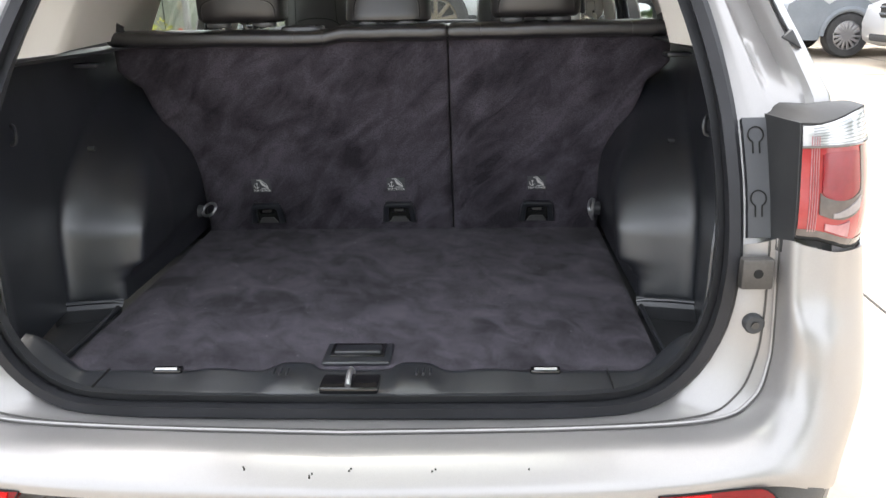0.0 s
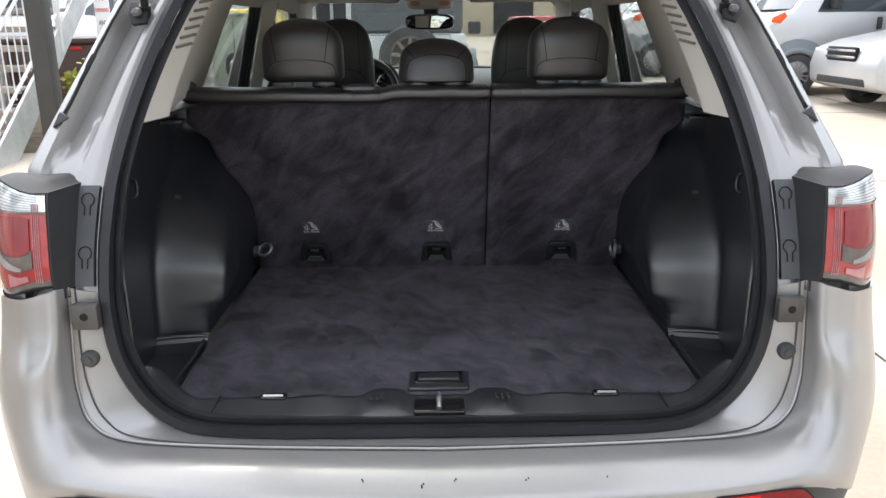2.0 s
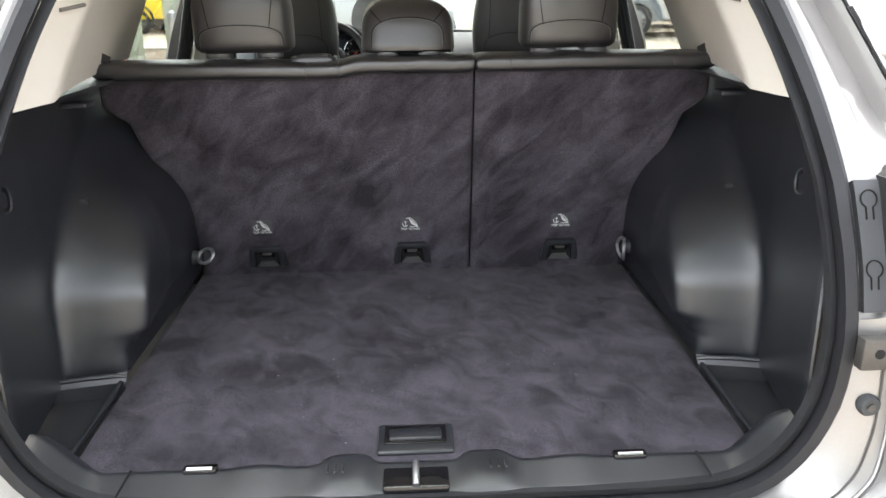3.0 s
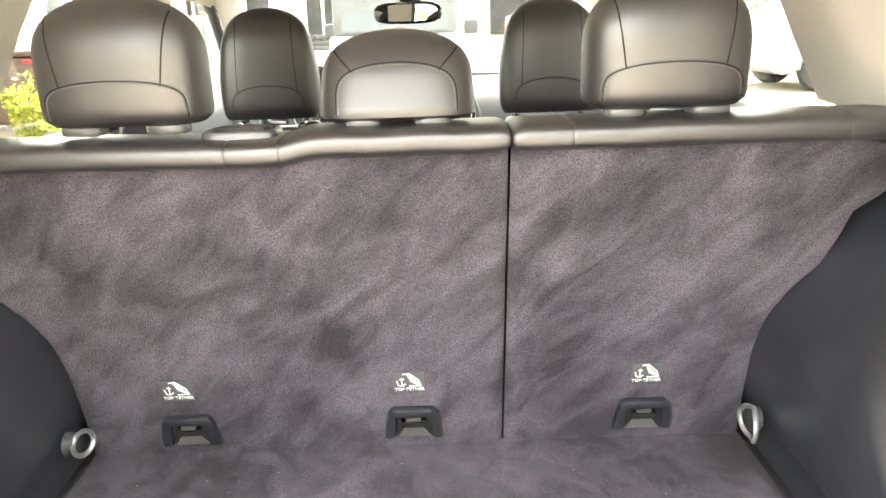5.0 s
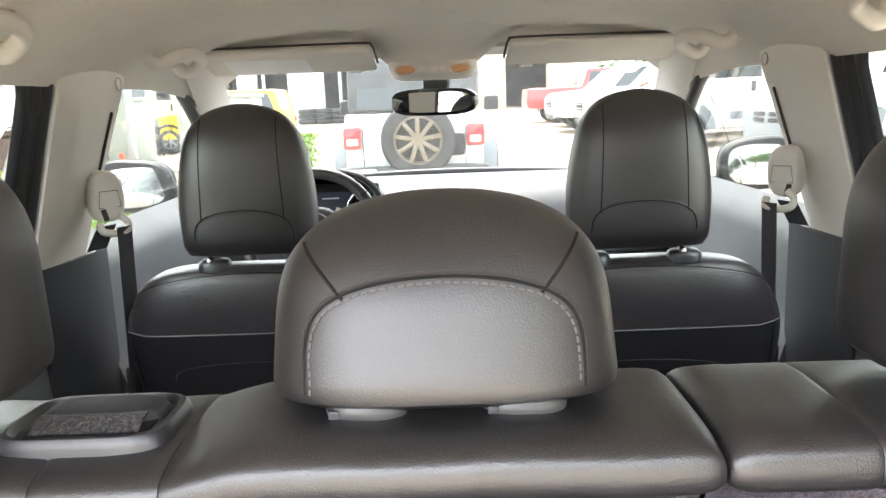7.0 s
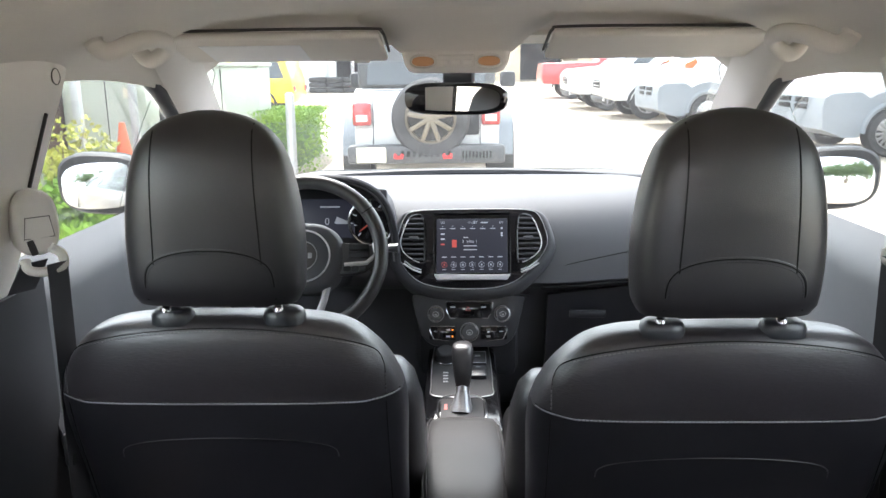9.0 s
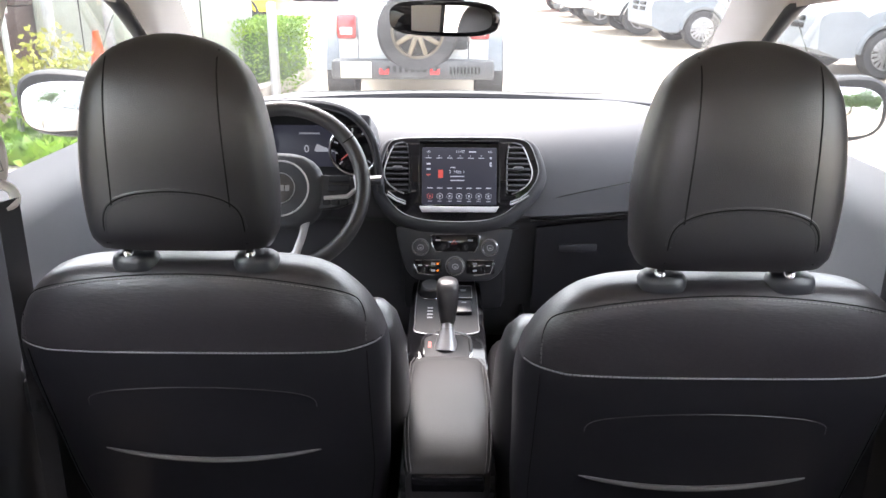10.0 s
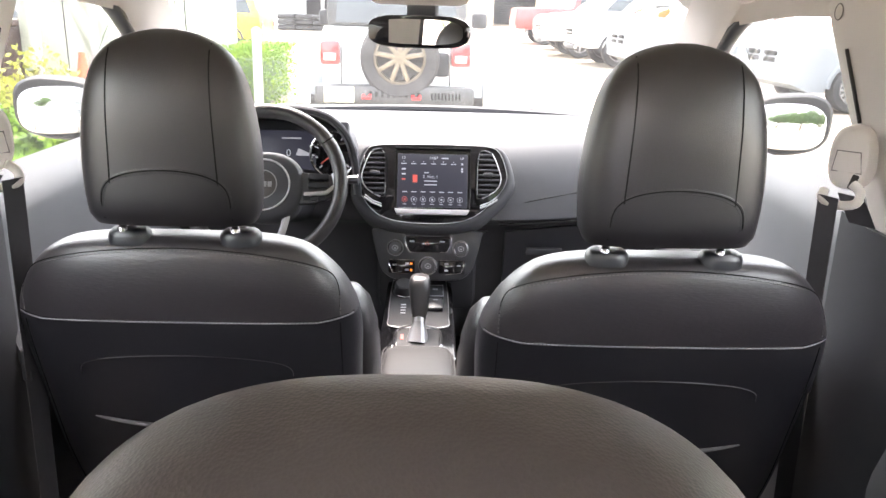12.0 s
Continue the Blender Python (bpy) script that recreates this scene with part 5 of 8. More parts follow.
for s in (-1, 1):
    # centre pillar with belt
    bp = thing("centre_pillar_trim", "warm grey centre pillar trim with belt slot", "pillar trim", group="centre pillar trims")
    PX = [(0, 0.735), (0.80, 0.668), (1, 0.655)]

    def skin(u, v, s=s):
        return Vector((s * (lerp(v, PX) - 0.014 * math.sin(math.pi * u) ** 0.7), 1.735 + 0.05 * v + (0.20 + 0.09 * v) * u, 1.235 + 0.40 * v))
    part("upper_trim", sheet(lambda u, v: tuple(skin(u, v)), 14, 24, 0.006, back=(s, 0, 0)), "trim", bp, angle=70)
    part("lower_trim", sheet(lambda u, v: (s * (0.735 - 0.02 * math.sin(math.pi * u)), 1.74 + 0.28 * u, 0.45 + 0.80 * v), 10, 12, 0.01), "pillar_low", bp)
    inwards = Vector((-s * 0.002, 0, 0))
    part("height_slot", tube([skin(0.78, 0.44 + 0.040 * k) + inwards for k in range(8)], 0.0032, n=6), "trim_d", bp)
    c_ = skin(0.80, 0.86)
    part("trim_cap", tube([c_, c_ + Vector((-s * 0.003, 0, 0))], 0.012, n=18), "trim", bp)
    part("cap_ring", tube([c_ + Vector((-s * 0.003, 0.0125 * math.cos(q), 0.0125 * math.sin(q))) for q in [2 * math.pi * k / 20 for k in range(20)]], 0.0010, n=5, closed=True), "trim_g", bp)
    def ridged(u, v, s=s):
        q = skin(0.0, 0.03 + 0.90 * v)
        rib = 0.007 * abs(math.sin(3 * math.pi * u)) ** 0.6
        bend = 0.035 * smooth(0.86, 1.0, v) ** 2
        return (q.x + s * (0.012 + 0.026 * u - rib), q.y + 0.004 - (0.072 + bend) * u, q.z - 0.006 * u)
    part("window_frame", sheet(ridged, 24, 24, 0.010, back=(s, 0, 0)), "rubber", bp, "black ridged door frame seal", angle=70)
    sb = thing("seat_belt", "black belt webbing on a warm grey anchor", "seat belt", group="front seat belts")
    AM = Matrix.Translation((s * 0.662, 1.905, 1.362)) @ Matrix.Rotation(radians(-s * 44), 4, "Z")
    anc = part("belt_anchor", rings([[(px, dy, pz) for px, pz in oval(0, 0, 0.033 * f, 0.050 * f, 36, 2.7)] for dy, f in ((0.020, 1.0), (0.0, 1.0), (-0.010, 0.94), (-0.016, 0.80), (-0.018, 0.5))]), "trim", sb, "warm grey belt anchor")
    anc.matrix_local = AM
    part("height_button", tube([(-0.018, -0.018, 0.012), (0.016, -0.018, 0.012), (0.021, -0.017, -0.020), (-0.022, -0.017, -0.020)], 0.0011, n=5, closed=True), "trim_g", anc)
    part("anchor_slot", box((s * 0.012, -0.0165, -0.034), (0.010, 0.006, 0.024), 0.002, m=Matrix.Rotation(s * 0.25, 4, "Y")), "trim_d", anc)
    part("belt_guide", tube(spline([(-0.026, -0.022, -0.050), (-0.024, -0.030, -0.064), (0.0, -0.032, -0.070), (0.024, -0.030, -0.064), (0.026, -0.022, -0.048), (0.012, -0.020, -0.036)], 24), 0.0075, n=10), "trim", anc, "cream belt loop")
    part("webbing", sheet(lambda u, v: (s * (0.634 - 0.016 * u + 0.055 * v), 1.872 + 0.030 * u + 0.075 * v, 1.305 - 0.75 * v), 3, 12, 0.0016), "belt", sb, "black webbing to the outer seat edge")
    part("webbing", sheet(lambda u, v: (s * (0.668 - 0.020 * u + 0.020 * v), 1.862 + 0.040 * u - 0.01 * v, 1.308 - 0.045 * v), 3, 6, 0.0016), "belt", sb)
    part("buckle_mount", box((s * 0.66, 1.93, 0.98), (0.02, 0.04, 0.06), 0.008), "plastic_m", sb)
    # doors, inside
    for nm, ya, yb in (("rear", 1.06, 1.75), ("front", 2.0, 3.05)):
        dr = thing("door_trim", "grey-black %s door panel" % nm, "door panel", group="door panels")

        def panel(u, v, ya=ya, yb=yb):
            y, z = ya + (yb - ya) * u, 0.42 + 0.85 * v
            x = lerp(v, [(0, 0.74), (0.35, 0.70), (0.55, 0.69), (0.7, 0.73), (0.93, 0.745), (1, 0.79)])
            return (s * x, y, z)
        part("door_panel", sheet(panel, 20, 30, 0.01, back=(s, 0, 0)), "door", dr)
        part("door_arm", rings([[(s * (0.69 + px), y, 0.92 + 0.03 * (y - ya) + pz) for px, pz in oval(0, 0, 0.045, 0.028, 18, 2.8)] for y in [ya + 0.10 + (yb - ya - 0.35) * k / 10 for k in range(11)]]), "plastic", dr)
    # windscreen pillar trim
    ap = thing("windscreen_pillar_trim", "warm grey windscreen pillar trim", "pillar trim", group="windscreen pillar trims")
    top, low = Vector((0.605, 2.38, 1.653)), Vector((0.775, 3.28, 1.255))

    def pil(u, v, s=s):
        p = top.lerp(low, v)
        w = lerp(u, [(0, -0.022), (0.5, 0.005), (1, 0.035)])
        return (s * (p.x + w * 0.9 - 0.02), p.y - 0.05 * math.sin(math.pi * u) + 0.02 - lerp(u, [(0, -0.0), (1, 0.10)]), p.z + 0.01 * math.sin(math.pi * v) - 0.04 * u)
    part("trim_skin", sheet(pil, 10, 16, 0.008), "trim", ap)
    part("door_frame_seal", tube([(s * p.x, p.y, p.z) for p in spline([(0.664, 2.36, 1.583), (0.675, 2.48, 1.548), (0.71, 2.70, 1.455), (0.762, 3.0, 1.315)], 20)], [0.005 + 0.015 * min(1, k / 5) for k in range(21)], flat=0.8, n=10), "rubber", ap)
    part("trim_joint", tube([(s * 0.585, 2.52, 1.640), (s * 0.588, 2.62, 1.580), (s * 0.61, 2.66, 1.545)], 0.0012, n=5), "trim_d", ap)
    # grab handles
    for y, gx in ((2.12, 0.600), (1.37, 0.600)):
        gh = thing("grab_handle", "warm grey folding grab handle under the headliner", "grab handle", group="grab handles")
        pts = [(gx + 0.012, -0.090, 1.660), (gx - 0.004, -0.092, 1.626), (gx - 0.026, -0.090, 1.616), (gx - 0.058, -0.076, 1.630), (gx - 0.072, -0.040, 1.637), (gx - 0.074, 0.0, 1.638), (gx - 0.072, 0.040, 1.635), (gx - 0.058, 0.076, 1.624), (gx - 0.026, 0.090, 1.606), (gx - 0.004, 0.092, 1.616), (gx + 0.012, 0.090, 1.655)]
        part("handle_bar", tube(spline([(s * a_, y + b_, c_) for a_, b_, c_ in pts], 60), 0.0120, n=12, flat=1.25), "trim", gh)
        for e in (-0.090, 0.090):
            part("handle_mount", box((s * (gx + 0.004), y + e, 1.640), (0.030, 0.030, 0.034), 0.010, m=Matrix.Rotation(s * 0.6, 4, "Y"), seg=3), "trim", gh)
        if y < 2.0:
            part("reading_lamp", tube([(s * (gx - 0.030), y + 0.055, 1.680), (s * (gx - 0.032), y + 0.055, 1.648), (s * (gx - 0.032), y + 0.055, 1.644)], [0.030, 0.028, 0.016], n=20), "map_lamp", gh, "warm amber reading lamp lens")
    # sun visors
    sv = thing("sun_visor", "folded warm grey sun visor", "sun visor", group="sun visors")
    xa, xb = s * 0.165, s * 0.585
    part("visor_board", box(((xa + xb) / 2, 2.365, 1.630), (abs(xb - xa), 0.180, 0.017), 0.008, m=Matrix.Rotation(radians(-13), 4, "X"), seg=3), "liner", sv)
    part("visor_shadow_gap", tube(spline([(xb, 2.272, 1.658), ((xa + xb) / 2, 2.271, 1.660), (xa + s * 0.02, 2.272, 1.660), (xa - s * 0.003, 2.286, 1.655), (xa - s * 0.006, 2.34, 1.640), (xa - s * 0.005, 2.42, 1.622)], 30), 0.0032, n=6), "trim_d", sv)
    part("visor_lens", box((xa + s * 0.055, 2.452, 1.603), (0.034, 0.010, 0.008), 0.003), "trim", sv)
    if s < 0:
        part("visor_label", box(((xa + xb) / 2 + s * 0.05, 2.375, 1.6185), (0.20, 0.12, 0.0012), 0.0003, m=Matrix.Rotation(radians(-13), 4, "X")), "white_p", sv)
    # door mirrors
    dm = thing("door_mirror", "silver door mirror with black base", "door mirror", (s * 0.985, 2.86, 1.288), group="door mirrors")
    shell = []
    for d, f in ((-0.03, 0.93), (-0.02, 1.0), (0.02, 1.0), (0.07, 0.86), (0.10, 0.55), (0.115, 0.2)):
        shell.append([(px, d, pz + 0.008 * px / 0.1 * s) for px, pz in oval(0, 0, 0.118 * f, 0.083 * f, 36, 3.0)])
    part("mirror_shell", rings(shell), "gutter", dm)
    part("mirror_cap", rings([[(q[0] * 1.02, q[1] + 0.012, q[2] * 1.02) for q in r] for r in shell[2:]]), "silver", dm)
    part("mirror_glass", slab(oval(0, 0, 0.097, 0.062, 36, 3.0), 0.003, 1, bevel=0.001), "mirror", dm).matrix_local = Matrix.Translation((0, -0.046, 0)) @ Matrix.Rotation(radians(-s * 11 if s < 0 else 1.0), 4, "Z") @ Matrix.Rotation(radians(-3.5), 4, "X")
    dm.rotation_euler = (0, 0, radians(-s * 9))
    part("mirror_foot", box((-s * 0.13, 0.02, -0.06), (0.12, 0.06, 0.04), 0.012), "plastic_m", dm)

# header, overhead console, mirror
part("header_panel", sheet(lambda u, v: ((2 * u - 1) * 0.62, 2.50 + 0.10 * v, 1.664 - 0.015 * v - 0.07 * abs(2 * u - 1) ** 10), 20, 4, 0.01), "liner", lin)
oc = thing("overhead_console", "warm grey overhead console with two amber map lamps", "overhead console", (-0.021, 2.48, 1.618))
part("console_shell", rings([[(px, py, dz) for px, py in oval(0, off, 0.112 * f, 0.080 * f, 44, 3.4)] for dz, f, off in ((0.012, 1.04, 0.0), (0.0, 1.03, 0.0), (-0.022, 0.99, 0.004), (-0.036, 0.92, 0.012), (-0.042, 0.80, 0.018))]), "trim", oc)
part("console_fairing", rings([[(px, py, dz) for px, py in oval(0, off, 0.112 * f, 0.090 * g, 44, 2.8)] for dz, f, g, off in ((0.075, 1.95, 2.6, -0.05), (0.058, 1.75, 2.1, -0.035), (0.034, 1.40, 1.5, -0.012), (0.010, 1.16, 1.10, 0.0), (0.002, 1.08, 1.0, 0.0))]), "liner", oc)
for x in (-0.068, 0.068):
    part("map_lamp", rings([[(x + px, -0.0785 + dy + 0.25 * pz, -0.018 + pz) for px, pz in oval(0, 0, 0.022 * f, 0.0095 * f, 28, 2.4)] for dy, f in ((0.006, 1.05), (-0.001, 1.0), (-0.003, 0.75))]), "map_lamp", oc, "warm amber map lamp lens")
    part("lamp_rim", tube([(x + px, -0.080 + 0.25 * pz, -0.018 + pz) for px, pz in oval(0, 0, 0.026, 0.0130, 28, 2.4)], 0.0022, n=6, closed=True), "trim", oc)
part("switch_panel", box((0, -0.080, -0.018), (0.078, 0.010, 0.026), 0.004), "trim", oc)
for k in range(3):
    part("switch", box((-0.024 + 0.024 * k, -0.0862, -0.020), (0.019, 0.004, 0.010), 0.002), "liner", oc)

rm = thing("rear_view_mirror", "black framed rear-view mirror", "mirror", (-0.024, 2.60, 1.517))
rm.rotation_euler = (radians(0.5), 0, radians(-17))
part("mirror_case", rings([[(px, dy, pz) for px, pz in oval(0, 0, 0.124 * f, 0.037 * f, 48, 3.4)] for dy, f in ((-0.006, 0.93), (-0.004, 1.0), (0.012, 1.0), (0.03, 0.8), (0.036, 0.5))]), "gloss", rm)
rg = part("mirror_glass", slab(oval(0, 0, 0.111, 0.028, 48, 3.2), 0.002, 1), "mirror", rm)
rg.matrix_local = Matrix.Translation((0, -0.0085, 0)) @ Matrix.Rotation(radians(-2), 4, "Z")
part("mirror_stem", box((0.0, 0.03, 0.055), (0.075, 0.03, 0.06), 0.010), "plastic_m", rm)

# ---------- dashboard ----------
dash = thing("dashboard", "charcoal soft-skinned dashboard with curved lower band", "dashboard")
SEC = [(3.34, 1.255), (3.12, 1.262), (2.98, 1.258), (2.88, 1.240), (2.815, 1.207), (2.775, 1.155), (2.755, 1.10), (2.745, 1.055), (2.755, 1.02), (2.80, 0.99), (2.83, 0.90), (2.86, 0.78), (2.95, 0.60), (3.2, 0.55)]
secp = spline([(0, y, z) for y, z in SEC], 52)


def dash_pt(u, v):
    x = -0.76 + 1.52 * u
    p = secp[min(52, round(v * 52))]
    back = 0.10 * smooth(0.2, 0.76, abs(x)) * smooth(3.2, 2.7, p.y)
    return (x, p.y + back, p.z - 0.035 * smooth(0.45, 0.76, abs(x)) * smooth(2.7, 3.2, p.y) - 0.02 * smooth(0.3, 0.75, x) * smooth(1.15, 0.99, p.z))


part("dash_skin", sheet(dash_pt, 60, 52, 0.006, back=(0, 1, -1)), "dash", dash, angle=70)
part("dash_band", sheet(lambda u, v: (0.17 + 0.58 * u, 2.752 + 0.10 * smooth(0.2, 0.76, 0.17 + 0.58 * u) - 0.012 + 0.010 * v, 1.030 + 0.012 * u + (0.012 + 0.085 * u ** 0.55) * v), 30, 8, 0.004), "dash", dash)
part("band_crease", tube([(0.17 + 0.58 * k / 20, 2.752 + 0.10 * smooth(0.2, 0.76, 0.17 + 0.58 * k / 20) - 0.002, 1.043 + 0.012 * k / 20 + 0.085 * (k / 20) ** 0.55) for k in range(21)], 0.0022, n=6), "groove", dash)
part("glovebox_line", tube([(0.20 + 0.5 * k / 10, 2.745 + 0.10 * smooth(0.2, 0.76, 0.20 + 0.5 * k / 10) - 0.004, 1.018 + 0.012 * k / 10) for k in range(11)], 0.004), "groove", dash)
gb = part("glovebox_door", sheet(lambda u, v: (0.22 + 0.46 * u, 2.785 + 0.07 * u + 0.05 * (1 - v), 0.74 + (0.25 + 0.03 * u) * v), 10, 8, 0.01), "plastic", dash)
part("glovebox_latch", box((0.33, 2.775, 0.935), (0.10, 0.012, 0.022), 0.005), "plastic", gb)
part("cowl_seal", tube([(-0.74 + 1.48 * k / 30, 3.22 - 0.10 * (2 * k / 30 - 1) ** 2, 1.264 - 0.03 * abs(2 * k / 30 - 1) ** 2) for k in range(31)], 0.018, flat=0.8), "rubber", dash)

# centre stack
cs = thing("infotainment_panel", "gloss black centre screen with two side vents", "screen panel")


def stack_m(x, y, z, tilt=-22):
    return Matrix.Translation((x, y, z)) @ Matrix.Rotation(radians(tilt), 4, "X")


PANEL = stack_m(0.014, 2.742, 1.128)
outline = [(-0.08, 0.100), (0.08, 0.101), (0.158, 0.099), (0.183, 0.084), (0.200, 0.035), (0.203, 0.010), (0.190, -0.022), (0.145, -0.072), (0.105, -0.100), (0.05, -0.113), (-0.05, -0.113), (-0.105, -0.106), (-0.150, -0.088), (-0.186, -0.042), (-0.197, -0.005), (-0.193, 0.030), (-0.178, 0.080), (-0.158, 0.097)]


def cut_corners(pts, times=3):
    """A closed outline with its corners rounded off."""
    for _ in range(times):
        out = []
        for i, (a, b) in enumerate(pts):
            c, d = pts[(i + 1) % len(pts)]
            out += [(0.75 * a + 0.25 * c, 0.75 * b + 0.25 * d), (0.25 * a + 0.75 * c, 0.25 * b + 0.75 * d)]
        pts = out
    return pts


rounded = cut_corners(outline, 2)
bz = part("bezel", slab(rounded, 0.03, 1, bevel=0.006), "gloss", cs, "gloss black bezel with chrome edge")
bz.matrix_local = PANEL @ Matrix.Translation((0, -0.02, 0))
part("bezel_edge", tube([(a * 0.985, -0.0008, b * 0.982) for a, b in rounded], 0.0011, closed=True, n=6), "alloy", bz, "thin bright line along the bezel")
# the dash skin wraps round the bezel as a soft lip
LIPR = [[(a * f, yy, b * f - dz) for a, b in rounded] for yy, f, dz in ((0.010, 0.97, 0.0), (0.002, 1.012, 0.001), (0.004, 1.05, 0.004), (0.016, 1.09, 0.009), (0.040, 1.11, 0.014), (0.075, 1.10, 0.016))]
part("bezel_surround", rings(LIPR, cap=False), "dash", bz, "soft charcoal lip round the bezel", angle=70)
SZ = 0.0015
sc = part("display", box((0.003, -0.003, SZ), (0.184, 0.006, 0.142), 0.002), "screen", bz, "lit dark touch screen")
part("screen_trim", box((0.003, -0.004, 0.088), (0.200, 0.008, 0.004), 0.002), "gloss", bz)
part("screen_foot", slab([(-0.098, -0.070), (-0.090, -0.0735), (0.096, -0.0735), (0.104, -0.070), (0.093, -0.088), (-0.088, -0.088)], 0.007, 1, bevel=0.002), "satin", bz, "bright strip under the screen").location = (0, -0.007, 0)
for s in (-1, 1):
    part("screen_trim", box((0.003 + s * 0.0985, -0.004, 0.004), (0.004, 0.006, 0.160), 0.0015), "gloss", bz)
    vent = cut_corners([(s * a, b) for a, b in ((0.120, 0.084), (0.150, 0.083), (0.164, 0.070), (0.178, 0.032), (0.184, 0.010), (0.176, -0.016), (0.150, -0.036), (0.122, -0.046), (0.119, -0.030))], 2)
    fr = part("air_vent", tube([(a, -0.003, b) for a, b in vent], 0.0034, closed=True), "gloss", bz, "gloss black air vent with dark slats")
    edge = [q for q in vent if abs(q[0]) > 0.128 and q[1] < 0.078]
    edge.sort(key=lambda q: math.atan2(q[1] - 0.02, abs(q[0]) - 0.13))
    part("vent_trim", tube([(a, -0.0062, b) for a, b in edge], 0.0016, n=6), "satin", fr, "bright outer vent edge")
    part("vent_back", slab(vent, 0.003, 1), "groove", fr).location = (0, -0.0015, 0)
    for k in range(9):
        z = -0.034 + 0.0133 * k
        x1 = lerp(z, [(-0.046, 0.130), (-0.034, 0.152), (-0.015, 0.174), (0.01, 0.181), (0.04, 0.173), (0.07, 0.162), (0.08, 0.152)])
        part("slat", box((s * (0.122 + x1) / 2, -0.005, z), (x1 - 0.124, 0.010, 0.0045), 0.0012), "cover", fr)
    part("vent_tab", box((s * 0.148, -0.011, 0.020), (0.026, 0.012, 0.011), 0.004), "cover", fr)
    for e, w in ((0.0, 0.0016), (0.0065, 0.0026)):
        part("lower_trim_bar", tube([(s * (0.172 + 0.4 * e), -0.0035, -0.038 - e), (s * 0.152, -0.004, -0.053 - e), (s * 0.129, -0.0035, -0.0615 - e)], w, n=6), "satin", bz, "short chrome bar under the vent")


def on_screen(x, z, w, h, material="scr_txt", name="screen_mark"):
    part(name, box((x + 0.003, -0.0066, SZ + z), (w, 0.0008, h), 0.0), material, sc)


SW = Matrix.Translation((0.003, -0.0072, SZ)) @ Matrix.Rotation(radians(90), 4, "X")


def scr(text, size, x, z, material="scr_txt"):
    words(text, size, SW @ Matrix.Translation((x, z, 0)), material, sc, "screen_text", 0.0002)


scr("11:07", 0.0105, 0.002, 0.060)
scr("LO", 0.008, -0.076, 0.060)
scr("LO", 0.008, 0.076, 0.060)
scr("2  Hits 1", 0.0115, -0.006, 0.010)
for k in range(6):
    on_screen(-0.076 + 0.026 * k, 0.0445, 0.014, 0.0018)
    on_screen(-0.076 + 0.026 * k, 0.050, 0.002, 0.002)
for z, w in ((0.021, 0.012), (-0.001, 0.034), (-0.011, 0.034)):
    on_screen(-0.022 + w / 2, z, w, 0.0024)
on_screen(0.032, 0.060, 0.018, 0.003)
for z in (0.030, 0.017, 0.003):
    on_screen(-0.076, z, 0.010, 0.004, "scr_txt" if z > 0.01 else "scr_red")
on_screen(-0.046, 0.005, 0.012, 0.020, "scr_red")
for z in (0.045, 0.032, 0.026):
    on_screen(0.077, z, 0.005, 0.005)
for k in range(7):
    x = -0.072 + 0.024 * k
    on_screen(x, -0.030, 0.013, 0.0022)
    ring_ = [(x + 0.003 + 0.0076 * math.cos(a), -0.0066, SZ - 0.050 + 0.0076 * math.sin(a)) for a in [math.pi / 6 + math.pi / 3 * j for j in range(6)]]
    part("screen_icon", tube(ring_, 0.0006, n=5, closed=True), "scr_red" if k == 0 else "scr_txt", sc)
    on_screen(x, -0.050, 0.004, 0.005, "scr_red" if k == 0 else "scr_txt")
    on_screen(x, -0.0625, 0.010, 0.0014)

# climate panel
cl = thing("climate_panel", "matt black climate panel with three knobs", "climate control")
CP = stack_m(0.006, 2.688, 0.948, -16)
body_ = [(p.x, p.z) for p in spline([(a, 0, b) for a, b in ((-0.142, 0.066), (0.142, 0.066), (0.146, 0.05), (0.125, -0.03), (0.10, -0.062), (0.06, -0.070), (-0.06, -0.070), (-0.10, -0.062), (-0.125, -0.03), (-0.146, 0.05), (-0.142, 0.066))], 60)[:-1]]
cb = part("panel_face", slab(body_, 0.06, 1, bevel=0.005), "plastic", cl)
cb.matrix_local = CP
for a, b, r in ((-0.084, 0.015, 0.0205), (0.089, 0.015, 0.0205), (0.003, -0.032, 0.0235)):
    kn = part("knob", tube([(a, 0.002, b), (a, -0.016, b), (a, -0.020, b)], [r, r * 0.90, r * 0.78], n=32), "plastic", cb, "round black knob with ribbed bright rim")
    part("knob_ring", tube([(a + r * 0.86 * math.cos(t), -0.0178, b + r * 0.86 * math.sin(t)) for t in [2 * math.pi * k / 32 for k in range(32)]], 0.0014, closed=True), "chrome", kn)
    part("knob_ring", tube([(a + r * math.cos(t), -0.002, b + r * math.sin(t)) for t in [2 * math.pi * k / 32 for k in range(32)]], 0.0016, closed=True), "alloy", kn)
    for k in range(24):
        t = 2 * math.pi * k / 24
        part("knob_rib", box((a + r * 0.97 * math.cos(t), -0.009, b + r * 0.97 * math.sin(t)), (0.0022, 0.011, 0.0016), 0), "cover", kn)
    part("knob_mark", tube([(a + 0.0075 * math.cos(t), -0.0206, b + 0.0065 * math.sin(t)) for t in [2 * math.pi * k / 16 for k in range(16)]], 0.0010, n=5, closed=True), "grey_p", kn)
    part("knob_mark", box((a, -0.0206, b - 0.001), (0.006, 0.001, 0.004), 0.0), "grey_p", kn)
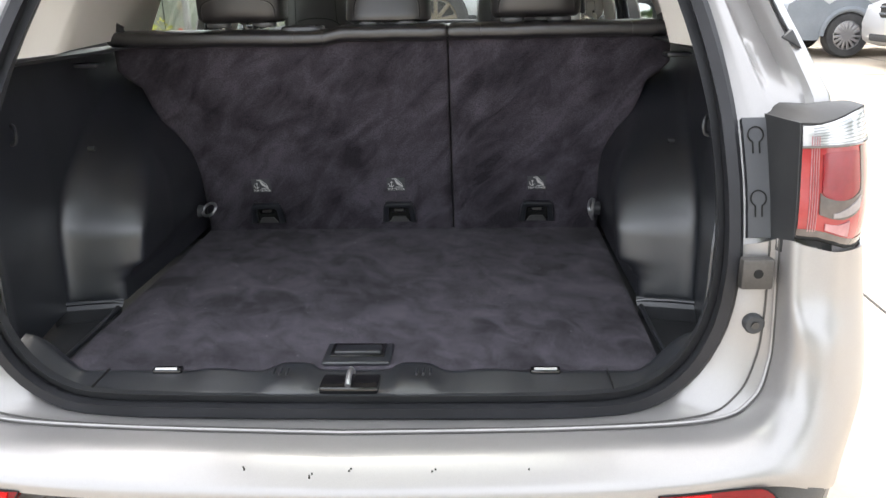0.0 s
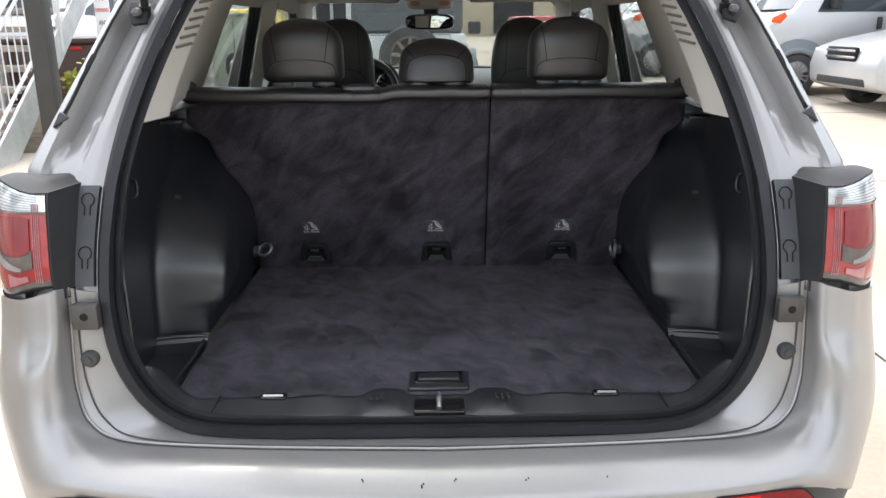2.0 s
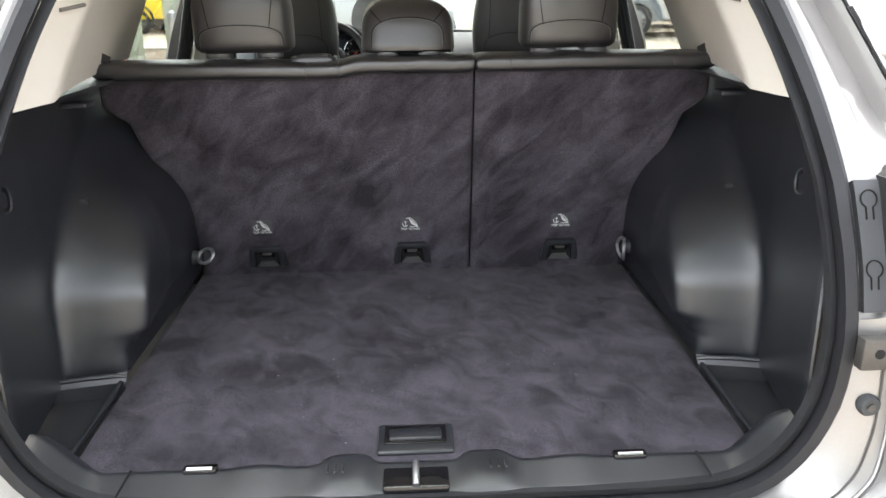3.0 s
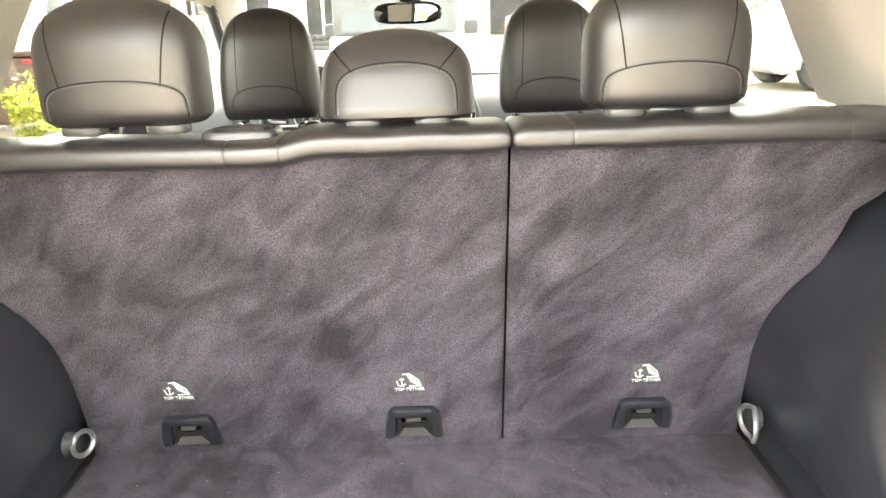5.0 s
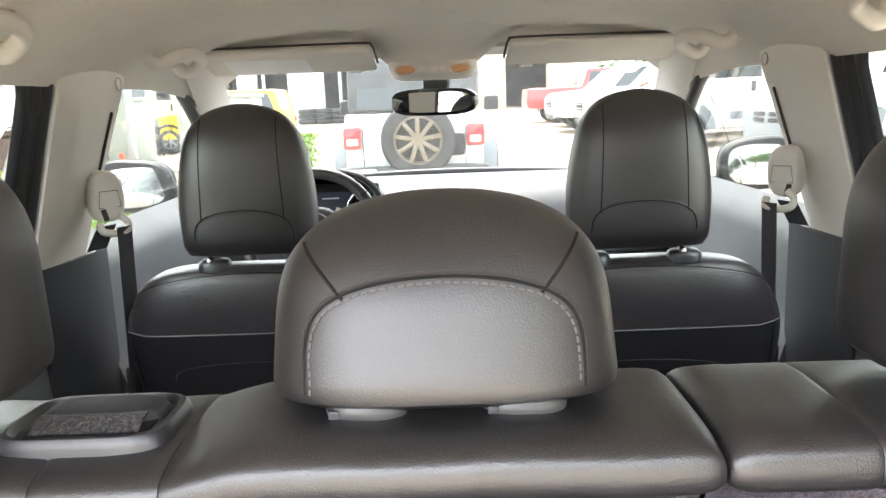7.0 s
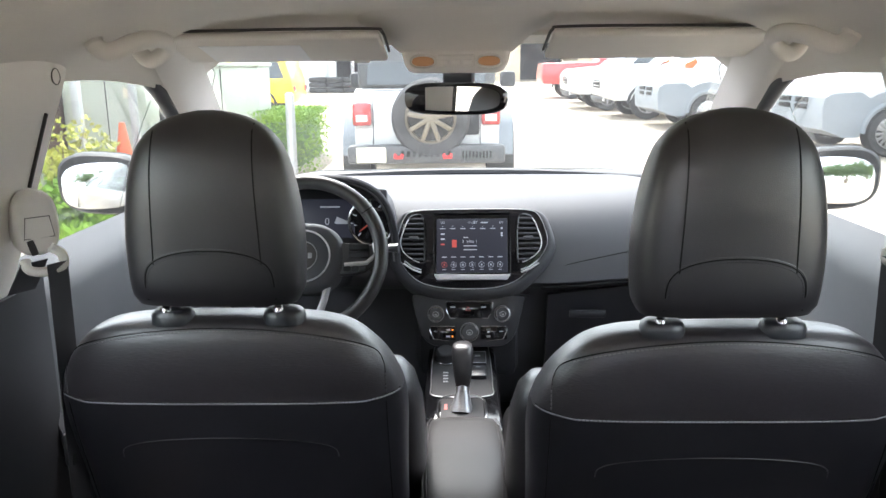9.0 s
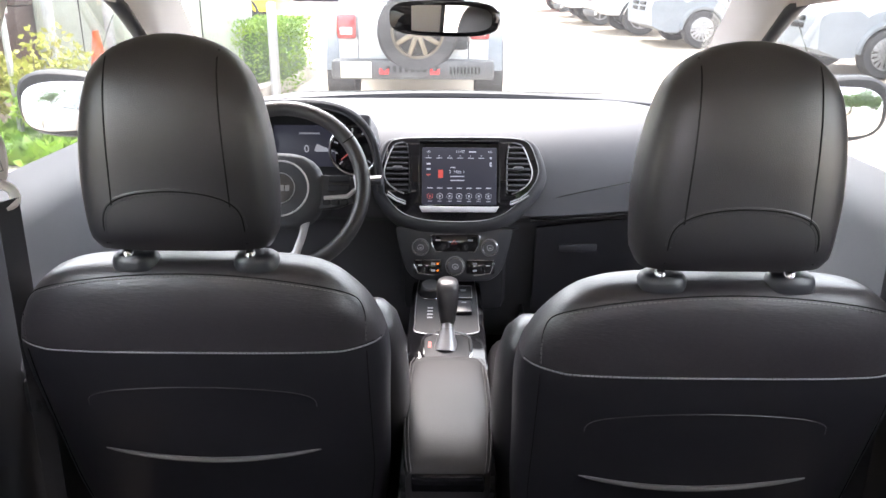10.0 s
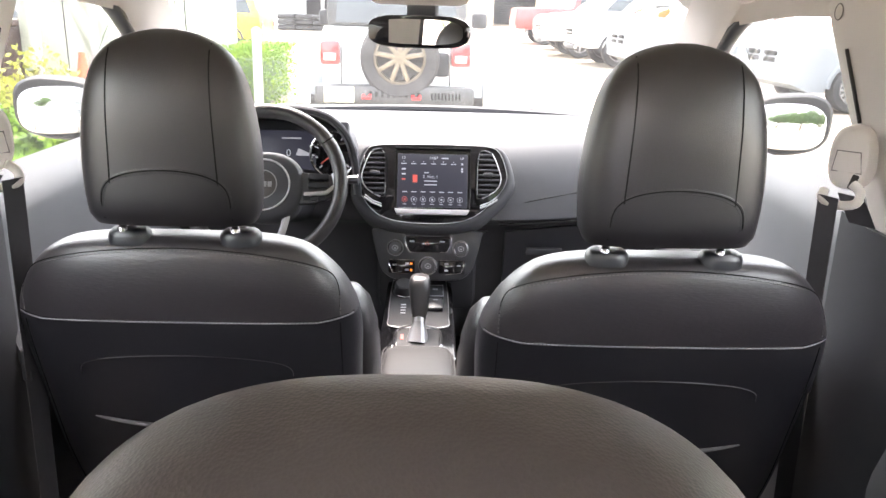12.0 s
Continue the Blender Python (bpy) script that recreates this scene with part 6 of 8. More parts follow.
up = part("button_bar", slab([(-0.058, 0.046), (0.063, 0.046), (0.062, 0.022), (0.052, 0.004), (-0.046, 0.004), (-0.056, 0.022)], 0.008, 1, bevel=0.003), "gloss", cb)
up.location = (0, -0.008, 0)
part("button_trim", tube([(-0.030, -0.001, 0.004), (-0.046, -0.001, 0.004), (-0.056, -0.001, 0.022), (-0.059, -0.001, 0.043), (-0.054, -0.001, 0.047), (0.058, -0.001, 0.047), (0.064, -0.001, 0.043), (0.062, -0.001, 0.022), (0.052, -0.001, 0.004), (0.034, -0.001, 0.004)], 0.0011, n=6), "chrome", up)
part("hazard_mark", tube([(-0.006, -0.001, 0.024), (0.006, -0.001, 0.024), (0.0, -0.001, 0.034)], 0.0009, n=5, closed=True), "scr_red", up)
for s in (-1, 1):
    part("button_mark", box((s * 0.040, -0.0006, 0.033), (0.013, 0.0008, 0.004), 0), "grey_p", up)
    bt = part("button_pad", box((s * 0.066, -0.004, -0.034), (0.070, 0.008, 0.036), 0.006), "gloss", cb)
    part("button_trim", tube([(s * 0.034, -0.009, -0.017), (s * 0.098, -0.009, -0.017), (s * 0.101, -0.009, -0.026), (s * 0.090, -0.009, -0.050), (s * 0.05, -0.009, -0.055)], 0.0013, n=6), "chrome", bt)
    for q in range(2):
        part("button_mark", box((s * 0.052, -0.0086, -0.026 - 0.017 * q), (0.010, 0.0008, 0.005), 0), "grey_p", bt)
        if s < 0:
            part("button_led", box((s * 0.041, -0.0088, -0.026 - 0.017 * q), (0.004, 0.0008, 0.004), 0), "amber", bt)
    part("button_mark", box((s * 0.085, -0.0086, -0.030), (0.009, 0.0008, 0.003), 0), "grey_p", bt)
part("stack_body", box((0.006, 2.80, 0.90), (0.27, 0.16, 0.26), 0.03), "plastic_m", cl)

# instrument hood and steering wheel
ih = thing("instrument_cluster", "hooded instrument cluster with dark display", "instrument cluster")


def hood_pt(u, v):
    a = math.pi * u
    c_, s_ = math.cos(a), math.sin(a)
    ux, uz = -math.copysign(abs(c_) ** 0.62, c_), abs(s_) ** 0.62
    y0 = 2.60 + 0.11 * (1 - uz) ** 1.2
    y = y0 + (2.98 - y0) * v
    z0 = lerp(y, [(2.60, 1.12), (2.745, 1.09), (2.775, 1.145), (2.815, 1.197), (2.88, 1.230), (2.98, 1.250)])
    top = max(z0, 1.334 - 0.080 * v ** 1.3)
    return Vector((-0.365 + (0.190 - 0.010 * v - 0.085 * v ** 3) * ux, y, z0 + (top - z0) * uz))


part("hood", sheet(lambda u, v: tuple(hood_pt(u, v)), 48, 16, 0.005, back=(0, 0, -1)), "dash", ih, angle=70)
RIMH = [hood_pt(k / 40, 0) for k in range(41)]
MIDH = Vector((-0.365, 2.64, 1.15))
part("hood_rim", tube(RIMH, 0.008, n=8), "dash", ih)
inner_hood = [[MIDH + (p - MIDH) * f + Vector((0, yy, 0)) for yy, f in ((0.0, 0.99), (0.012, 0.93), (0.05, 0.915), (0.15, 0.86))] for p in RIMH]
part("hood_lining", rings(inner_hood, closed=False, cap=False), "plastic_m", ih)
part("hood_edge", tube([MIDH + (p - MIDH) * 0.945 + Vector((0, 0.008, 0)) for p in RIMH], 0.0028), "alloy", ih, "bright line inside the hood")
part("cluster_face", box((-0.365, 2.742, 1.185), (0.325, 0.02, 0.20), 0.02, m=Matrix.Rotation(radians(-12), 4, "X")), "plastic_m", ih)
cd = part("cluster_display", box((-0.36, 2.718, 1.212), (0.15, 0.006, 0.10), 0.002, m=Matrix.Rotation(radians(-15), 4, "X")), "screen", ih)
part("display_text", box((-0.345, 2.705, 1.245), (0.05, 0.001, 0.004), 0), "scr_txt", cd)
part("display_needle", box((-0.31, 2.712, 1.20), (0.05, 0.001, 0.018), 0, m=Matrix.Rotation(0.4, 4, "Y")), "scr_txt", cd)
words("0", 0.025, Matrix.Translation((-0.355, 2.712, 1.205)) @ Matrix.Rotation(radians(75), 4, "X"), "scr_txt", cd, "display_digit")
for s in (-1, 1):
    dl = part("dial", tube([(-0.365 + s * 0.125 + 0.058 * math.cos(t), 2.705, 1.205 + 0.060 * math.sin(t)) for t in [2 * math.pi * k / 36 for k in range(36)]], 0.004, closed=True), "chrome", ih)
    part("dial_face", tube([(-0.365 + s * 0.125, 2.716, 1.205), (-0.365 + s * 0.125, 2.713, 1.205)], 0.056, n=32), "gloss", dl)
    part("dial_needle", tube([(-0.365 + s * 0.125, 2.709, 1.205), (-0.365 + s * 0.125 - 0.032, 2.709, 1.180)], [0.003, 0.0012], n=6), "scr_red", dl)
    for k in range(9):
        t = radians(225 - 33 * k)
        part("dial_mark", box((-0.365 + s * 0.125 + 0.046 * math.cos(t), 2.712, 1.205 + 0.047 * math.sin(t)), (0.010, 0.001, 0.003), 0, m=Matrix.Rotation(-t, 4, "Y")), "scr_txt", dl)

sw = thing("steering_wheel", "black leather steering wheel with chrome lower spoke", "steering wheel", (-0.350, 2.375, 1.197))
SWM = Matrix.Rotation(radians(-27), 4, "X")
rimp = [Vector((0.166 * math.cos(a), 0, 0.166 * math.sin(a))) for a in [2 * math.pi * k / 64 for k in range(64)]]
rim = part("rim", tube([SWM @ p for p in rimp], 0.0155, n=14, closed=True), "leather", sw)
part("rim_seam", tube([SWM @ Vector((0.152 * math.cos(a), -0.002, 0.152 * math.sin(a))) for a in [2 * math.pi * k / 64 for k in range(64)]], 0.0008, n=5, closed=True), "thread_d", rim)
for a in (0.62, 2.52):
    part("rim_joint", tube([SWM @ Vector((r_ * math.cos(a), -0.0165, r_ * math.sin(a))) for r_ in (0.152, 0.180)], 0.0012, n=5), "groove", rim)
hubm = SWM @ Matrix.Translation((0, 0.018, -0.005))
hub = part("hub", rings([[hubm @ Vector((px, dy, pz)) for px, pz in oval(0, 0, 0.086 * f, 0.079 * f, 40, 2.5)] for dy, f in ((0.05, 0.9), (0.0, 1.0), (-0.018, 0.97), (-0.028, 0.86), (-0.033, 0.70), (-0.034, 0.5))]), "cover", sw)
part("hub_ring", tube([hubm @ Vector((0.058 * math.cos(a), -0.0345, 0.056 * math.sin(a))) for a in [2 * math.pi * k / 40 for k in range(40)]], 0.0020, n=6, closed=True), "satin", hub, "bright ring round the hub badge")
bd = part("hub_badge", tube([hubm @ Vector((0, -0.032, 0)), hubm @ Vector((0, -0.037, 0)), hubm @ Vector((0, -0.038, 0))], [0.031, 0.031, 0.028], n=32), "dark_metal", hub, "round grey hub badge")
part("badge_ring", tube([hubm @ Vector((0.031 * math.cos(a), -0.037, 0.031 * math.sin(a))) for a in [2 * math.pi * k / 32 for k in range(32)]], 0.0013, n=6, closed=True), "alloy", bd)
for k in range(4):
    part("badge_shape", box((0, 0, 0), (0.009, 0.002, 0.012), 0.002, m=hubm @ Matrix.Translation((-0.0165 + 0.011 * k, -0.0385, 0))), "alloy", bd)
for s in (-1, 1):
    sp = part("spoke", slab([(s * 0.06, 0.030), (s * 0.158, 0.022), (s * 0.158, -0.022), (s * 0.115, -0.040), (s * 0.06, -0.045)], 0.02, 1, bevel=0.004), "plastic", sw)
    sp.matrix_local = SWM @ Matrix.Translation((0, 0.0, 0))
    part("spoke_trim", tube([(s * 0.150, -0.001, 0.026), (s * 0.155, -0.002, 0.0), (s * 0.135, -0.003, -0.018), (s * 0.088, -0.003, -0.022)], 0.005, n=8), "satin", sp, "satin silver spoke trim")
    for q, zz in enumerate((0.018, 0.0)):
        part("thumb_button", box((s * 0.118, -0.003, zz), (0.045, 0.006, 0.014), 0.003), "plastic_m", sp)
    for q in range(3):
        part("thumb_button", box((s * (0.093 + 0.018 * q), -0.003, -0.030), (0.016, 0.006, 0.012), 0.003), "plastic_m", sp)
    part("lower_spoke", tube([SWM @ Vector((s * 0.052, 0.012, -0.055)), SWM @ Vector((s * 0.046, 0.006, -0.095)), SWM @ Vector((s * 0.034, 0.002, -0.135)), SWM @ Vector((s * 0.010, 0.002, -0.150))], [0.009, 0.008, 0.009, 0.010], n=8), "satin", sw, "satin silver lower spoke")
part("steering_column", tube([(0, 0.03, -0.03), (0, 0.38, -0.13)], [0.050, 0.055], n=20), "plastic_m", sw)
part("stalk", tube([(0.03, 0.09, -0.012), (0.165, 0.08, -0.004), (0.198, 0.075, -0.002)], [0.007, 0.008, 0.011]), "plastic", sw)

# ---------- centre console ----------
co = thing("centre_console", "black centre console with leather armrest and rear vents", "centre console")
X0 = -0.010
part("console_body", box((X0, 2.36, 0.58), (0.175, 0.80, 0.38), 0.03), "plastic_m", co)
rows = []
for y, hw, zt in ((1.950, 0.064, 0.806), (1.955, 0.071, 0.822), (1.975, 0.075, 0.836), (2.03, 0.080, 0.848), (2.12, 0.083, 0.855), (2.20, 0.083, 0.855), (2.29, 0.080, 0.851), (2.325, 0.075, 0.843), (2.336, 0.064, 0.832)):
    rows.append([(X0 + px, y, zt - 0.035 + pz) for px, pz in oval(0, 0, hw, 0.037, 36, 4.2)])
arm = part("armrest", rings(rows), "leather_arm", co, "black leather armrest lid with twin seams")
for s in (-1, 1):
    for e in (0.0, 0.006):
        part("armrest_seam", tube([(X0 + s * (q + e), y, z) for y, z, q in ((1.956, 0.819, 0.062), (1.975, 0.833, 0.066), (2.03, 0.8455, 0.070), (2.12, 0.8525, 0.073), (2.20, 0.8525, 0.073), (2.29, 0.8485, 0.070), (2.33, 0.839, 0.064))], 0.0013, n=5), "thread_m", arm)
part("latch_panel", box((X0, 1.958, 0.800), (0.124, 0.026, 0.034), 0.006), "gloss", co)
part("latch_lip", box((X0, 1.952, 0.787), (0.116, 0.012, 0.005), 0.002), "cover", co)
part("console_cheek", box((X0, 2.01, 0.795), (0.166, 0.10, 0.030), 0.010), "plastic", co)
rv = part("rear_vent_panel", box((X0, 1.972, 0.665), (0.168, 0.022, 0.220), 0.012), "plastic", co, "rear air vents in the console")
part("vent_frame", box((X0, 1.960, 0.716), (0.126, 0.016, 0.090), 0.016, seg=3), "cover", rv)
for s in (-1, 1):
    part("vent_opening", box((X0 + s * 0.026, 1.9525, 0.716), (0.046, 0.004, 0.062), 0.001), "groove", rv)
    for k in range(4):
        part("slat", box((X0 + s * 0.026 + 0.011 * (k - 1.5), 1.950, 0.716), (0.0025, 0.006, 0.058), 0.0008), "plastic", rv)
# gear panel
GP = Matrix.Translation((X0 - 0.002, 2.545, 0.828)) @ Matrix.Rotation(radians(9), 4, "X")
pan = [(p.x, p.y) for p in spline([(-0.070, 0.20, 0), (0.070, 0.20, 0), (0.086, 0.17, 0), (0.090, -0.12, 0), (0.074, -0.205, 0), (-0.074, -0.205, 0), (-0.090, -0.12, 0), (-0.086, 0.17, 0), (-0.070, 0.20, 0)], 48)[:-1]]
gp = part("gear_panel", slab(pan, -0.03, 2, bevel=0.004), "gloss", co, "gloss black gear panel")
gp.matrix_local = GP
inn = [(a * 0.84, b * 0.60 + 0.065) for a, b in pan]
part("gear_plate", slab(inn, 0.003, 2), "plastic_m", gp)
part("plate_edge", tube([(a, b, 0.004) for a, b in inn], 0.0013, n=5, closed=True), "alloy", gp)
kn = part("drive_knob", tube([(-0.040, 0.115, 0.0), (-0.040, 0.112, 0.030), (-0.040, 0.111, 0.035)], [0.026, 0.024, 0.020], n=28), "plastic_m", gp, "round drive mode knob")
part("knob_ring", tube([(-0.040 + 0.028 * math.cos(t), 0.115 + 0.028 * math.sin(t), 0.005) for t in [2 * math.pi * k / 28 for k in range(28)]], 0.002, closed=True), "chrome", kn)
for k in range(4):
    part("mode_mark", box((-0.040, 0.050 - 0.014 * k, 0.0036), (0.013, 0.005, 0.0008), 0), "grey_p", gp)
us = part("usb_cover", box((0.042, 0.120, 0.004), (0.044, 0.060, 0.008), 0.004), "plastic", gp)
part("cover_edge", tube([(0.021, 0.149, 0.008), (0.063, 0.149, 0.008), (0.063, 0.091, 0.008), (0.021, 0.091, 0.008)], 0.0011, n=5, closed=True), "grey_p", us)
part("usb_mark", box((0.042, 0.126, 0.0085), (0.014, 0.008, 0.0008), 0), "grey_p", us)
sk = part("brake_switch", box((0.042, 0.045, 0.008), (0.040, 0.052, 0.014), 0.006), "plastic", gp)
part("switch_mark", box((0.042, 0.058, 0.0155), (0.012, 0.004, 0.0008), 0), "grey_p", sk)
part("gate_floor", box((0, -0.115, 0.002), (0.100, 0.104, 0.003), 0.001), "plastic_m", gp)
gate_ = part("shift_gate", tube([(0.056 * math.copysign(abs(math.cos(t)) ** 0.6, math.cos(t)), -0.115 + 0.058 * math.copysign(abs(math.sin(t)) ** 0.6, math.sin(t)), 0.004) for t in [2 * math.pi * k / 36 for k in range(36)]], 0.004, closed=True), "chrome", gp, "chrome frame round the shift gate")
part("gear_mark", box((-0.038, -0.105, 0.0045), (0.007, 0.022, 0.0008), 0), "scr_red", gate_)
sf = thing("gear_lever", "gear lever with black leather knob and chrome collar", "gear lever", (X0 - 0.004, 2.435, 0.800))
part("boot", tube([(0, 0, 0.0), (0.002, 0.015, 0.02), (0.003, 0.03, 0.045)], [0.029, 0.023, 0.015], n=20), "alloy", sf, "bright collar at the foot of the lever")
part("shaft", tube([(0.003, 0.03, 0.04), (0.004, 0.055, 0.075)], [0.015, 0.013], n=16), "steel", sf)
part("knob", rings([[(0.004 + px, 0.052 + 0.35 * (z - 0.07) + py, z) for px, py in oval(0, 0, r_, r_ * 1.15, 24, 2.6)] for z, r_ in ((0.052, 0.014), (0.058, 0.018), (0.080, 0.0215), (0.112, 0.0255), (0.132, 0.026), (0.142, 0.023), (0.147, 0.015))]), "leather", sf, "black leather shift knob")
part("collar", tube([(0.004, 0.044, 0.046), (0.004, 0.047, 0.056)], 0.0165, n=20), "chrome", sf)
fl = solo("floor", box((0, 2.35, 0.36), (1.48, 2.0, 0.03), 0.005), "carpet", "black footwell carpet", "floor", kind="structure")
for s in (-1, 1):
    part("pedal", box((-0.36 + s * 0.09, 2.92, 0.52), (0.07, 0.02, 0.10), 0.008, m=Matrix.Rotation(radians(-25), 4, "X")), "plastic_m", fl, "black rubber pedal")
    part("footwell_side", box((s * 0.20 - 0.0, 2.75, 0.55), (0.01, 0.45, 0.36), 0.004), "plastic_m", fl)
part("bulkhead", box((0, 3.25, 0.80), (1.5, 0.05, 0.86), 0.01), "plastic_m", fl)


# ---------- outside ----------
def put(ob, x, y, yaw=0.0, dz=0.0):
    ob.matrix_basis = pose(x, y, gz(y) + dz, 0, 0, yaw)
    return ob


def arch(y, r, w, x, s, n=18):
    """A wheel arch lip on one side."""
    return tube([(s * x, y + r * math.cos(a), 0.34 + r * math.sin(a)) for a in [math.pi * k / n for k in range(n + 1)]], w)


def side_pane(pts, x, s):
    bm = slab(pts, s * 0.006, 0)
    bmesh.ops.translate(bm, vec=(s * x, 0, 0), verts=bm.verts)
    return bm


def van(label, paint="white", mirror_x=1.16):
    v = thing("delivery_van", label, "van", group="parked vans")
    prof = [(-5.4, 0.36), (-0.30, 0.36), (-0.04, 0.46), (0.0, 0.78), (-0.06, 1.02), (-0.22, 1.16), (-0.80, 1.38), (-1.05, 1.72), (-1.45, 2.20), (-1.75, 2.42), (-2.2, 2.50), (-5.25, 2.52), (-5.4, 2.40)]
    bm = slab(prof, 1.96, 0, bevel=0.07)
    bmesh.ops.translate(bm, vec=(-0.98, 0, 0), verts=bm.verts)
    part("body", bm, paint, v)
    round_ = [(-0.95 + 0.57 * math.cos(a), 0.36 + 0.57 * math.sin(a)) for a in [math.pi * (1.0 - 0.70 * k / 14) for k in range(15)]]
    well = [(-0.95 + 0.43 * math.cos(a), 0.36 + 0.43 * math.sin(a)) for a in [math.pi * k / 14 for k in range(15)]]
    bm = slab([(-1.52, 0.34)] + round_ + [(-0.48, 0.915), (-0.10, 0.90), (0.02, 0.84), (0.05, 0.70), (0.02, 0.40), (-0.28, 0.28), (-0.50, 0.28)] + well, 2.02, 0, bevel=0.0)
    bmesh.ops.translate(bm, vec=(-1.01, 0, 0), verts=bm.verts)
    part("lower_bumper", bm, "grey_plastic", v, "grey plastic bumper and wing")
    part("windscreen", sheet(lambda a, b: ((a - 0.5) * (1.70 - 0.16 * b), -0.815 - 0.66 * b + 0.05 * math.cos(math.pi * (a - 0.5)), 1.42 + 0.80 * b), 10, 8, 0.01, back=(0, -1, 0)), "dark_glass", v)
    for s in (-1, 1):
        part("side_window", side_pane([(-1.20, 1.36), (-1.52, 2.10), (-1.70, 2.20), (-2.35, 2.20), (-2.40, 1.36)], 0.985, s), "dark_glass", v)
        if paint == "silver2":
            part("side_window", side_pane([(-2.62, 1.36), (-2.62, 2.15), (-3.9, 2.15), (-3.9, 1.36)], 0.982, s), "dark_glass", v)
    for s in (-1, 1):
        part("headlight", slab([(-0.10, 0.98), (-0.03, 1.00), (-0.28, 1.22), (-0.62, 1.34), (-0.58, 1.18), (-0.28, 1.04)], s * 0.03, 0, bevel=0.008), "clear_lens", v).location = (s * 0.965, 0, 0)
        part("turn_lamp", slab([(-0.44, 1.20), (-0.46, 1.28), (-0.66, 1.37), (-0.70, 1.30), (-0.60, 1.18)], s * 0.034, 0, bevel=0.006), "orange", v).location = (s * 0.965, 0, 0)
        part("arch_well", slab(well + [(-0.95 + 0.33 * math.cos(a), 0.36 + 0.33 * math.sin(a)) for a in [math.pi * (1 - k / 14) for k in range(15)]], s * 0.012, 0), "groove", v).location = (s * 0.974, 0, 0)
        mr = part("door_mirror", box((s * mirror_x, -1.42, 1.55), (0.20, 0.12, 0.30), 0.04), "plastic_m", v)
        part("mirror_arm", box((s * 1.04, -1.40, 1.50), (0.16, 0.06, 0.07), 0.02), "plastic_m", mr)
        for y in (-2.25, -2.75):
            part("door_handle", box((s * 0.995, y, 1.18), (0.03, 0.09, 0.20), 0.02), "plastic_m", v)
        part("side_moulding", box((s * 0.985, -3.4, 0.62), (0.03, 3.2, 0.16), 0.012), "grey_plastic", v)
        part("door_gap", box((s * 0.983, -2.52, 1.35), (0.012, 0.012, 1.75), 0), "groove", v)
    for k in range(4):
        part("grille_slot", box((-0.30 + 0.60 * (k % 2), 0.045, 0.70 + 0.10 * (k // 2)), (0.42, 0.03, 0.07), 0.012), "groove", v)
    for s in (-1, 1):
        part("wheel_arch", arch(-0.95, 0.41, 0.05, 0.99, s), "grey_plastic", v)
        part("wheel_arch", arch(-4.45, 0.40, 0.04, 0.975, s), "grey_plastic", v)
    for s in (-1, 1):
        for y in (-0.95, -4.45):
            wheel(v, s * 0.90, y, 0.345, 0.24, "alloy", 15)
    return v


def car(name, label, prof, glassp, W, L, paint, category="car", wb=(-0.85, -3.6), r=0.33, group="parked cars", grille=True):
    v = thing(name, label, category, group=group)
    bm = slab(prof, W, 0, bevel=0.06)
    bmesh.ops.translate(bm, vec=(-W / 2, 0, 0), verts=bm.verts)
    for q in bm.verts:
        q.co.x *= 1 - 0.16 * smooth(1.0, 1.75, q.co.z)
    part("body", bm, paint, v)
    for k, g in enumerate(glassp):
        for s in (-1, 1):
            n = slab(g, s * 0.012, 0)
            for q in n.verts:
                q.co.x = s * (W / 2) * (1 - 0.16 * smooth(1.0, 1.75, q.co.z)) + q.co.x
            part("side_window", n, "dark_glass", v)
    top = [p for p in prof if p[1] > 1.35]
    f = max(top, key=lambda p: p[0])
    hood = max([p for p in prof if p[1] > 0.9 and p[1] <= 1.3], key=lambda p: p[1] - 0.2 * abs(p[0] - f[0]))
    part("windscreen", sheet(lambda a, b: ((a - 0.5) * W * (0.80 - 0.08 * b), hood[0] - 0.06 + (f[0] - hood[0]) * (0.1 + 0.85 * b) + 0.035, hood[1] + 0.02 + (f[1] - hood[1]) * (0.1 + 0.85 * b) + 0.02), 8, 6, 0.01), "dark_glass", v)
    for s in (-1, 1):
        part("headlight", box((s * (W / 2 - 0.22), -0.10, 0.80), (0.40, 0.16, 0.16), 0.05), "clear_lens", v)
        part("fog_lamp", box((s * (W / 2 - 0.25), -0.02, 0.45), (0.10, 0.06, 0.08), 0.02), "clear_lens", v)
        part("door_mirror", box((s * (W / 2 + 0.08), hood[0] - 0.35, 1.12), (0.20, 0.10, 0.15), 0.04), paint, v)
        for y in wb:
            wheel(v, s * (W / 2 - 0.11), y, r, 0.23, "alloy", 6)
    if grille:
        part("grille", box((0, 0.0, 0.80), (W * 0.42, 0.08, 0.20), 0.03), "groove", v)
        for k in range(2):
            part("grille_bar", box((0, 0.042, 0.76 + 0.09 * k), (W * 0.42, 0.02, 0.035), 0.008), "chrome", v)
    part("lower_intake", box((0, -0.02, 0.43), (W * 0.72, 0.08, 0.13), 0.04), "plastic_m", v)
    for y in wb:
        for s in (-1, 1):
            part("wheel_arch", arch(y, r + 0.06, 0.035, W / 2 - 0.01, s), "plastic_m", v)
    return v


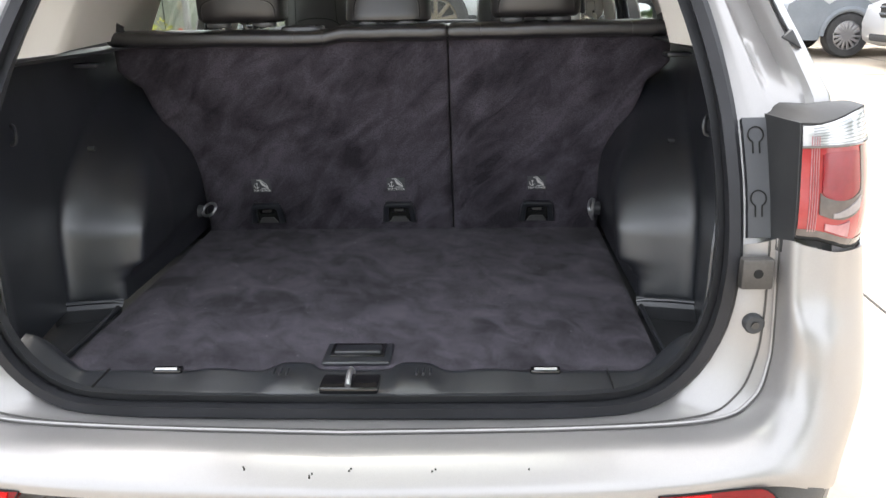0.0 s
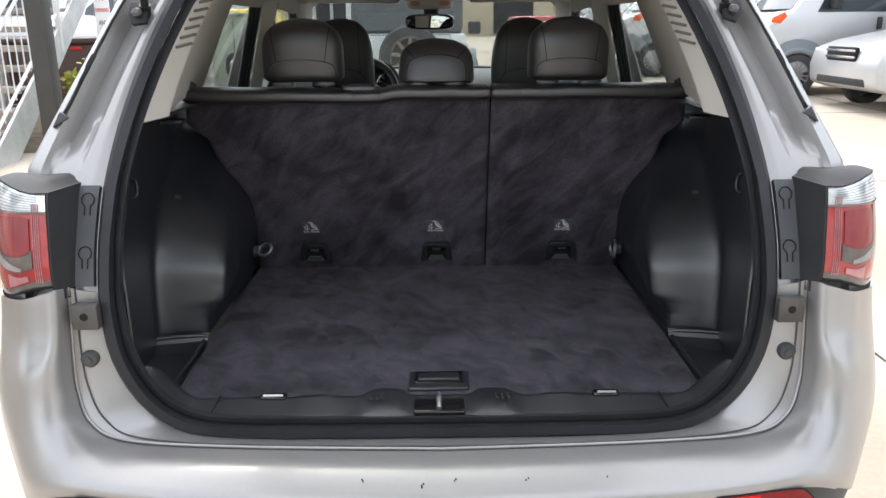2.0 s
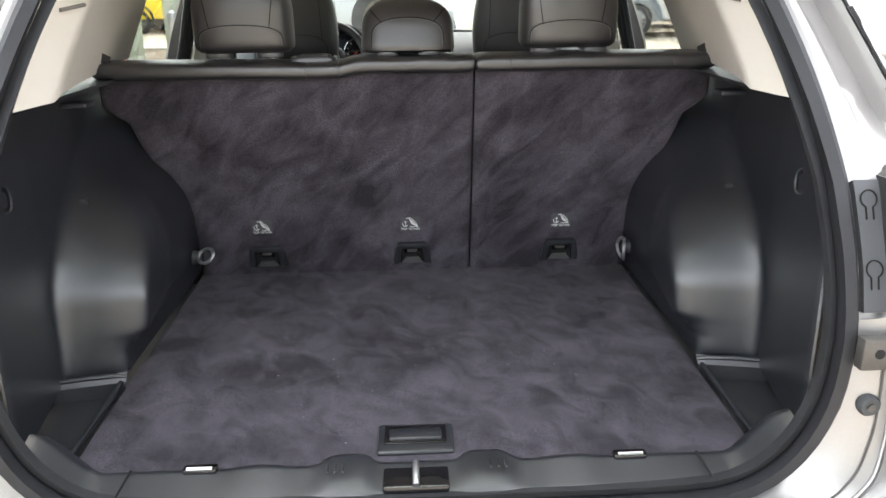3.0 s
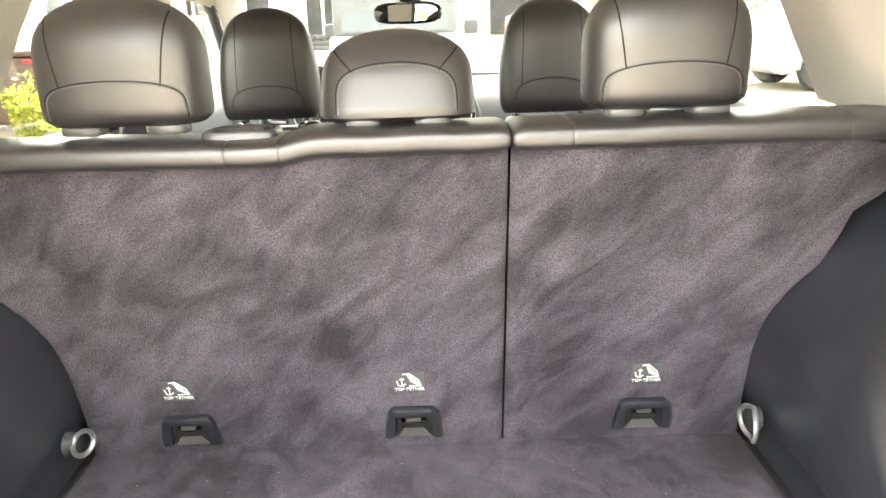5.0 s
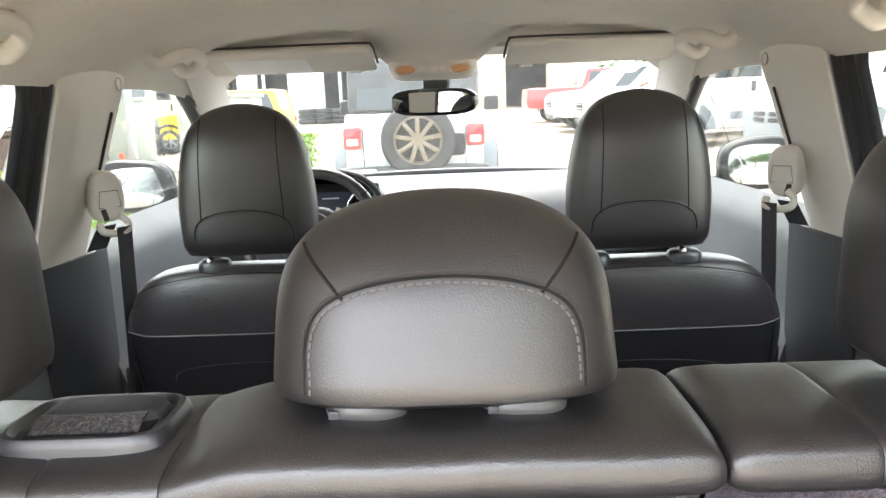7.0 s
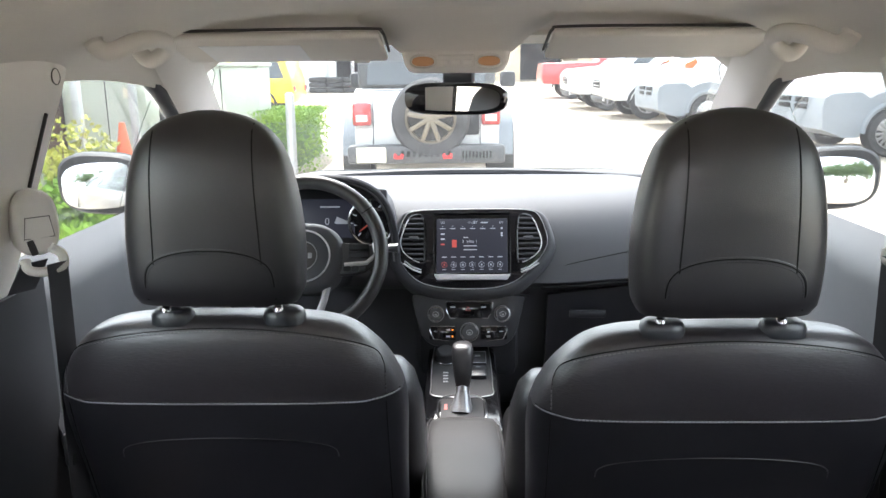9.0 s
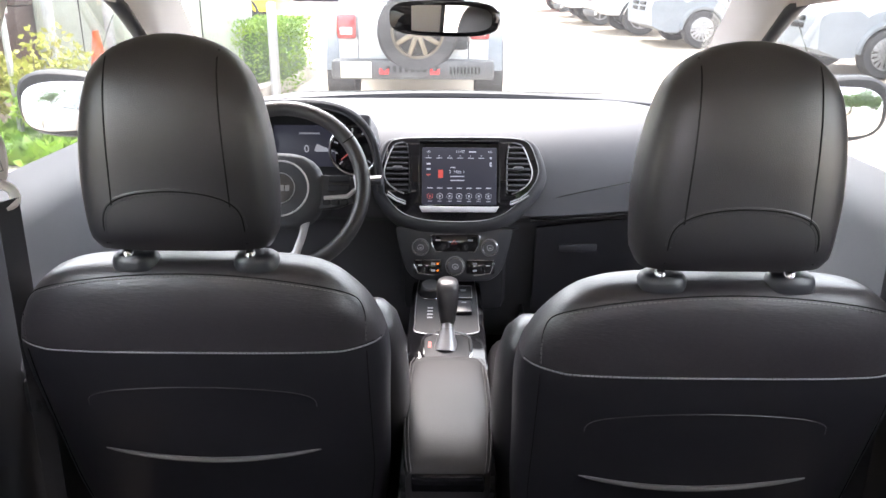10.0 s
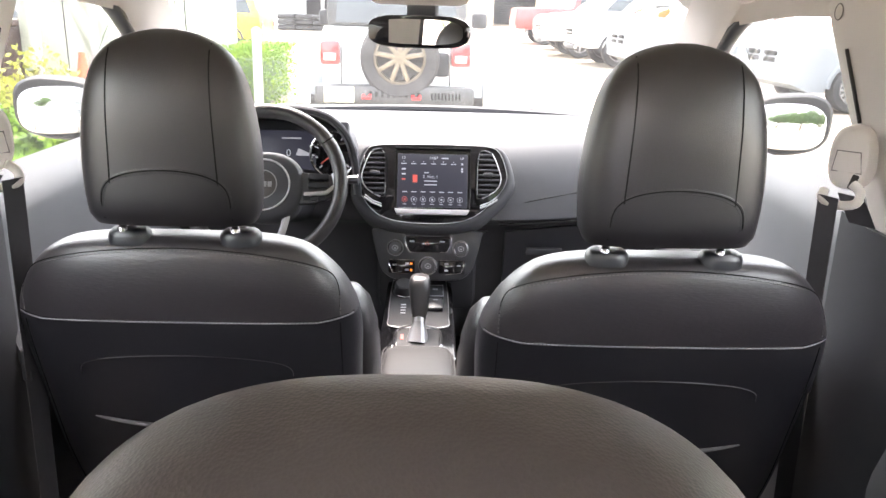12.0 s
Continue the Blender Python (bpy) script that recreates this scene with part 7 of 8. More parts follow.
MINI = [(-5.1, 0.35), (-0.25, 0.28), (0.0, 0.36), (0.03, 0.62), (-0.03, 0.86), (-0.35, 0.98), (-1.15, 1.14), (-2.0, 1.62), (-2.4, 1.70), (-4.6, 1.70), (-5.0, 1.2), (-5.1, 0.8)]
MINI_G = [[(-1.5, 1.14), (-2.05, 1.52), (-2.7, 1.58), (-2.7, 1.14)], [(-2.8, 1.14), (-2.8, 1.58), (-4.5, 1.56), (-4.8, 1.14)]]
PICK = [(-5.6, 0.5), (-0.25, 0.42), (0.0, 0.52), (0.02, 0.95), (-0.12, 1.10), (-1.35, 1.20), (-1.95, 1.78), (-2.2, 1.84), (-3.5, 1.82), (-3.72, 1.22), (-5.6, 1.20), (-5.65, 0.7)]
PICK_G = [[(-1.62, 1.22), (-2.05, 1.70), (-2.65, 1.74), (-2.65, 1.22)], [(-2.75, 1.22), (-2.75, 1.74), (-3.4, 1.72), (-3.5, 1.22)]]
SUVP = [(-4.7, 0.45), (-0.25, 0.38), (0.0, 0.46), (0.02, 0.85), (-0.10, 1.02), (-1.2, 1.12), (-1.85, 1.68), (-2.1, 1.74), (-4.4, 1.74), (-4.65, 1.1)]
SUVP_G = [[(-1.5, 1.14), (-1.95, 1.60), (-2.6, 1.64), (-2.6, 1.14)], [(-2.7, 1.14), (-2.7, 1.64), (-4.2, 1.62), (-4.4, 1.14)]]

# row on the far side of the drive, noses to the drive
put(van("silver high-roof van with grey plastic bumper", "silver2"), 5.15, 12.95, 90)
v2 = put(van("white high-roof van with black lettering on its side"), 3.9, 17.2, 90)
for txt, wd, yy, zz in (("SERVICE", 0.38, -2.96, 1.73), ("HANDYMAN", 0.52, -2.79, 1.40)):
    narrow = Matrix.Diagonal((wd / (len(txt) * 0.18), 1.0, 1.0, 1.0))
    words(txt, 0.27, Matrix.Translation((-0.992, yy, zz)) @ Matrix.Rotation(radians(-90), 4, "Z") @ Matrix.Rotation(radians(90), 4, "X") @ narrow, "black_p", v2, "lettering", 0.003)
for k in range(3):
    part("logo_stroke", box((-0.990, -2.44 - 0.075 * k, 1.73), (0.006, 0.022 if k != 1 else 0.05, 0.18), 0.0), "black_p", v2)
part("logo_stroke", box((-0.990, -2.50, 1.86), (0.006, 0.16, 0.02), 0), "sign_r", v2)
part("logo_stroke", box((-0.990, -2.75, 1.585), (0.006, 0.18, 0.02), 0), "sign_r", v2)
put(car("minivan", "silver minivan with dark grille", MINI, MINI_G, 1.95, 5.1, "silver2"), 5.95, 10.2, 90)
put(car("pickup_truck", "white pickup with chrome grille", PICK, PICK_G, 1.98, 5.6, "white", "pickup truck", (-1.0, -4.6), 0.40), 3.35, 20.0, 90)
put(car("pickup_truck", "white pickup with dark wheels", PICK, PICK_G, 1.95, 5.6, "white", "pickup truck", (-1.0, -4.6), 0.38), 3.0, 23.0, 90)
put(car("parked_suv", "white parked suv in the vehicle row", SUVP, SUVP_G, 1.9, 4.7, "white"), 3.3, 25.7, 90)
put(car("pickup_truck", "red pickup parked with its tail to the drive", PICK, PICK_G, 1.95, 5.6, "red_paint", "pickup truck", (-1.0, -4.6), 0.38), 8.5, 29.0, -90)
LOWP, LOWP_G = [(y * 0.76, z * 0.86) for y, z in SUVP], [[(y * 0.76, z * 0.86) for y, z in g] for g in SUVP_G]
yc = car("parked_hatchback", "low yellow hatchback behind the hedge", LOWP, LOWP_G, 1.75, 3.57, "yellow_paint", wb=(-0.65, -2.75), r=0.30)
for s in (-1, 1):
    part("tail_lamp", box((s * 0.70, -3.53, 0.72), (0.22, 0.10, 0.16), 0.03), "red_lens", yc, "red tail lamp")
put(yc, -7.6, 21.0, 90)
for x, y in ((-8.2, 19.0), (-11.0, 20.0)):
    put(van("white van parked behind the bins"), x, y, 180)

# off-roader with spare wheel on the tailgate
jp = thing("off_roader", "white off-roader with rear spare wheel", "car")
bm = slab([(0.0, 0.48), (3.9, 0.48), (4.0, 0.9), (3.9, 1.05), (2.35, 1.12), (2.3, 1.16), (0.05, 1.16), (0.0, 1.0)], 1.52, 0, bevel=0.04)
bmesh.ops.translate(bm, vec=(-0.76, 0, 0), verts=bm.verts)
part("body", bm, "white", jp)
bm = slab([(0.06, 1.16), (2.3, 1.16), (1.95, 1.70), (1.7, 1.80), (0.25, 1.80), (0.14, 1.70)], 1.44, 0, bevel=0.06)
bmesh.ops.translate(bm, vec=(-0.72, 0, 0), verts=bm.verts)
part("hard_top", bm, "cladding", jp, "dark grey hard top")
part("rear_window", sheet(lambda a, b: ((a - 0.5) * (1.24 - 0.06 * b), 0.055 + 0.09 * b, 1.20 + 0.46 * b), 8, 4, 0.012, back=(0, 1, 0)), "dark_glass", jp)
part("tailgate_gap", tube([(-0.56, -0.004, 0.56), (-0.56, -0.004, 1.14), (0.56, -0.004, 1.14), (0.56, -0.004, 0.56)], 0.005, n=5), "groove", jp)
bp_ = part("bumper", box((0, -0.16, 0.50), (1.62, 0.20, 0.19), 0.04), "cladding", jp, "dark grey steel rear bumper")
for k in range(9):
    part("bumper_slot", box((-0.24 + 0.06 * k, -0.264, 0.51), (0.03, 0.01, 0.06), 0.004), "groove", bp_)
    part("bumper_slot", box((0.38 + 0.035 * k, -0.264, 0.50), (0.018, 0.01, 0.07), 0.004), "groove", bp_)
for x in (-0.28, 0.22):
    part("tow_hook", tube([(x - 0.035, -0.26, 0.50), (x - 0.035, -0.32, 0.48), (x + 0.035, -0.32, 0.48), (x + 0.035, -0.26, 0.50)], 0.018), "sign_r", bp_, "red tow hook")
pl = part("number_plate", box((-0.56, -0.268, 0.50), (0.305, 0.008, 0.155), 0.004), "plate", bp_, "cream number plate")
for k in range(6):
    part("plate_bar", box((-0.665 + 0.042 * k, -0.274, 0.495), (0.020, 0.004, 0.065), 0), "grey_p", pl)
for s in (-1, 1):
    tl = part("tail_lamp", box((s * 0.67, -0.03, 0.90), (0.20, 0.10, 0.24), 0.03), "red_lens", jp, "square red tail lamp")
    part("reverse_lens", box((s * 0.67, -0.085, 0.86), (0.12, 0.01, 0.07), 0.01), "clear_lens", tl)
    for y in (0.75, 3.2):
        wheel(jp, s * 0.80, y, 0.42, 0.29, "bronze", 8)
        bm = slab([(y + 0.56 * math.cos(a), 0.45 + 0.50 * math.sin(a)) for a in [math.pi * k / 12 for k in range(13)]] + [(y + 0.47 * math.cos(a), 0.45 + 0.44 * math.sin(a)) for a in [math.pi * k / 12 for k in range(12, -1, -1)]], s * 0.20, 0)
        bmesh.ops.translate(bm, vec=(s * 0.72, 0, 0), verts=bm.verts)
        part("fender_flare", bm, "grey_plastic", jp)
    part("door_mirror", box((s * 0.98, 2.2, 1.22), (0.20, 0.10, 0.20), 0.04), "plastic_m", jp)
    part("side_window", box((s * 0.722, 1.1, 1.42), (0.012, 1.7, 0.40), 0.02), "dark_glass", jp)
sp_ = wheel(jp, 0.05, -0.12, 0.40, 0.26, "bronze", 9, "spare_wheel")
sp_.matrix_local = Matrix.Translation((0.05, -0.14, 0.87)) @ Matrix.Rotation(radians(-90), 4, "Z")
part("wheel_mount", box((0.30, -0.02, 0.80), (0.50, 0.06, 0.24), 0.03), "plastic_m", jp)
put(jp, -0.345, 8.98)

# planting strip with kerb
KERB = [(-2.38, -9.0), (-2.42, -3.0), (-2.46, 2.0), (-2.60, 4.2), (-2.62, 6.5), (-2.40, 8.6), (-2.05, 10.4), (-1.86, 11.6), (-1.98, 12.9), (-2.6, 13.8), (-4.0, 14.3), (-7.0, 14.6)]
kp = spline([(x, y, 0) for x, y in KERB], 66)


def kside(i):
    return (-1, 0.15, 0) if i < 50 else (-0.6, -0.8, 0)


kerb = solo("kerb", sweep([(p.x, p.y, gz(p.y)) for p in kp], [(0.0, -0.02), (0.012, 0.13), (0.03, 0.145), (0.13, 0.145), (0.15, 0.13), (0.15, -0.02)], kside), "kerb", "pale concrete kerb round the planting strip", "kerb", kind="structure")


def bed_fn(u, v):
    i = v * 66
    k = min(int(i), 65)
    p = kp[k].lerp(kp[k + 1], i - k)
    x = (p.x - 0.12) + (-9.5 - p.x) * u
    y = p.y if v < 0.8 else p.y + (12.0 - p.y) * 0.0
    return (x, y, gz(y) + 0.10 + 0.012 * noise.noise(Vector((x * 5, y * 5, 0))))


bed = solo("planting_bed", sheet(bed_fn, 16, 66), "mulch", "brown mulch planting bed", "ground", kind="structure")
pave = solo("pavement", box((-4.6, 4.6, gz(4.6) + 0.09), (3.3, 3.4, 0.06), 0.01, m=Matrix.Rotation(0.016, 4, "X")), "concrete", "pale concrete pavement at the stair foot", "pavement", kind="structure")


def leaves(n, place, size, seed, bm=None):
    """Many small bent leaves, each a pair of triangles about a fold."""
    rnd = random.Random(seed)
    bm = bm or bmesh.new()
    for _ in range(n):
        p, out = place(rnd)
        d = (Vector((rnd.gauss(0, 1), rnd.gauss(0, 1), rnd.gauss(0, 0.8))) + Vector(out) * 1.2).normalized()
        w = d.orthogonal().normalized()
        w = Matrix.Rotation(rnd.uniform(0, 6.28), 3, d) @ w
        s = size * rnd.uniform(0.6, 1.3)
        a, b = Vector(p), Vector(p) + d * s
        m = a.lerp(b, 0.5)
        up = d.cross(w) * s * 0.10
        vs = [bm.verts.new(q) for q in (a, m + w * s * 0.30 + up, b, m - w * s * 0.30 + up)]
        bm.faces.new((vs[0], vs[1], vs[2]))
        bm.faces.new((vs[0], vs[2], vs[3]))
    return bm


def boxy(c, s, ripple=0.05):
    def f(r):
        u = [r.uniform(-1, 1) for _ in range(3)]
        k = r.choice((0, 1, 2, 2))
        u[k] = math.copysign(1, u[k]) if k != 2 else 1.0
        p = Vector((c[0] + u[0] * s[0] / 2, c[1] + u[1] * s[1] / 2, c[2] + u[2] * s[2] / 2))
        e = Vector(u) * r.uniform(-2.0, 1) * ripple
        return p + e, Vector(u).normalized()
    return f


def ball(c, s):
    def f(r):
        d = Vector((r.gauss(0, 1), r.gauss(0, 1), r.gauss(0, 1))).normalized()
        q = r.uniform(0.45, 1.0) ** 0.5
        return Vector((c[0] + d.x * s[0] * q, c[1] + d.y * s[1] * q, c[2] + d.z * s[2] * q)), d
    return f


hg = thing("hedge", "clipped bright green hedge behind the kerb", "hedge", (-2.24, 11.3, gz(11.3)))
part("hedge_core", box((0, 0, 0.38), (0.52, 1.5, 0.62), 0.12), "tree_leaf", hg)
part("hedge_leaves", leaves(9000, boxy((0, 0, 0.40), (0.64, 1.7, 0.74)), 0.040, 3), "leaf", hg)["kind"] = "stuff"


def shrub(name, label, x, y, h, w, n, material, seed, leaf=0.06):
    sh = thing(name, label, "shrub", group="shrubs")
    rnd = random.Random(seed)
    bm, lv = bmesh.new(), bmesh.new()
    for k in range(14):
        a = rnd.uniform(0, 6.28)
        tip = Vector((w * 0.5 * math.cos(a) * rnd.uniform(0.3, 1), w * 0.5 * math.sin(a) * rnd.uniform(0.3, 1), h * rnd.uniform(0.65, 1.0)))
        path = spline([(0, 0, 0), tip * 0.45 + Vector((0, 0, h * 0.12)), tip], 6)
        tube(path, [0.008 * (1 - 0.12 * i) for i in range(7)], bm, n=5)
        for q in path[2:]:
            leaves(n // 70, ball(q, (0.07, 0.07, 0.07)), leaf, rnd.random(), lv)
    part("stems", bm, "bark", sh)
    part("foliage", lv, material, sh)["kind"] = "stuff"
    return put(sh, x, y, 0, 0.10)


shrub("shrub", "yellow-green shrub in the planting bed", -3.35, 7.2, 0.84, 0.8, 1500, "leaf_y", 5)
shrub("shrub", "yellow-green shrub in the planting bed", -3.95, 7.6, 0.72, 0.8, 1300, "leaf_y", 6)
shrub("shrub", "low bright green shrub by the kerb", -2.95, 7.0, 0.42, 0.8, 2200, "leaf", 7)
gr = solo("ground_cover", leaves(5000, lambda r: (Vector((r.uniform(-3.7, -2.75), r.uniform(6.3, 8.6), gz(6) + 0.11 + r.uniform(0, 0.06))), (0, 0, 1)), 0.14, 9), "leaf", "bright green grassy ground cover", "plants", kind="stuff")
rk = solo("rock", rings([[(px, py, z) for px, py in oval(0.02 * z, 0, 0.26 * f, 0.17 * f, 14, 2.4)] for z, f in ((0, 0.9), (0.06, 1.0), (0.14, 0.85), (0.19, 0.5))]), "kerb", "pale rock beside the kerb", "rock")
put(rk, -2.95, 4.75, 25, 0.10)

cb1 = thing("utility_cabinet", "grey-green metal utility cabinet", "utility cabinet", group="utility cabinets")
part("cabinet_body", box((0, 0, 0.70), (0.98, 0.62, 1.25), 0.02), "boxgreen", cb1)
part("cabinet_roof", box((0, 0, 1.34), (1.04, 0.68, 0.05), 0.015), "boxgreen", cb1)
part("door_joint", box((0.02, -0.314, 0.72), (0.012, 0.006, 1.15), 0), "groove", cb1)
part("warning_label", box((0.26, -0.313, 1.02), (0.07, 0.004, 0.12), 0.001), "plate", cb1)
part("plinth", box((0, 0, 0.05), (1.10, 0.74, 0.12), 0.01), "kerb", cb1)
put(cb1, -2.98, 10.9, 0, 0.06)
put(copy_thing(cb1, Matrix()), -4.35, 10.6, 8, 0.06)


def bollard(x, y, h=1.05):
    b = thing("bollard", "galvanised steel bollard post", "bollard", group="bollards")
    part("tube", tube([(0, 0, 0), (0, 0, h), (0, 0, h + 0.03)], [0.055, 0.055, 0.03], n=20), "galv", b)
    return put(b, x, y)


bollard(-2.02, 10.15)
bollard(-3.15, 9.9, 0.95)
cn = thing("traffic_cone", "orange plastic traffic cone", "traffic cone")
part("cone", tube([(0, 0, 0.03), (0, 0, 0.35), (0, 0, 0.70)], [0.14, 0.085, 0.03], n=24), "orange", cn)
part("base", box((0, 0, 0.015), (0.36, 0.36, 0.03), 0.01), "orange", cn)
put(cn, -3.72, 9.35, 0, 0.11)
bn = thing("waste_bin", "brown wheeled waste bin", "waste bin", group="waste bins")
part("bin_body", box((0, 0, 0.50), (0.95, 0.8, 0.85), 0.05), "brown", bn)
part("lid", box((0, 0, 0.96), (1.02, 0.88, 0.08), 0.03), "brown", bn)
part("badge", box((0.3, -0.405, 0.86), (0.16, 0.006, 0.05), 0.002), "sign_r", bn)
put(bn, -5.3, 10.3, 0, 0.10)
put(copy_thing(bn, Matrix()), -6.5, 10.4, 0, 0.10)

# steel stair
sr = thing("steel_stair", "galvanised steel stair with white rails", "stair", (-4.70, 5.55, gz(5.5) + 0.02))
RISE, RUN, NS, HALFW = 0.185, 0.25, 12, 0.78
for k in range(NS):
    part("tread", box((0, RUN * k, RISE * (k + 1)), (2 * HALFW, 0.27, 0.035), 0.006), "wood_g", sr)
    part("nosing", box((0, RUN * k - 0.135, RISE * (k + 1) - 0.01), (2 * HALFW, 0.02, 0.06), 0.004), "wood_g", sr)
for s in (-1, 1):
    part("stringer", slab([(-0.20, -0.02), (0.15, -0.02), (RUN * NS, RISE * NS - 0.10), (RUN * NS, RISE * NS + 0.14), (-0.05, 0.22), (-0.20, 0.12)], s * 0.03, 0), "galv", sr).location = (s * (HALFW + 0.01), 0, 0)
    base = Vector((s * (HALFW + 0.03), -0.12, 0.0))
    run_ = RUN * NS
    for k, y in enumerate((-0.12, run_ * 0.5, run_)):
        z0 = max(0, y) * RISE / RUN
        part("rail_post", box((s * (HALFW + 0.03), y, z0 + 0.55), (0.05, 0.05, 1.10 + 0.1 * k), 0.006), "white", sr)
    for h, r_ in ((1.08, 0.026), (0.96, 0.016), (0.30, 0.016)):
        part("hand_rail", tube([(s * (HALFW + 0.03), -0.12, h), (s * (HALFW + 0.03), run_, h + RISE * NS)], r_), "white", sr)
    for k in range(24):
        y = -0.05 + (run_) * k / 24
        z = y * RISE / RUN
        part("baluster", tube([(s * (HALFW + 0.03), y, z + 0.32), (s * (HALFW + 0.03), y, z + 1.06)], 0.007, n=5), "white", sr)
    part("rail_return", tube([(s * (HALFW - 0.06), -0.10, 0.62), (s * (HALFW - 0.06), -0.35, 0.56), (s * (HALFW - 0.06), -0.40, 0.36), (s * (HALFW - 0.06), -0.12, 0.36)], 0.02), "white", sr)
part("landing", box((0, run_ + 0.9, RISE * NS + 0.02), (2 * HALFW + 0.2, 1.7, 0.10), 0.01), "galv", sr)
for x in (-0.8, 0.8):
    for y in (run_ + 0.2, run_ + 1.6):
        part("leg", box((x, y, RISE * NS / 2), (0.08, 0.08, RISE * NS), 0.006), "galv", sr)

sg = thing("parking_sign", "white no parking sign with red letters on a post", "sign")
part("sign_post", box((0, 0.02, 0.82), (0.05, 0.03, 1.64), 0.004), "galv", sg)
plt = part("sign_plate", box((0, 0, 1.33), (0.25, 0.006, 0.56), 0.002), "sign", sg)
SG = Matrix.Rotation(radians(90), 4, "X")
for i, (txt, sz, mt) in enumerate((("NO", 0.11, "sign_r"), ("PARKING", 0.056, "sign_r"), ("ANY", 0.070, "black_p"), ("TIME", 0.070, "black_p"))):
    words(txt, sz, Matrix.Translation((0, -0.005, 1.51 - 0.125 * i)) @ SG, mt, plt, "lettering", 0.001)
put(sg, -3.36, 6.9, -34, 0.08)

pst = thing("steel_post", "dark bronze square steel post", "post")
part("shaft", box((0, 0, 1.7), (0.082, 0.082, 3.4), 0.006), "post_dark", pst)
part("foot_plate", box((0, 0, 0.01), (0.24, 0.24, 0.02), 0.004), "post_dark", pst)
put(pst, -1.79, 2.3)

# buildings ahead


def hall(name, label, x0, x1, y, h, bays, wallm, band, depth=8.0):
    b = thing(name, label, "building", ((x0 + x1) / 2, y, gz(y)), group="workshop buildings")
    cx = (x0 + x1) / 2
    edges = [x0] + [e for p in bays for e in p[:2]] + [x1]
    for a, c in zip(edges[::2], edges[1::2]):
        part("wall_pier", box(((a + c) / 2 - cx, 0.15, h / 2), (c - a, 0.30, h), 0.01), wallm, b)
    for a, c, bh in bays:
        w = part("bay_lintel", box(((a + c) / 2 - cx, 0.15, (bh + h) / 2), (c - a, 0.30, h - bh), 0.01), band, b)
        part("bay_back", box(((a + c) / 2 - cx, 4.0, bh / 2), (c - a + 1.5, 0.1, bh + 0.6), 0), "garage_in", b)
        part("bay_floor", box(((a + c) / 2 - cx, 2.0, 0.01), (c - a + 1.0, 4.0, 0.02), 0), "concrete", b)
        part("bay_door", box(((a + c) / 2 - cx, 0.34, bh - 0.15), (c - a, 0.06, 0.30), 0.01), "siding", w)
        for q in range(2):
            part("bay_window", box(((a + c) / 2 - cx + (q - 0.5) * (c - a) * 0.45, 0.0, bh - 0.25), ((c - a) * 0.38, 0.06, 0.16), 0.01), "siding", b)
    part("roof", box((0, depth / 2, h + 0.08), (x1 - x0 + 0.6, depth + 0.6, 0.16), 0.03), "siding", b)
    part("rear_wall", box((0, depth, h / 2), (x1 - x0, 0.2, h), 0.01), wallm, b)
    for s in (-1, 1):
        part("side_wall", box((s * ((x1 - x0) / 2 - 0.1), depth / 2 + 0.15, h / 2), (0.2, depth - 0.35, h), 0.01), wallm, b)
    return b


hb1 = hall("workshop", "white metal workshop with open bays", -22, -1.5, 36, 5.2, [(-19.5, -17.0, 3.6), (-15.0, -12.5, 3.6), (-10.8, -9.2, 3.6), (-8.4, -7.0, 3.4), (-5.4, -4.0, 3.4)], "siding", "siding")
for k in range(18):
    part("pilaster", box((-10.0 + 1.14 * k, -0.04, 2.6), (0.14, 0.10, 5.2), 0.01), "galv", hb1)
hall("garage", "tan garage building with a dark open bay", -1.0, 9.0, 47, 4.6, [(3.6, 6.0, 2.9)], "stucco", "siding")
for k in range(5):
    t = thing("tyre_stack", "stacked black tyres outside a bay", "tyres", group="tyre stacks")
    for q in range(3):
        part("tyre", rings([[((0.34 + o) * math.cos(a), (0.34 + o) * math.sin(a), 0.11 + 0.22 * q + z) for o, z in oval(0, 0, 0.11, 0.105, 10, 2.4)] for a in [2 * math.pi * i / 20 for i in range(20)]], loop=True), "tyre", t)
    put(t, -6.0 + 0.75 * k, 35.0 - 0.1 * k)
# long fence and building to the left, behind the bins
hb3 = hall("warehouse", "pale warehouse with vertical siding", -34, -12.5, 15, 5.0, [(-30, -27, 3.2)], "siding", "siding")
hb3.matrix_basis = pose(-13.5, 16, gz(16), 0, 0, 90)
fence = thing("board_fence", "grey weathered board fence", "fence")
for k in range(26):
    part("board", box((0, 0.30 * k, 0.95), (0.025, 0.28, 1.75 + 0.02 * math.sin(k * 2.3)), 0.004), "wood_g", fence)
part("fence_rail", box((0.03, 3.75, 1.5), (0.04, 7.8, 0.09), 0.004), "wood_g", fence)
put(fence, -8.6, 3.5, 0, 0.05)


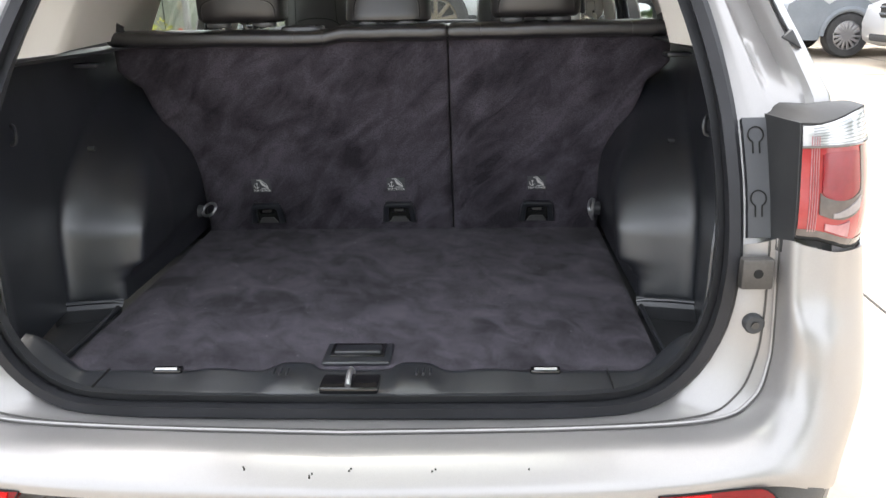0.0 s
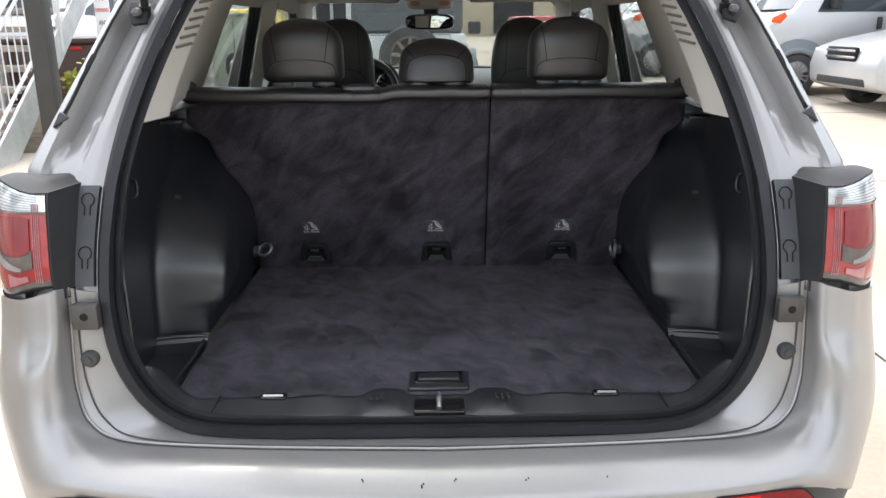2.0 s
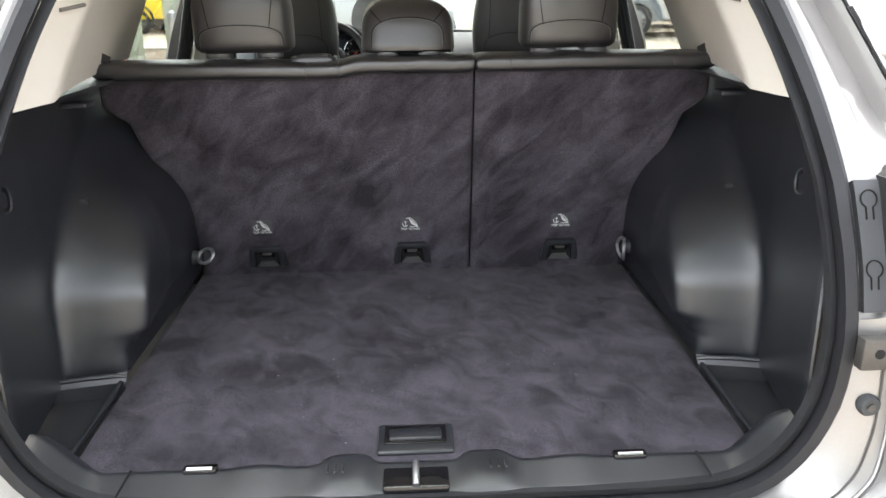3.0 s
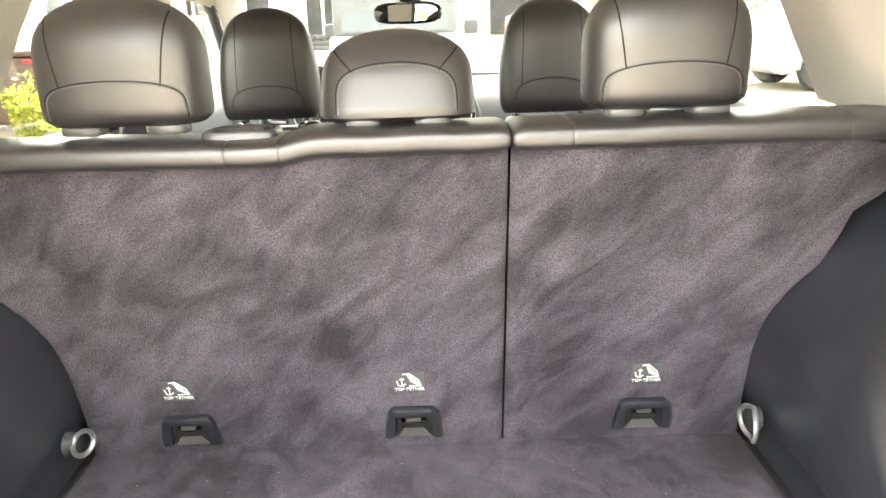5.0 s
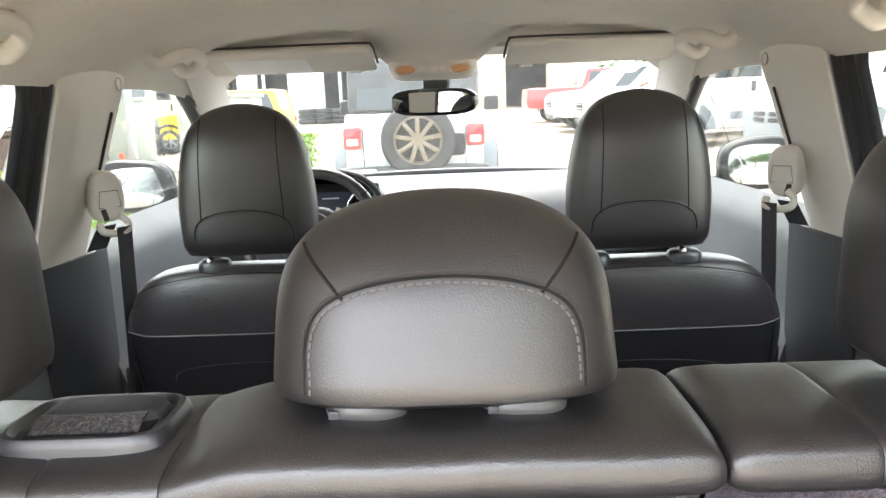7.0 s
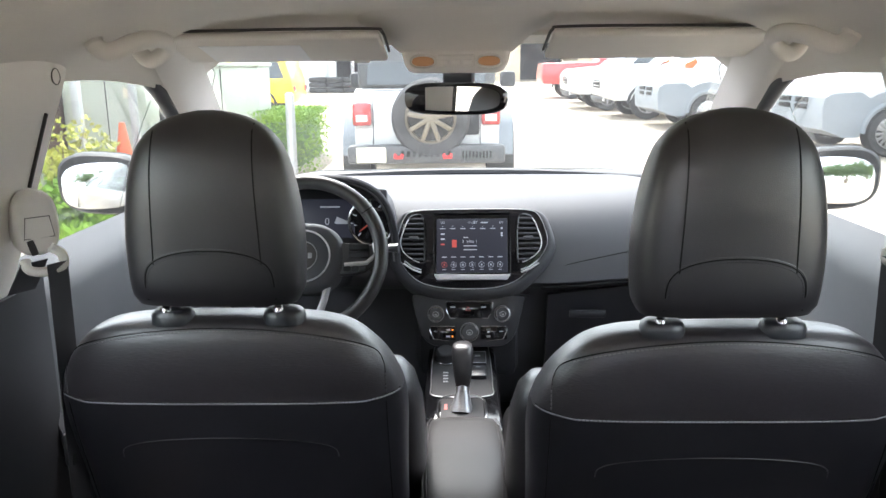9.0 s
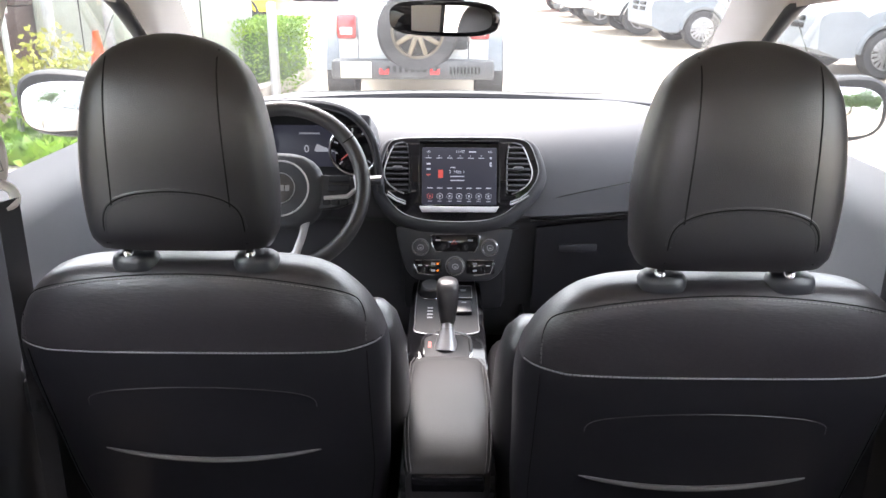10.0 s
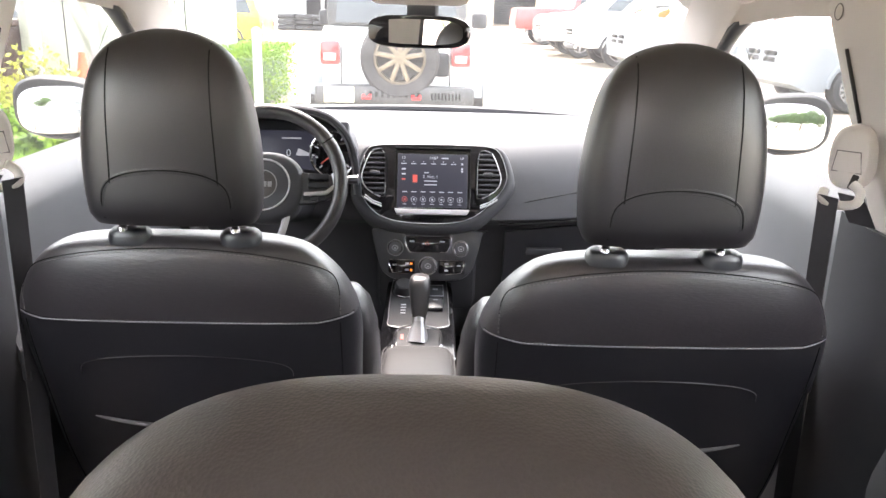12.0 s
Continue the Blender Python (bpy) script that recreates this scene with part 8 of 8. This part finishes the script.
def tree(x, y, h, w, seed, n=5200):
    rnd = random.Random(seed)
    t = thing("tree", "broad green tree behind the parked cars", "tree", group="trees")
    bm, lv = bmesh.new(), bmesh.new()
    tube([(0, 0, 0), (0.05, 0, h * 0.25), (0.0, 0.05, h * 0.55)], [0.22, 0.17, 0.10], bm, n=10)
    for k in range(11):
        a = k * 2.4 + rnd.uniform(-0.3, 0.3)
        z0 = h * rnd.uniform(0.25, 0.55)
        tip = Vector((w * 0.5 * math.cos(a) * rnd.uniform(0.5, 1), w * 0.5 * math.sin(a) * rnd.uniform(0.5, 1), h * rnd.uniform(0.5, 0.95)))
        path = spline([(0, 0, z0), tip * 0.5 + Vector((0, 0, z0 * 0.4)), tip], 5)
        tube(path, [0.09, 0.075, 0.06, 0.045, 0.03, 0.015], bm, n=6)
        for q in path[2:]:
            leaves(n // 46, ball(q, (w * 0.17, w * 0.17, h * 0.10)), 0.36, rnd.random(), lv)
    part("trunk", bm, "bark", t)
    part("crown", lv, "tree_leaf", t)["kind"] = "stuff"
    return put(t, x, y)


for i, (x, y, h, w) in enumerate(((13, 47, 7, 7), (19, 45, 8, 8), (26, 40, 8, 8), (17, 30, 7, 7), (22, 24, 7.5, 7), (21, 16, 7, 7), (24, 9, 8, 8), (-20, 30, 8, 7), (-13, 42, 8, 8), (-17, 4, 8, 7), (-15, -6, 8, 8), (20, -2, 8, 8), (34, 52, 9, 9), (7, 60, 8, 9), (-4, 56, 8, 9), (5, -15, 8, 7), (9, -13, 8, 8), (1.5, -19, 8, 8))):
    tree(x, y, h, w, 40 + i)
# far belt of trees at the edge of the lot
bm = bmesh.new()
rr_ = random.Random(77)
for k in range(170):
    a = 2 * math.pi * k / 170
    R = 75 + 12 * rr_.random()
    leaves(60, ball((R * math.cos(a), R * math.sin(a) + 20, 3.2 + gz(R * math.sin(a) + 20)), (3.6, 3.6, 3.4 + 1.5 * rr_.random())), 1.0, k, bm)
belt = solo("tree_belt", bm, "tree_leaf", "distant belt of green trees", "trees", kind="stuff")
# joints of the concrete
bm = bmesh.new()
for y in (-4.0, 0.6, 5.2, 9.8, 14.4, 19.0, 23.6, 28.2):
    box((7, y, gz(y) + 0.002), (18.2, 0.012, 0.002), 0, bm)
for x in (1.9, 6.5, 11.0):
    box((x, 12, gz(12) + 0.002), (0.012, 34, 0.002), 0, bm, Matrix.Rotation(math.atan(0.016), 4, "X"))
solo("joint", bm, "trim_d", "dark joints in the concrete slabs", "ground joints", kind="structure")
